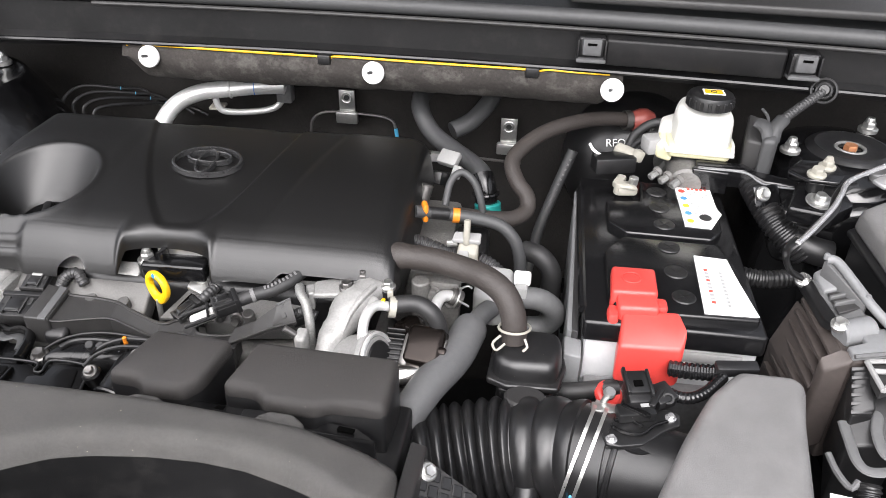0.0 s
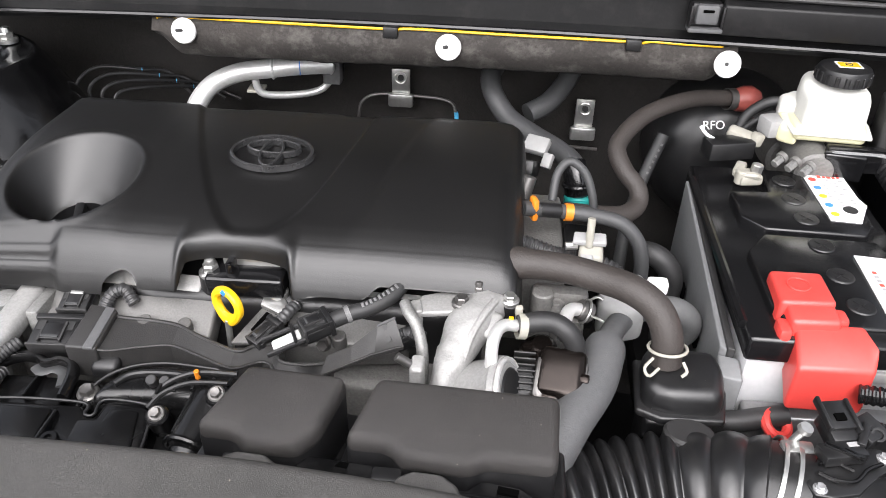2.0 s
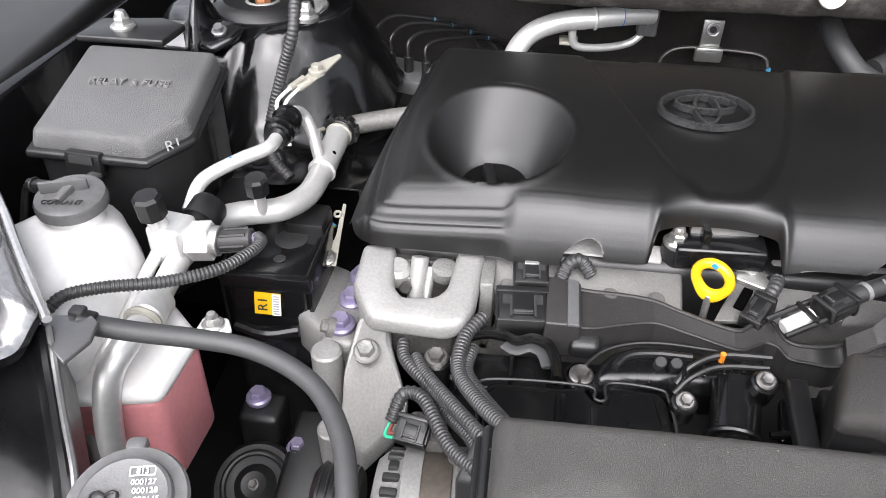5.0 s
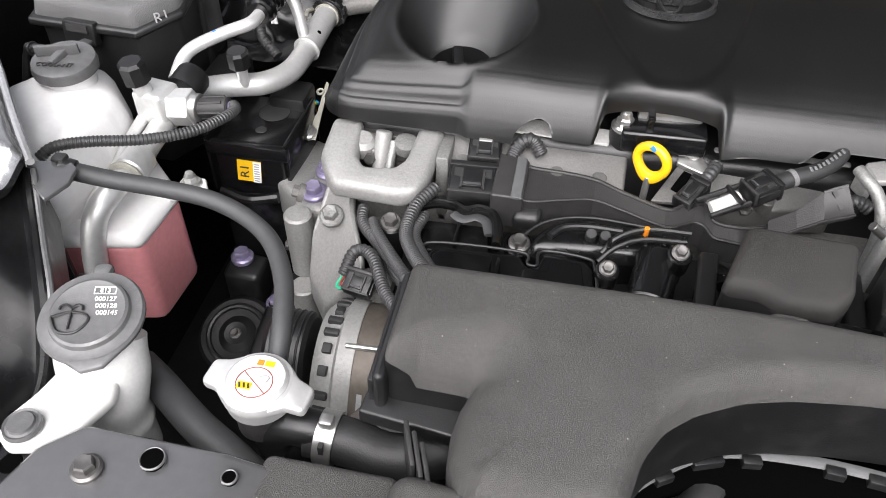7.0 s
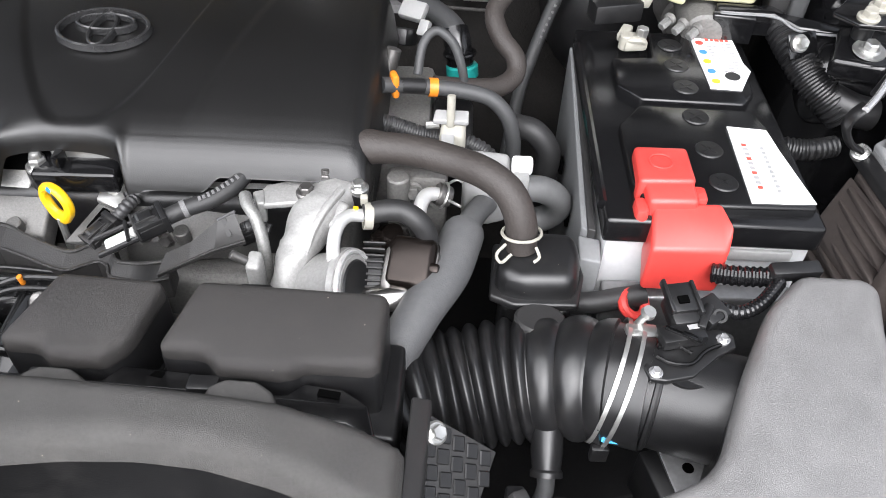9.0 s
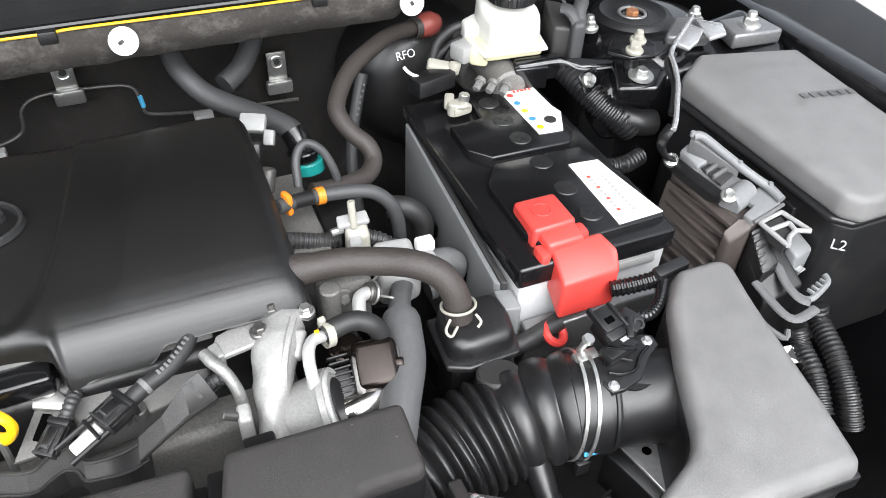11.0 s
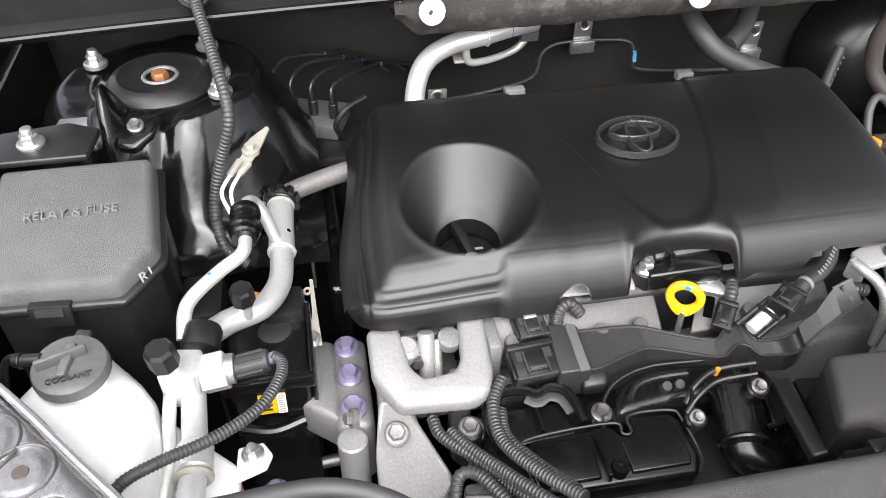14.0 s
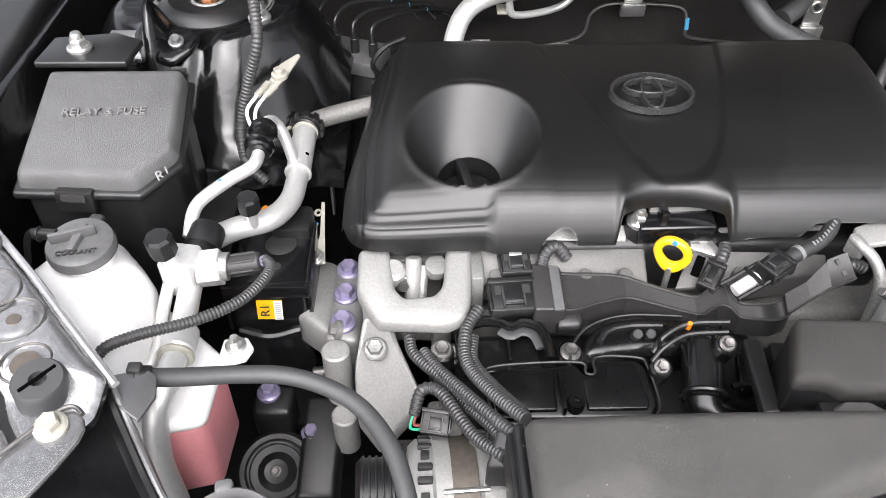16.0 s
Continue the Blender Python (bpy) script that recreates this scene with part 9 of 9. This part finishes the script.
part("front_shell", slab([(0.098, 0.592, 1.018), (0.159, 0.591, 1.020), (0.163, 0.606, 1.034), (0.157, 0.630, 1.038), (0.102, 0.630, 1.036)], 0.046, 0.004, 4, taper=0.001), M_RED, rcv)
part("moulded_mark", ring((0.111, 0.668, 1.0485), (0, 0, 1), 0.0095, 0.0008), M_RED, rcv)
part("lower_ring", ring((0.096, 0.590, 0.956), (0.4, -0.4, 1), 0.011, 0.0045), M_RED, rcv, "red plastic lead guide")
solid("positive_lead", tube([(0.106, 0.600, 0.958), (0.08, 0.595, 0.955), (0.055, 0.592, 0.952), (0.02, 0.60, 0.945)], 0.0095, 0.004, 16), M_RUBBER, "thick black positive lead", "cable")

# ---- brake booster and reservoir ----
bst = thing("brake_booster", "black brake booster drum with grey print", "brake booster", (0.14, 1.09, 0.85))
part("drum", lathe([(0, 0.0), (0.055, 0.0), (0.085, -0.012), (0.105, -0.04), (0.11, -0.07), (0.11, -0.10)], (0.155, 1.055, 0.965), (0, -1, 0.12), 48), M_SATIN, bst)
lettering("drum_text", "RFO", 0.016, Matrix.Translation((0.118, 1.058, 1.020)) @ pose(0, 0, 0, 62, 0, 10), M_PAPER, bst, "white stencilled letters")
part("hub", rod((0.205, 1.06, 1.0), (0.205, 1.00, 1.005), 0.03, 28), M_CASTD, bst)
mc = thing("brake_fluid_reservoir", "milky brake fluid reservoir with a black ribbed cap", "reservoir", (0.21, 0.955, 1.06))
part("tank", slab([(0.178, 0.925, 1.118), (0.240, 0.922, 1.118), (0.248, 0.945, 1.122), (0.244, 0.992, 1.128), (0.186, 0.994, 1.128), (0.176, 0.965, 1.122)], 0.042, 0.010, 5, taper=0.003), M_IVORY, mc)
part("lower_tank", slab([(0.170, 0.924, 1.084), (0.246, 0.918, 1.084), (0.252, 0.945, 1.086), (0.250, 1.0, 1.09), (0.176, 1.0, 1.09), (0.166, 0.965, 1.086)], 0.018, 0.006, 4), M_FLUIDY, mc, "amber fluid showing in the base")
part("side_lobe", slab([(0.156, 0.940, 1.078), (0.176, 0.926, 1.078), (0.182, 0.970, 1.090), (0.164, 0.985, 1.090)], 0.022, 0.006, 4), M_FLUIDY, mc, "amber side lobe")
part("seam", slab([(0.166, 0.920, 1.079), (0.250, 0.914, 1.079), (0.256, 0.945, 1.081), (0.254, 1.004, 1.085), (0.172, 1.004, 1.085), (0.162, 0.965, 1.081)], 0.004, 0.0015), M_IVORY, mc)
part("front_nozzle", slab([(0.160, 0.965, 1.090), (0.178, 0.955, 1.10), (0.182, 0.985, 1.105), (0.165, 0.99, 1.095)], 0.02, 0.004), M_IVORY, mc)
cpx = V(0.216, 0.958, 1.127)
rc2 = part("cap", lathe([(0, 0.018), (0.022, 0.018), (0.027, 0.016), (0.0285, 0.013), (0.0285, 0.0), (0.0, 0.0)], cpx, (0, 0.02, 1), 36), M_BLACK, mc, "black ribbed screw cap")
for i in range(18):
    a = 2 * math.pi * i / 18
    part("rib", obox(Matrix.Translation(cpx + V(0.0285 * math.cos(a), 0.0285 * math.sin(a), 0.0065)) @ pose(0, 0, 0, 0, 0, math.degrees(a)), 0.003, 0.005, 0.012, 0.001, 1), M_BLACK, rc2)
ys = part("yellow_sign", obox(Matrix.Translation(cpx + V(0.002, -0.001, 0.0186)), 0.022, 0.014, 0.0008, 0.0002, 1), M_YELLOW, rc2, "yellow warning sign")
part("sign_ring", ring(cpx + V(0.002, -0.001, 0.0192), (0, 0, 1), 0.0035, 0.0005), M_INK, ys)
part("sign_edge", obox(Matrix.Translation(cpx + V(0.002, -0.001, 0.0183)), 0.026, 0.018, 0.0006, 0), M_PAPER, rc2)
mcy = thing("master_cylinder", "rough cast brake master cylinder with pipe unions", "brake cylinder", (0.19, 0.95, 1.0))
part("body", rod((0.195, 0.90, 1.040), (0.205, 1.05, 1.040), 0.022, 24), M_CASTD, mcy)
for ux, uy in ((0.150, 0.905), (0.162, 0.895), (0.175, 0.885)):
    part("union", rod((ux, uy, 1.045), (ux + 0.010, uy + 0.008, 1.050), 0.0050, 6), M_CASTM, mcy)
    part("union_collar", rod((ux + 0.008, uy + 0.007, 1.049), (ux + 0.012, uy + 0.010, 1.051), 0.0068, 16), M_CASTD, mcy)
part("plug", obox(Matrix.Translation((0.155, 0.955, 1.070)) @ pose(0, 0, 0, 0, 0, 20), 0.026, 0.026, 0.022, 0.004), M_LTGREY, mcy, "pale grey sensor plug")
for i in range(3):
    solid("brake_hose", tube([(0.182, 0.985 - 0.006 * i, 1.085 - 0.014 * i), (0.158, 0.990 - 0.01 * i, 1.085 - 0.012 * i), (0.135, 0.992 - 0.008 * i, 1.065 - 0.012 * i), (0.124, 0.985, 1.035 - 0.008 * i)], (0.006, 0.0042, 0.0042)[i], 0.004, 12), M_RUBBER, "thin black hose beside the brake reservoir", "hose", "brake hoses")
rh = thing("relay_holder", "dark grey plastic holder beside the brake reservoir", "holder", (0.275, 0.95, 1.03))
part("shell", slab([(0.262, 0.925, 1.098), (0.282, 0.915, 1.098), (0.292, 0.960, 1.112), (0.272, 0.975, 1.114)], 0.062, 0.004), M_GREYP, rh)
part("edge", tube([(0.283, 0.914, 1.098), (0.293, 0.960, 1.112), (0.290, 0.985, 1.116)], 0.002, 0.004, 8), M_SLEEVE, rh)
part("window", slab([(0.2835, 0.922, 1.092), (0.2945, 0.918, 1.092), (0.298, 0.940, 1.099), (0.288, 0.945, 1.100)], 0.02, 0.002), M_HOLESHADE, rh)
tl = thing("taped_loom", "grey cloth tape round a forked wire loom", "tape", (0.29, 0.91, 1.04))
part("stem", slab([(0.275, 0.902, 1.108), (0.292, 0.900, 1.108), (0.298, 0.915, 1.114), (0.293, 0.926, 1.118), (0.281, 0.922, 1.116)], 0.066, 0.005, 3), M_RUBGREY, tl)
part("fork", tube([(0.286, 0.910, 1.104), (0.283, 0.920, 1.114), (0.278, 0.928, 1.118), (0.273, 0.933, 1.118)], 0.0095, 0.003, 12, flat=0.6), M_RUBGREY, tl)
part("fork", tube([(0.288, 0.910, 1.104), (0.292, 0.922, 1.116), (0.299, 0.930, 1.122), (0.303, 0.936, 1.124)], 0.009, 0.003, 12, flat=0.6), M_RUBGREY, tl)
solid("tower_conduit", conduit([(0.296, 0.930, 1.120), (0.314, 0.944, 1.130), (0.332, 0.956, 1.140), (0.352, 0.970, 1.150)], 0.0058, 0.0042, 12), M_CONDUIT, "ribbed black conduit up to the cowl", "cable")
gr = thing("cowl_grommet", "black rubber grommet in the cowl", "grommet", (0.370, 0.975, 1.155))
for r_ in (0.009, 0.015):
    part("ridge", ring((0.352, 0.968, 1.152), (-0.15, -1, 0.55), r_, 0.0018), M_BLACK, gr)
part("plug", lathe([(0, 0.004), (0.006, 0.004), (0.009, 0)], (0.352, 0.970, 1.152), (-0.15, -1, 0.55), 18), M_BLACK, gr)

# ---- battery hold-down rail, ribbed loom and bracket by the tower ----
hd = thing("battery_bracket", "black pressed steel battery bracket with bolts", "bracket", (0.28, 0.88, 1.0))
part("strip", slab([(0.205, 0.905, 1.066), (0.262, 0.902, 1.066), (0.285, 0.886, 1.060), (0.330, 0.876, 1.062), (0.352, 0.878, 1.064), (0.352, 0.890, 1.066), (0.325, 0.890, 1.065), (0.285, 0.902, 1.064), (0.264, 0.918, 1.069), (0.205, 0.920, 1.069)], 0.026, 0.003), M_PAINT, hd)
part("edge", tube([(0.207, 0.9035, 1.064), (0.262, 0.9005, 1.064), (0.285, 0.8845, 1.058), (0.330, 0.8745, 1.060), (0.352, 0.8765, 1.062)], 0.0014, 0.004, 8), M_SHEET, hd, "lighter grey edge line")
part("end_plate", slab([(0.200, 0.900, 1.064), (0.245, 0.898, 1.062), (0.245, 0.905, 1.064), (0.200, 0.907, 1.066)], 0.03, 0.002), M_PAINT, hd)
part("seat", slab([(0.300, 0.828, 1.060), (0.345, 0.810, 1.062), (0.374, 0.832, 1.067), (0.366, 0.872, 1.074), (0.318, 0.874, 1.072)], 0.020, 0.004), M_PAINT, hd)
part("washer", lathe([(0, 0.002), (0.0155, 0.002), (0.016, 0)], (0.336, 0.836, 1.0655), (0, -0.15, 1), 26), M_ZINC, hd, "pale round washer")
bolt(hd, (0.336, 0.836, 1.068), (0, -0.15, 1), 0.007, M_ZINC)
bolt(hd, (0.279, 0.859, 1.058), (0.3, -0.8, 0.6), 0.0062, M_ZINC)
part("bolt_plate", obox(Matrix.Translation((0.285, 0.866, 1.052)) @ frame_of((0.3, -0.8, 0.6)), 0.034, 0.026, 0.004, 0.002), M_PAINT, hd)
part("nut_plate", slab([(0.300, 0.862, 1.092), (0.318, 0.838, 1.092), (0.350, 0.834, 1.092), (0.360, 0.850, 1.096), (0.356, 0.880, 1.098), (0.318, 0.882, 1.096)], 0.006, 0.002, 3), M_PAINT, hd)
part("post", rod((0.334, 0.858, 1.06), (0.334, 0.858, 1.092), 0.010, 18), M_BLACK, hd)
bolt(hd, (0.328, 0.848, 1.095), (0, -0.1, 1), 0.0072, M_CREAM, "pale nut")
bolt(hd, (0.343, 0.864, 1.098), (0, -0.1, 1), 0.0068, M_CREAM, "pale domed nut", stud=True)
bs = thing("support_rod", "bent bright steel support strip", "stay", (0.34, 0.83, 1.02))
part("strip", tube([(0.430, 0.878, 1.108), (0.396, 0.850, 1.108), (0.364, 0.823, 1.108), (0.345, 0.803, 1.108), (0.333, 0.779, 1.107), (0.318, 0.752, 1.104), (0.298, 0.724, 1.100), (0.280, 0.700, 1.097), (0.269, 0.688, 1.094)], 0.0030, 0.003, 10), M_BARE, bs)
part("dark_strip", tube([(0.360, 0.818, 1.100), (0.343, 0.802, 1.101), (0.331, 0.782, 1.100), (0.318, 0.752, 1.098), (0.288, 0.714, 1.092)], 0.0055, 0.003, 10, flat=0.5), M_SATIN, bs)
part("strip_tail", tube([(0.272, 0.694, 1.094), (0.264, 0.692, 1.086), (0.264, 0.694, 1.072), (0.272, 0.692, 1.058), (0.284, 0.694, 1.050)], 0.0062, 0.003, 10, flat=0.5), M_SATIN, bs, "black end of the strip")
loom = thing("battery_loom", "thick black ribbed loom with coloured wires", "cable", (0.29, 0.87, 0.98))
part("conduit", conduit([(0.276, 0.918, 1.050), (0.279, 0.900, 1.045), (0.288, 0.875, 1.034), (0.302, 0.850, 1.020), (0.318, 0.835, 1.008), (0.335, 0.828, 0.995)], 0.0165, 0.0062, 18), M_CONDUITB, loom)
for i, mt in enumerate((M_YELLOW, M_WHITE, M_DKRED, M_WHITE, M_ORANGE, M_BLACK)):
    part("wire", tube([(0.265 + 0.0045 * i, 0.930, 1.056), (0.266 + 0.0045 * i, 0.918, 1.056), (0.268 + 0.004 * i, 0.908, 1.050)], 0.0018, 0.003, 6), mt, loom)
solid("loom_joint", tube([(0.318, 0.838, 1.010), (0.340, 0.828, 1.004), (0.362, 0.826, 1.0)], 0.017, 0.004, 16), M_BLACK, "black tape joint on the loom", "tape")
solid("side_conduit", conduit([(0.245, 0.765, 1.0), (0.275, 0.760, 1.0), (0.305, 0.768, 1.0)], 0.010, 0.0055, 14), M_CONDUITB, "ribbed black conduit beside the battery", "cable")

# ---- engine control unit on its bracket ----
ecu = thing("control_unit", "brown-grey cast engine control unit with cooling fins and a pale frame", "control unit", (0.32, 0.63, 0.88))
part("body", slab([(0.294, 0.700, 1.030), (0.332, 0.716, 1.034), (0.352, 0.602, 1.030), (0.308, 0.588, 1.030)], 0.13, 0.004), M_UNIT, ecu)
for i in range(7):
    xf, zf = 0.2985 - 0.0040 * i, 1.028 - 0.0125 * i
    part("fin", slab([(xf - 0.009, 0.690 - 0.003 * i, zf), (xf + 0.004, 0.693 - 0.003 * i, zf + 0.001), (xf + 0.008, 0.598, zf + 0.001), (xf - 0.004, 0.595, zf)], 0.0050, 0.0016, 2), M_UNIT, ecu)
part("fin_wall", slab([(0.268, 0.682, 0.975), (0.290, 0.698, 1.020), (0.306, 0.600, 1.020), (0.284, 0.592, 0.965)], 0.06, 0.002), M_UNIT, ecu)
part("end_wall", slab([(0.284, 0.598, 1.024), (0.302, 0.600, 1.036), (0.314, 0.596, 1.036), (0.310, 0.586, 1.033), (0.288, 0.589, 1.014)], 0.11, 0.003), M_UNIT, ecu)
fr = part("frame", slab([(0.298, 0.699, 1.050), (0.310, 0.704, 1.056), (0.3335, 0.640, 1.048), (0.348, 0.622, 1.042), (0.332, 0.616, 1.040), (0.312, 0.626, 1.040), (0.300, 0.660, 1.044)], 0.010, 0.002, 3), M_HOSESLATE, ecu, "pale cast frame with pockets")
part("rail", tube([(0.3030, 0.693, 1.075), (0.3125, 0.690, 1.075), (0.3240, 0.668, 1.067), (0.3345, 0.645, 1.059), (0.3450, 0.630, 1.052), (0.3520, 0.618, 1.048), (0.3545, 0.600, 1.044)], 0.0048, 0.003, 12), M_SHEET, fr, "raised pale rail")
part("rail_wall", slab([(0.3015, 0.694, 1.073), (0.3110, 0.694, 1.073), (0.3350, 0.648, 1.056), (0.3310, 0.644, 1.056)], 0.024, 0.001), M_HOSESLATE, fr)
part("top_deck", slab([(0.2975, 0.700, 1.054), (0.3060, 0.700, 1.062), (0.3200, 0.674, 1.056), (0.3020, 0.672, 1.050)], 0.006, 0.002), M_SHEET, fr)
part("pocket", slab([(0.3050, 0.671, 1.0492), (0.3195, 0.672, 1.0525), (0.3300, 0.648, 1.0510), (0.3080, 0.640, 1.0475)], 0.003, 0.001), M_GREYP, fr)
for k in range(2):
    part("cross_web", slab([(0.3045 + 0.0015 * k, 0.664 - 0.010 * k, 1.0515), (0.3225 + 0.003 * k, 0.668 - 0.010 * k, 1.0560), (0.3230 + 0.003 * k, 0.664 - 0.010 * k, 1.0560), (0.3050 + 0.0015 * k, 0.660 - 0.010 * k, 1.0515)], 0.006, 0.001), M_HOSESLATE, fr)
part("hump", rod((0.306, 0.621, 1.036), (0.338, 0.632, 1.038), 0.0135, 26), M_SHEET, fr)
part("lower_plate", slab([(0.3095, 0.5875, 1.0385), (0.3540, 0.5975, 1.0410), (0.3560, 0.6120, 1.0430), (0.3480, 0.6280, 1.0440), (0.3230, 0.6180, 1.0420), (0.3260, 0.6070, 1.0410), (0.3070, 0.6000, 1.0390)], 0.008, 0.002, 3), M_SHEET, fr)
part("plate_edge", tube([(0.3100, 0.5870, 1.0375), (0.3320, 0.5915, 1.0390), (0.3550, 0.5970, 1.0405)], 0.0022, 0.003, 8), M_HOSESLATE, fr)
for rx_, ry_, rz_ in ((0.3030, 0.694, 1.079), (0.3330, 0.648, 1.064), (0.3520, 0.618, 1.0525)):
    part("frame_boss", lathe([(0, 0.002), (0.0024, 0.002), (0.003, 0.0008), (0.003, -0.004)], (rx_, ry_, rz_), (0, 0, 1), 14), M_SHEET, fr)
bolt(ecu, (0.2904, 0.7013, 1.0430), (-0.3, -0.3, 1), 0.0056, M_ZINC)
bolt(ecu, (0.3043, 0.6230, 1.0470), (-0.3, -0.3, 1), 0.0056, M_ZINC)
part("black_strip", slab([(0.288, 0.706, 1.040), (0.298, 0.698, 1.046), (0.306, 0.634, 1.046), (0.299, 0.626, 1.044), (0.296, 0.640, 1.038)], 0.010, 0.002), M_BLACK, ecu)
ep = thing("control_unit_plug", "black lever plug with pale grey locking levers and ribbed leads", "connector", (0.345, 0.55, 0.88))
part("comb", slab([(0.312, 0.588, 1.026), (0.328, 0.590, 1.028), (0.330, 0.556, 1.004), (0.308, 0.552, 0.996)], 0.05, 0.003), M_BLACK, ep)
for k in range(6):
    part("comb_rib", slab([(0.310 - 0.0004 * k, 0.5855 - 0.006 * k, 1.0262 - 0.0052 * k), (0.327, 0.5872 - 0.006 * k, 1.0280 - 0.0052 * k), (0.327, 0.5846 - 0.006 * k, 1.0255 - 0.0052 * k), (0.310 - 0.0004 * k, 0.5830 - 0.006 * k, 1.0240 - 0.0052 * k)], 0.004, 0.0006), M_SATIN, ep)
BARS = [((0.324, 0.591), (0.357, 0.597)), ((0.357, 0.597), (0.364, 0.562)), ((0.364, 0.562), (0.350, 0.568)), ((0.350, 0.568), (0.336, 0.562)), ((0.336, 0.562), (0.326, 0.552)), ((0.326, 0.552), (0.324, 0.591)), ((0.326, 0.578), (0.352, 0.580)), ((0.352, 0.580), (0.350, 0.568))]
for (xa, ya), (xb, yb) in BARS:
    part("lever_bar", rod((xa, ya, 1.030), (xb, yb, 1.030), 0.0026, 8, bev=0.05), M_LTGREY, ep)
part("window", slab([(0.325, 0.590, 1.027), (0.356, 0.595, 1.027), (0.351, 0.570, 1.026), (0.327, 0.556, 1.025)], 0.01, 0.001), M_GREYP, ep)
part("cap", slab([(0.353, 0.556, 1.003), (0.381, 0.562, 1.002), (0.381, 0.586, 1.007), (0.364, 0.582, 1.009), (0.352, 0.572, 1.008)], 0.040, 0.004, 3), M_SHEET, ep, "pale grey plug cap")
for k in range(3):
    part("cap_slit", obox(Matrix.Translation((0.363 + 0.006 * k, 0.5566 + 0.0012 * k, 0.984 - 0.005 * k)) @ pose(0, 0, 0, 0, 0, 12), 0.010, 0.002, 0.0014, 0), M_PRINT, ep)
part("yoke", tube([(0.334, 0.528, 0.983), (0.337, 0.520, 0.983), (0.343, 0.516, 0.984), (0.358, 0.520, 0.986), (0.372, 0.526, 0.988), (0.376, 0.534, 0.989)], 0.0034, 0.003, 10), M_SHEET, ep, "pale locking yoke")
for k in range(4):
    part("yoke_tooth", obox(Matrix.Translation((0.346 + 0.0075 * k, 0.5215 + 0.0022 * k, 0.988)) @ pose(0, 0, 0, 0, 0, 15), 0.003, 0.008, 0.004, 0.0008), M_SHEET, ep)
part("lever", tube([(0.3345, 0.574, 0.994), (0.3350, 0.560, 0.993), (0.3290, 0.540, 0.990), (0.3290, 0.520, 0.987), (0.336, 0.511, 0.986)], 0.0052, 0.003, 10, flat=0.5), M_HOSESLATE, ep, "grey plug lever")
part("lever", tube([(0.306, 0.556, 0.984), (0.3065, 0.536, 0.981), (0.3075, 0.512, 0.979), (0.317, 0.503, 0.978), (0.342, 0.506, 0.980)], 0.0052, 0.003, 10, flat=0.5), M_HOSESLATE, ep, "grey plug lever")
part("lever", tube([(0.290, 0.530, 0.968), (0.294, 0.512, 0.964), (0.302, 0.497, 0.962), (0.309, 0.502, 0.966)], 0.0032, 0.003, 8), M_HOSESLATE, ep, "grey plug lever")
part("dark_side", slab([(0.312, 0.588, 1.006), (0.350, 0.585, 1.008), (0.352, 0.535, 0.985), (0.304, 0.535, 0.972)], 0.08, 0.004), M_BLACK, ep)
part("ribbed_lead", conduit([(0.355, 0.514, 0.972), (0.355, 0.505, 0.958), (0.346, 0.470, 0.950), (0.336, 0.435, 0.935), (0.330, 0.41, 0.91)], 0.0105, 0.0050, 16), M_CONDUITB, ep)
part("ribbed_lead", conduit([(0.318, 0.500, 0.966), (0.316, 0.486, 0.955), (0.308, 0.455, 0.948), (0.298, 0.425, 0.93)], 0.0095, 0.0050, 16), M_CONDUITB, ep)
tag = thing("white_tag", "white tag with a black arrow", "tag", (0.297, 0.484, 0.95))
tm = Matrix.Translation((0.2975, 0.4835, 0.953)) @ pose(0, 0, 0, 20, 0, -8)
part("card", obox(tm, 0.027, 0.018, 0.001, 0), M_PAPER, tag)
part("arrow", slab([tm @ Vector(p) for p in ((-0.003, 0.0, 0.001), (0.008, -0.007, 0.001), (0.008, 0.007, 0.001))], 0.0004, 0), M_INK, tag)

# ---- junction box by the right wing ----
jb = thing("junction_box", "black plastic junction box with a grey grained lid", "fuse box", (0.45, 0.70, 0.85))
JT = [(0.368, 0.800, 1.080), (0.388, 0.560, 1.072), (0.405, 0.545, 1.070), (0.545, 0.545, 1.070), (0.550, 0.810, 1.080), (0.418, 0.836, 1.082)]
part("lid", slab(JT, 0.03, 0.008, 4, taper=0.004), M_AIRBOX, jb, "grey grained lid")
part("rim", slab([(x - (0.46 - x) * 0.08, y, z - 0.028) for x, y, z in JT], 0.008, 0.003), M_SATIN, jb)
part("body", slab([(x, y, z - 0.034) for x, y, z in JT], 0.18, 0.006), M_BLACK, jb)
part("side_rib", slab([(0.376, 0.69, 1.03), (0.382, 0.69, 1.03), (0.385, 0.60, 1.026), (0.379, 0.60, 1.026)], 0.12, 0.002), M_SATIN, jb)
lettering("side_text", "L2", 0.016, Matrix.Translation((0.3965, 0.548, 1.012)) @ pose(0, 0, 0, 75, 0, -40), M_PRINT, jb, "grey print L2")
for i in range(6):
    bar(jb, Matrix.Translation((0.475 + 0.012 * i, 0.715 - 0.002 * i, 1.0785)) @ pose(0, 0, 0, 2, 0, 0), 0.008, 0.010, M_LID)
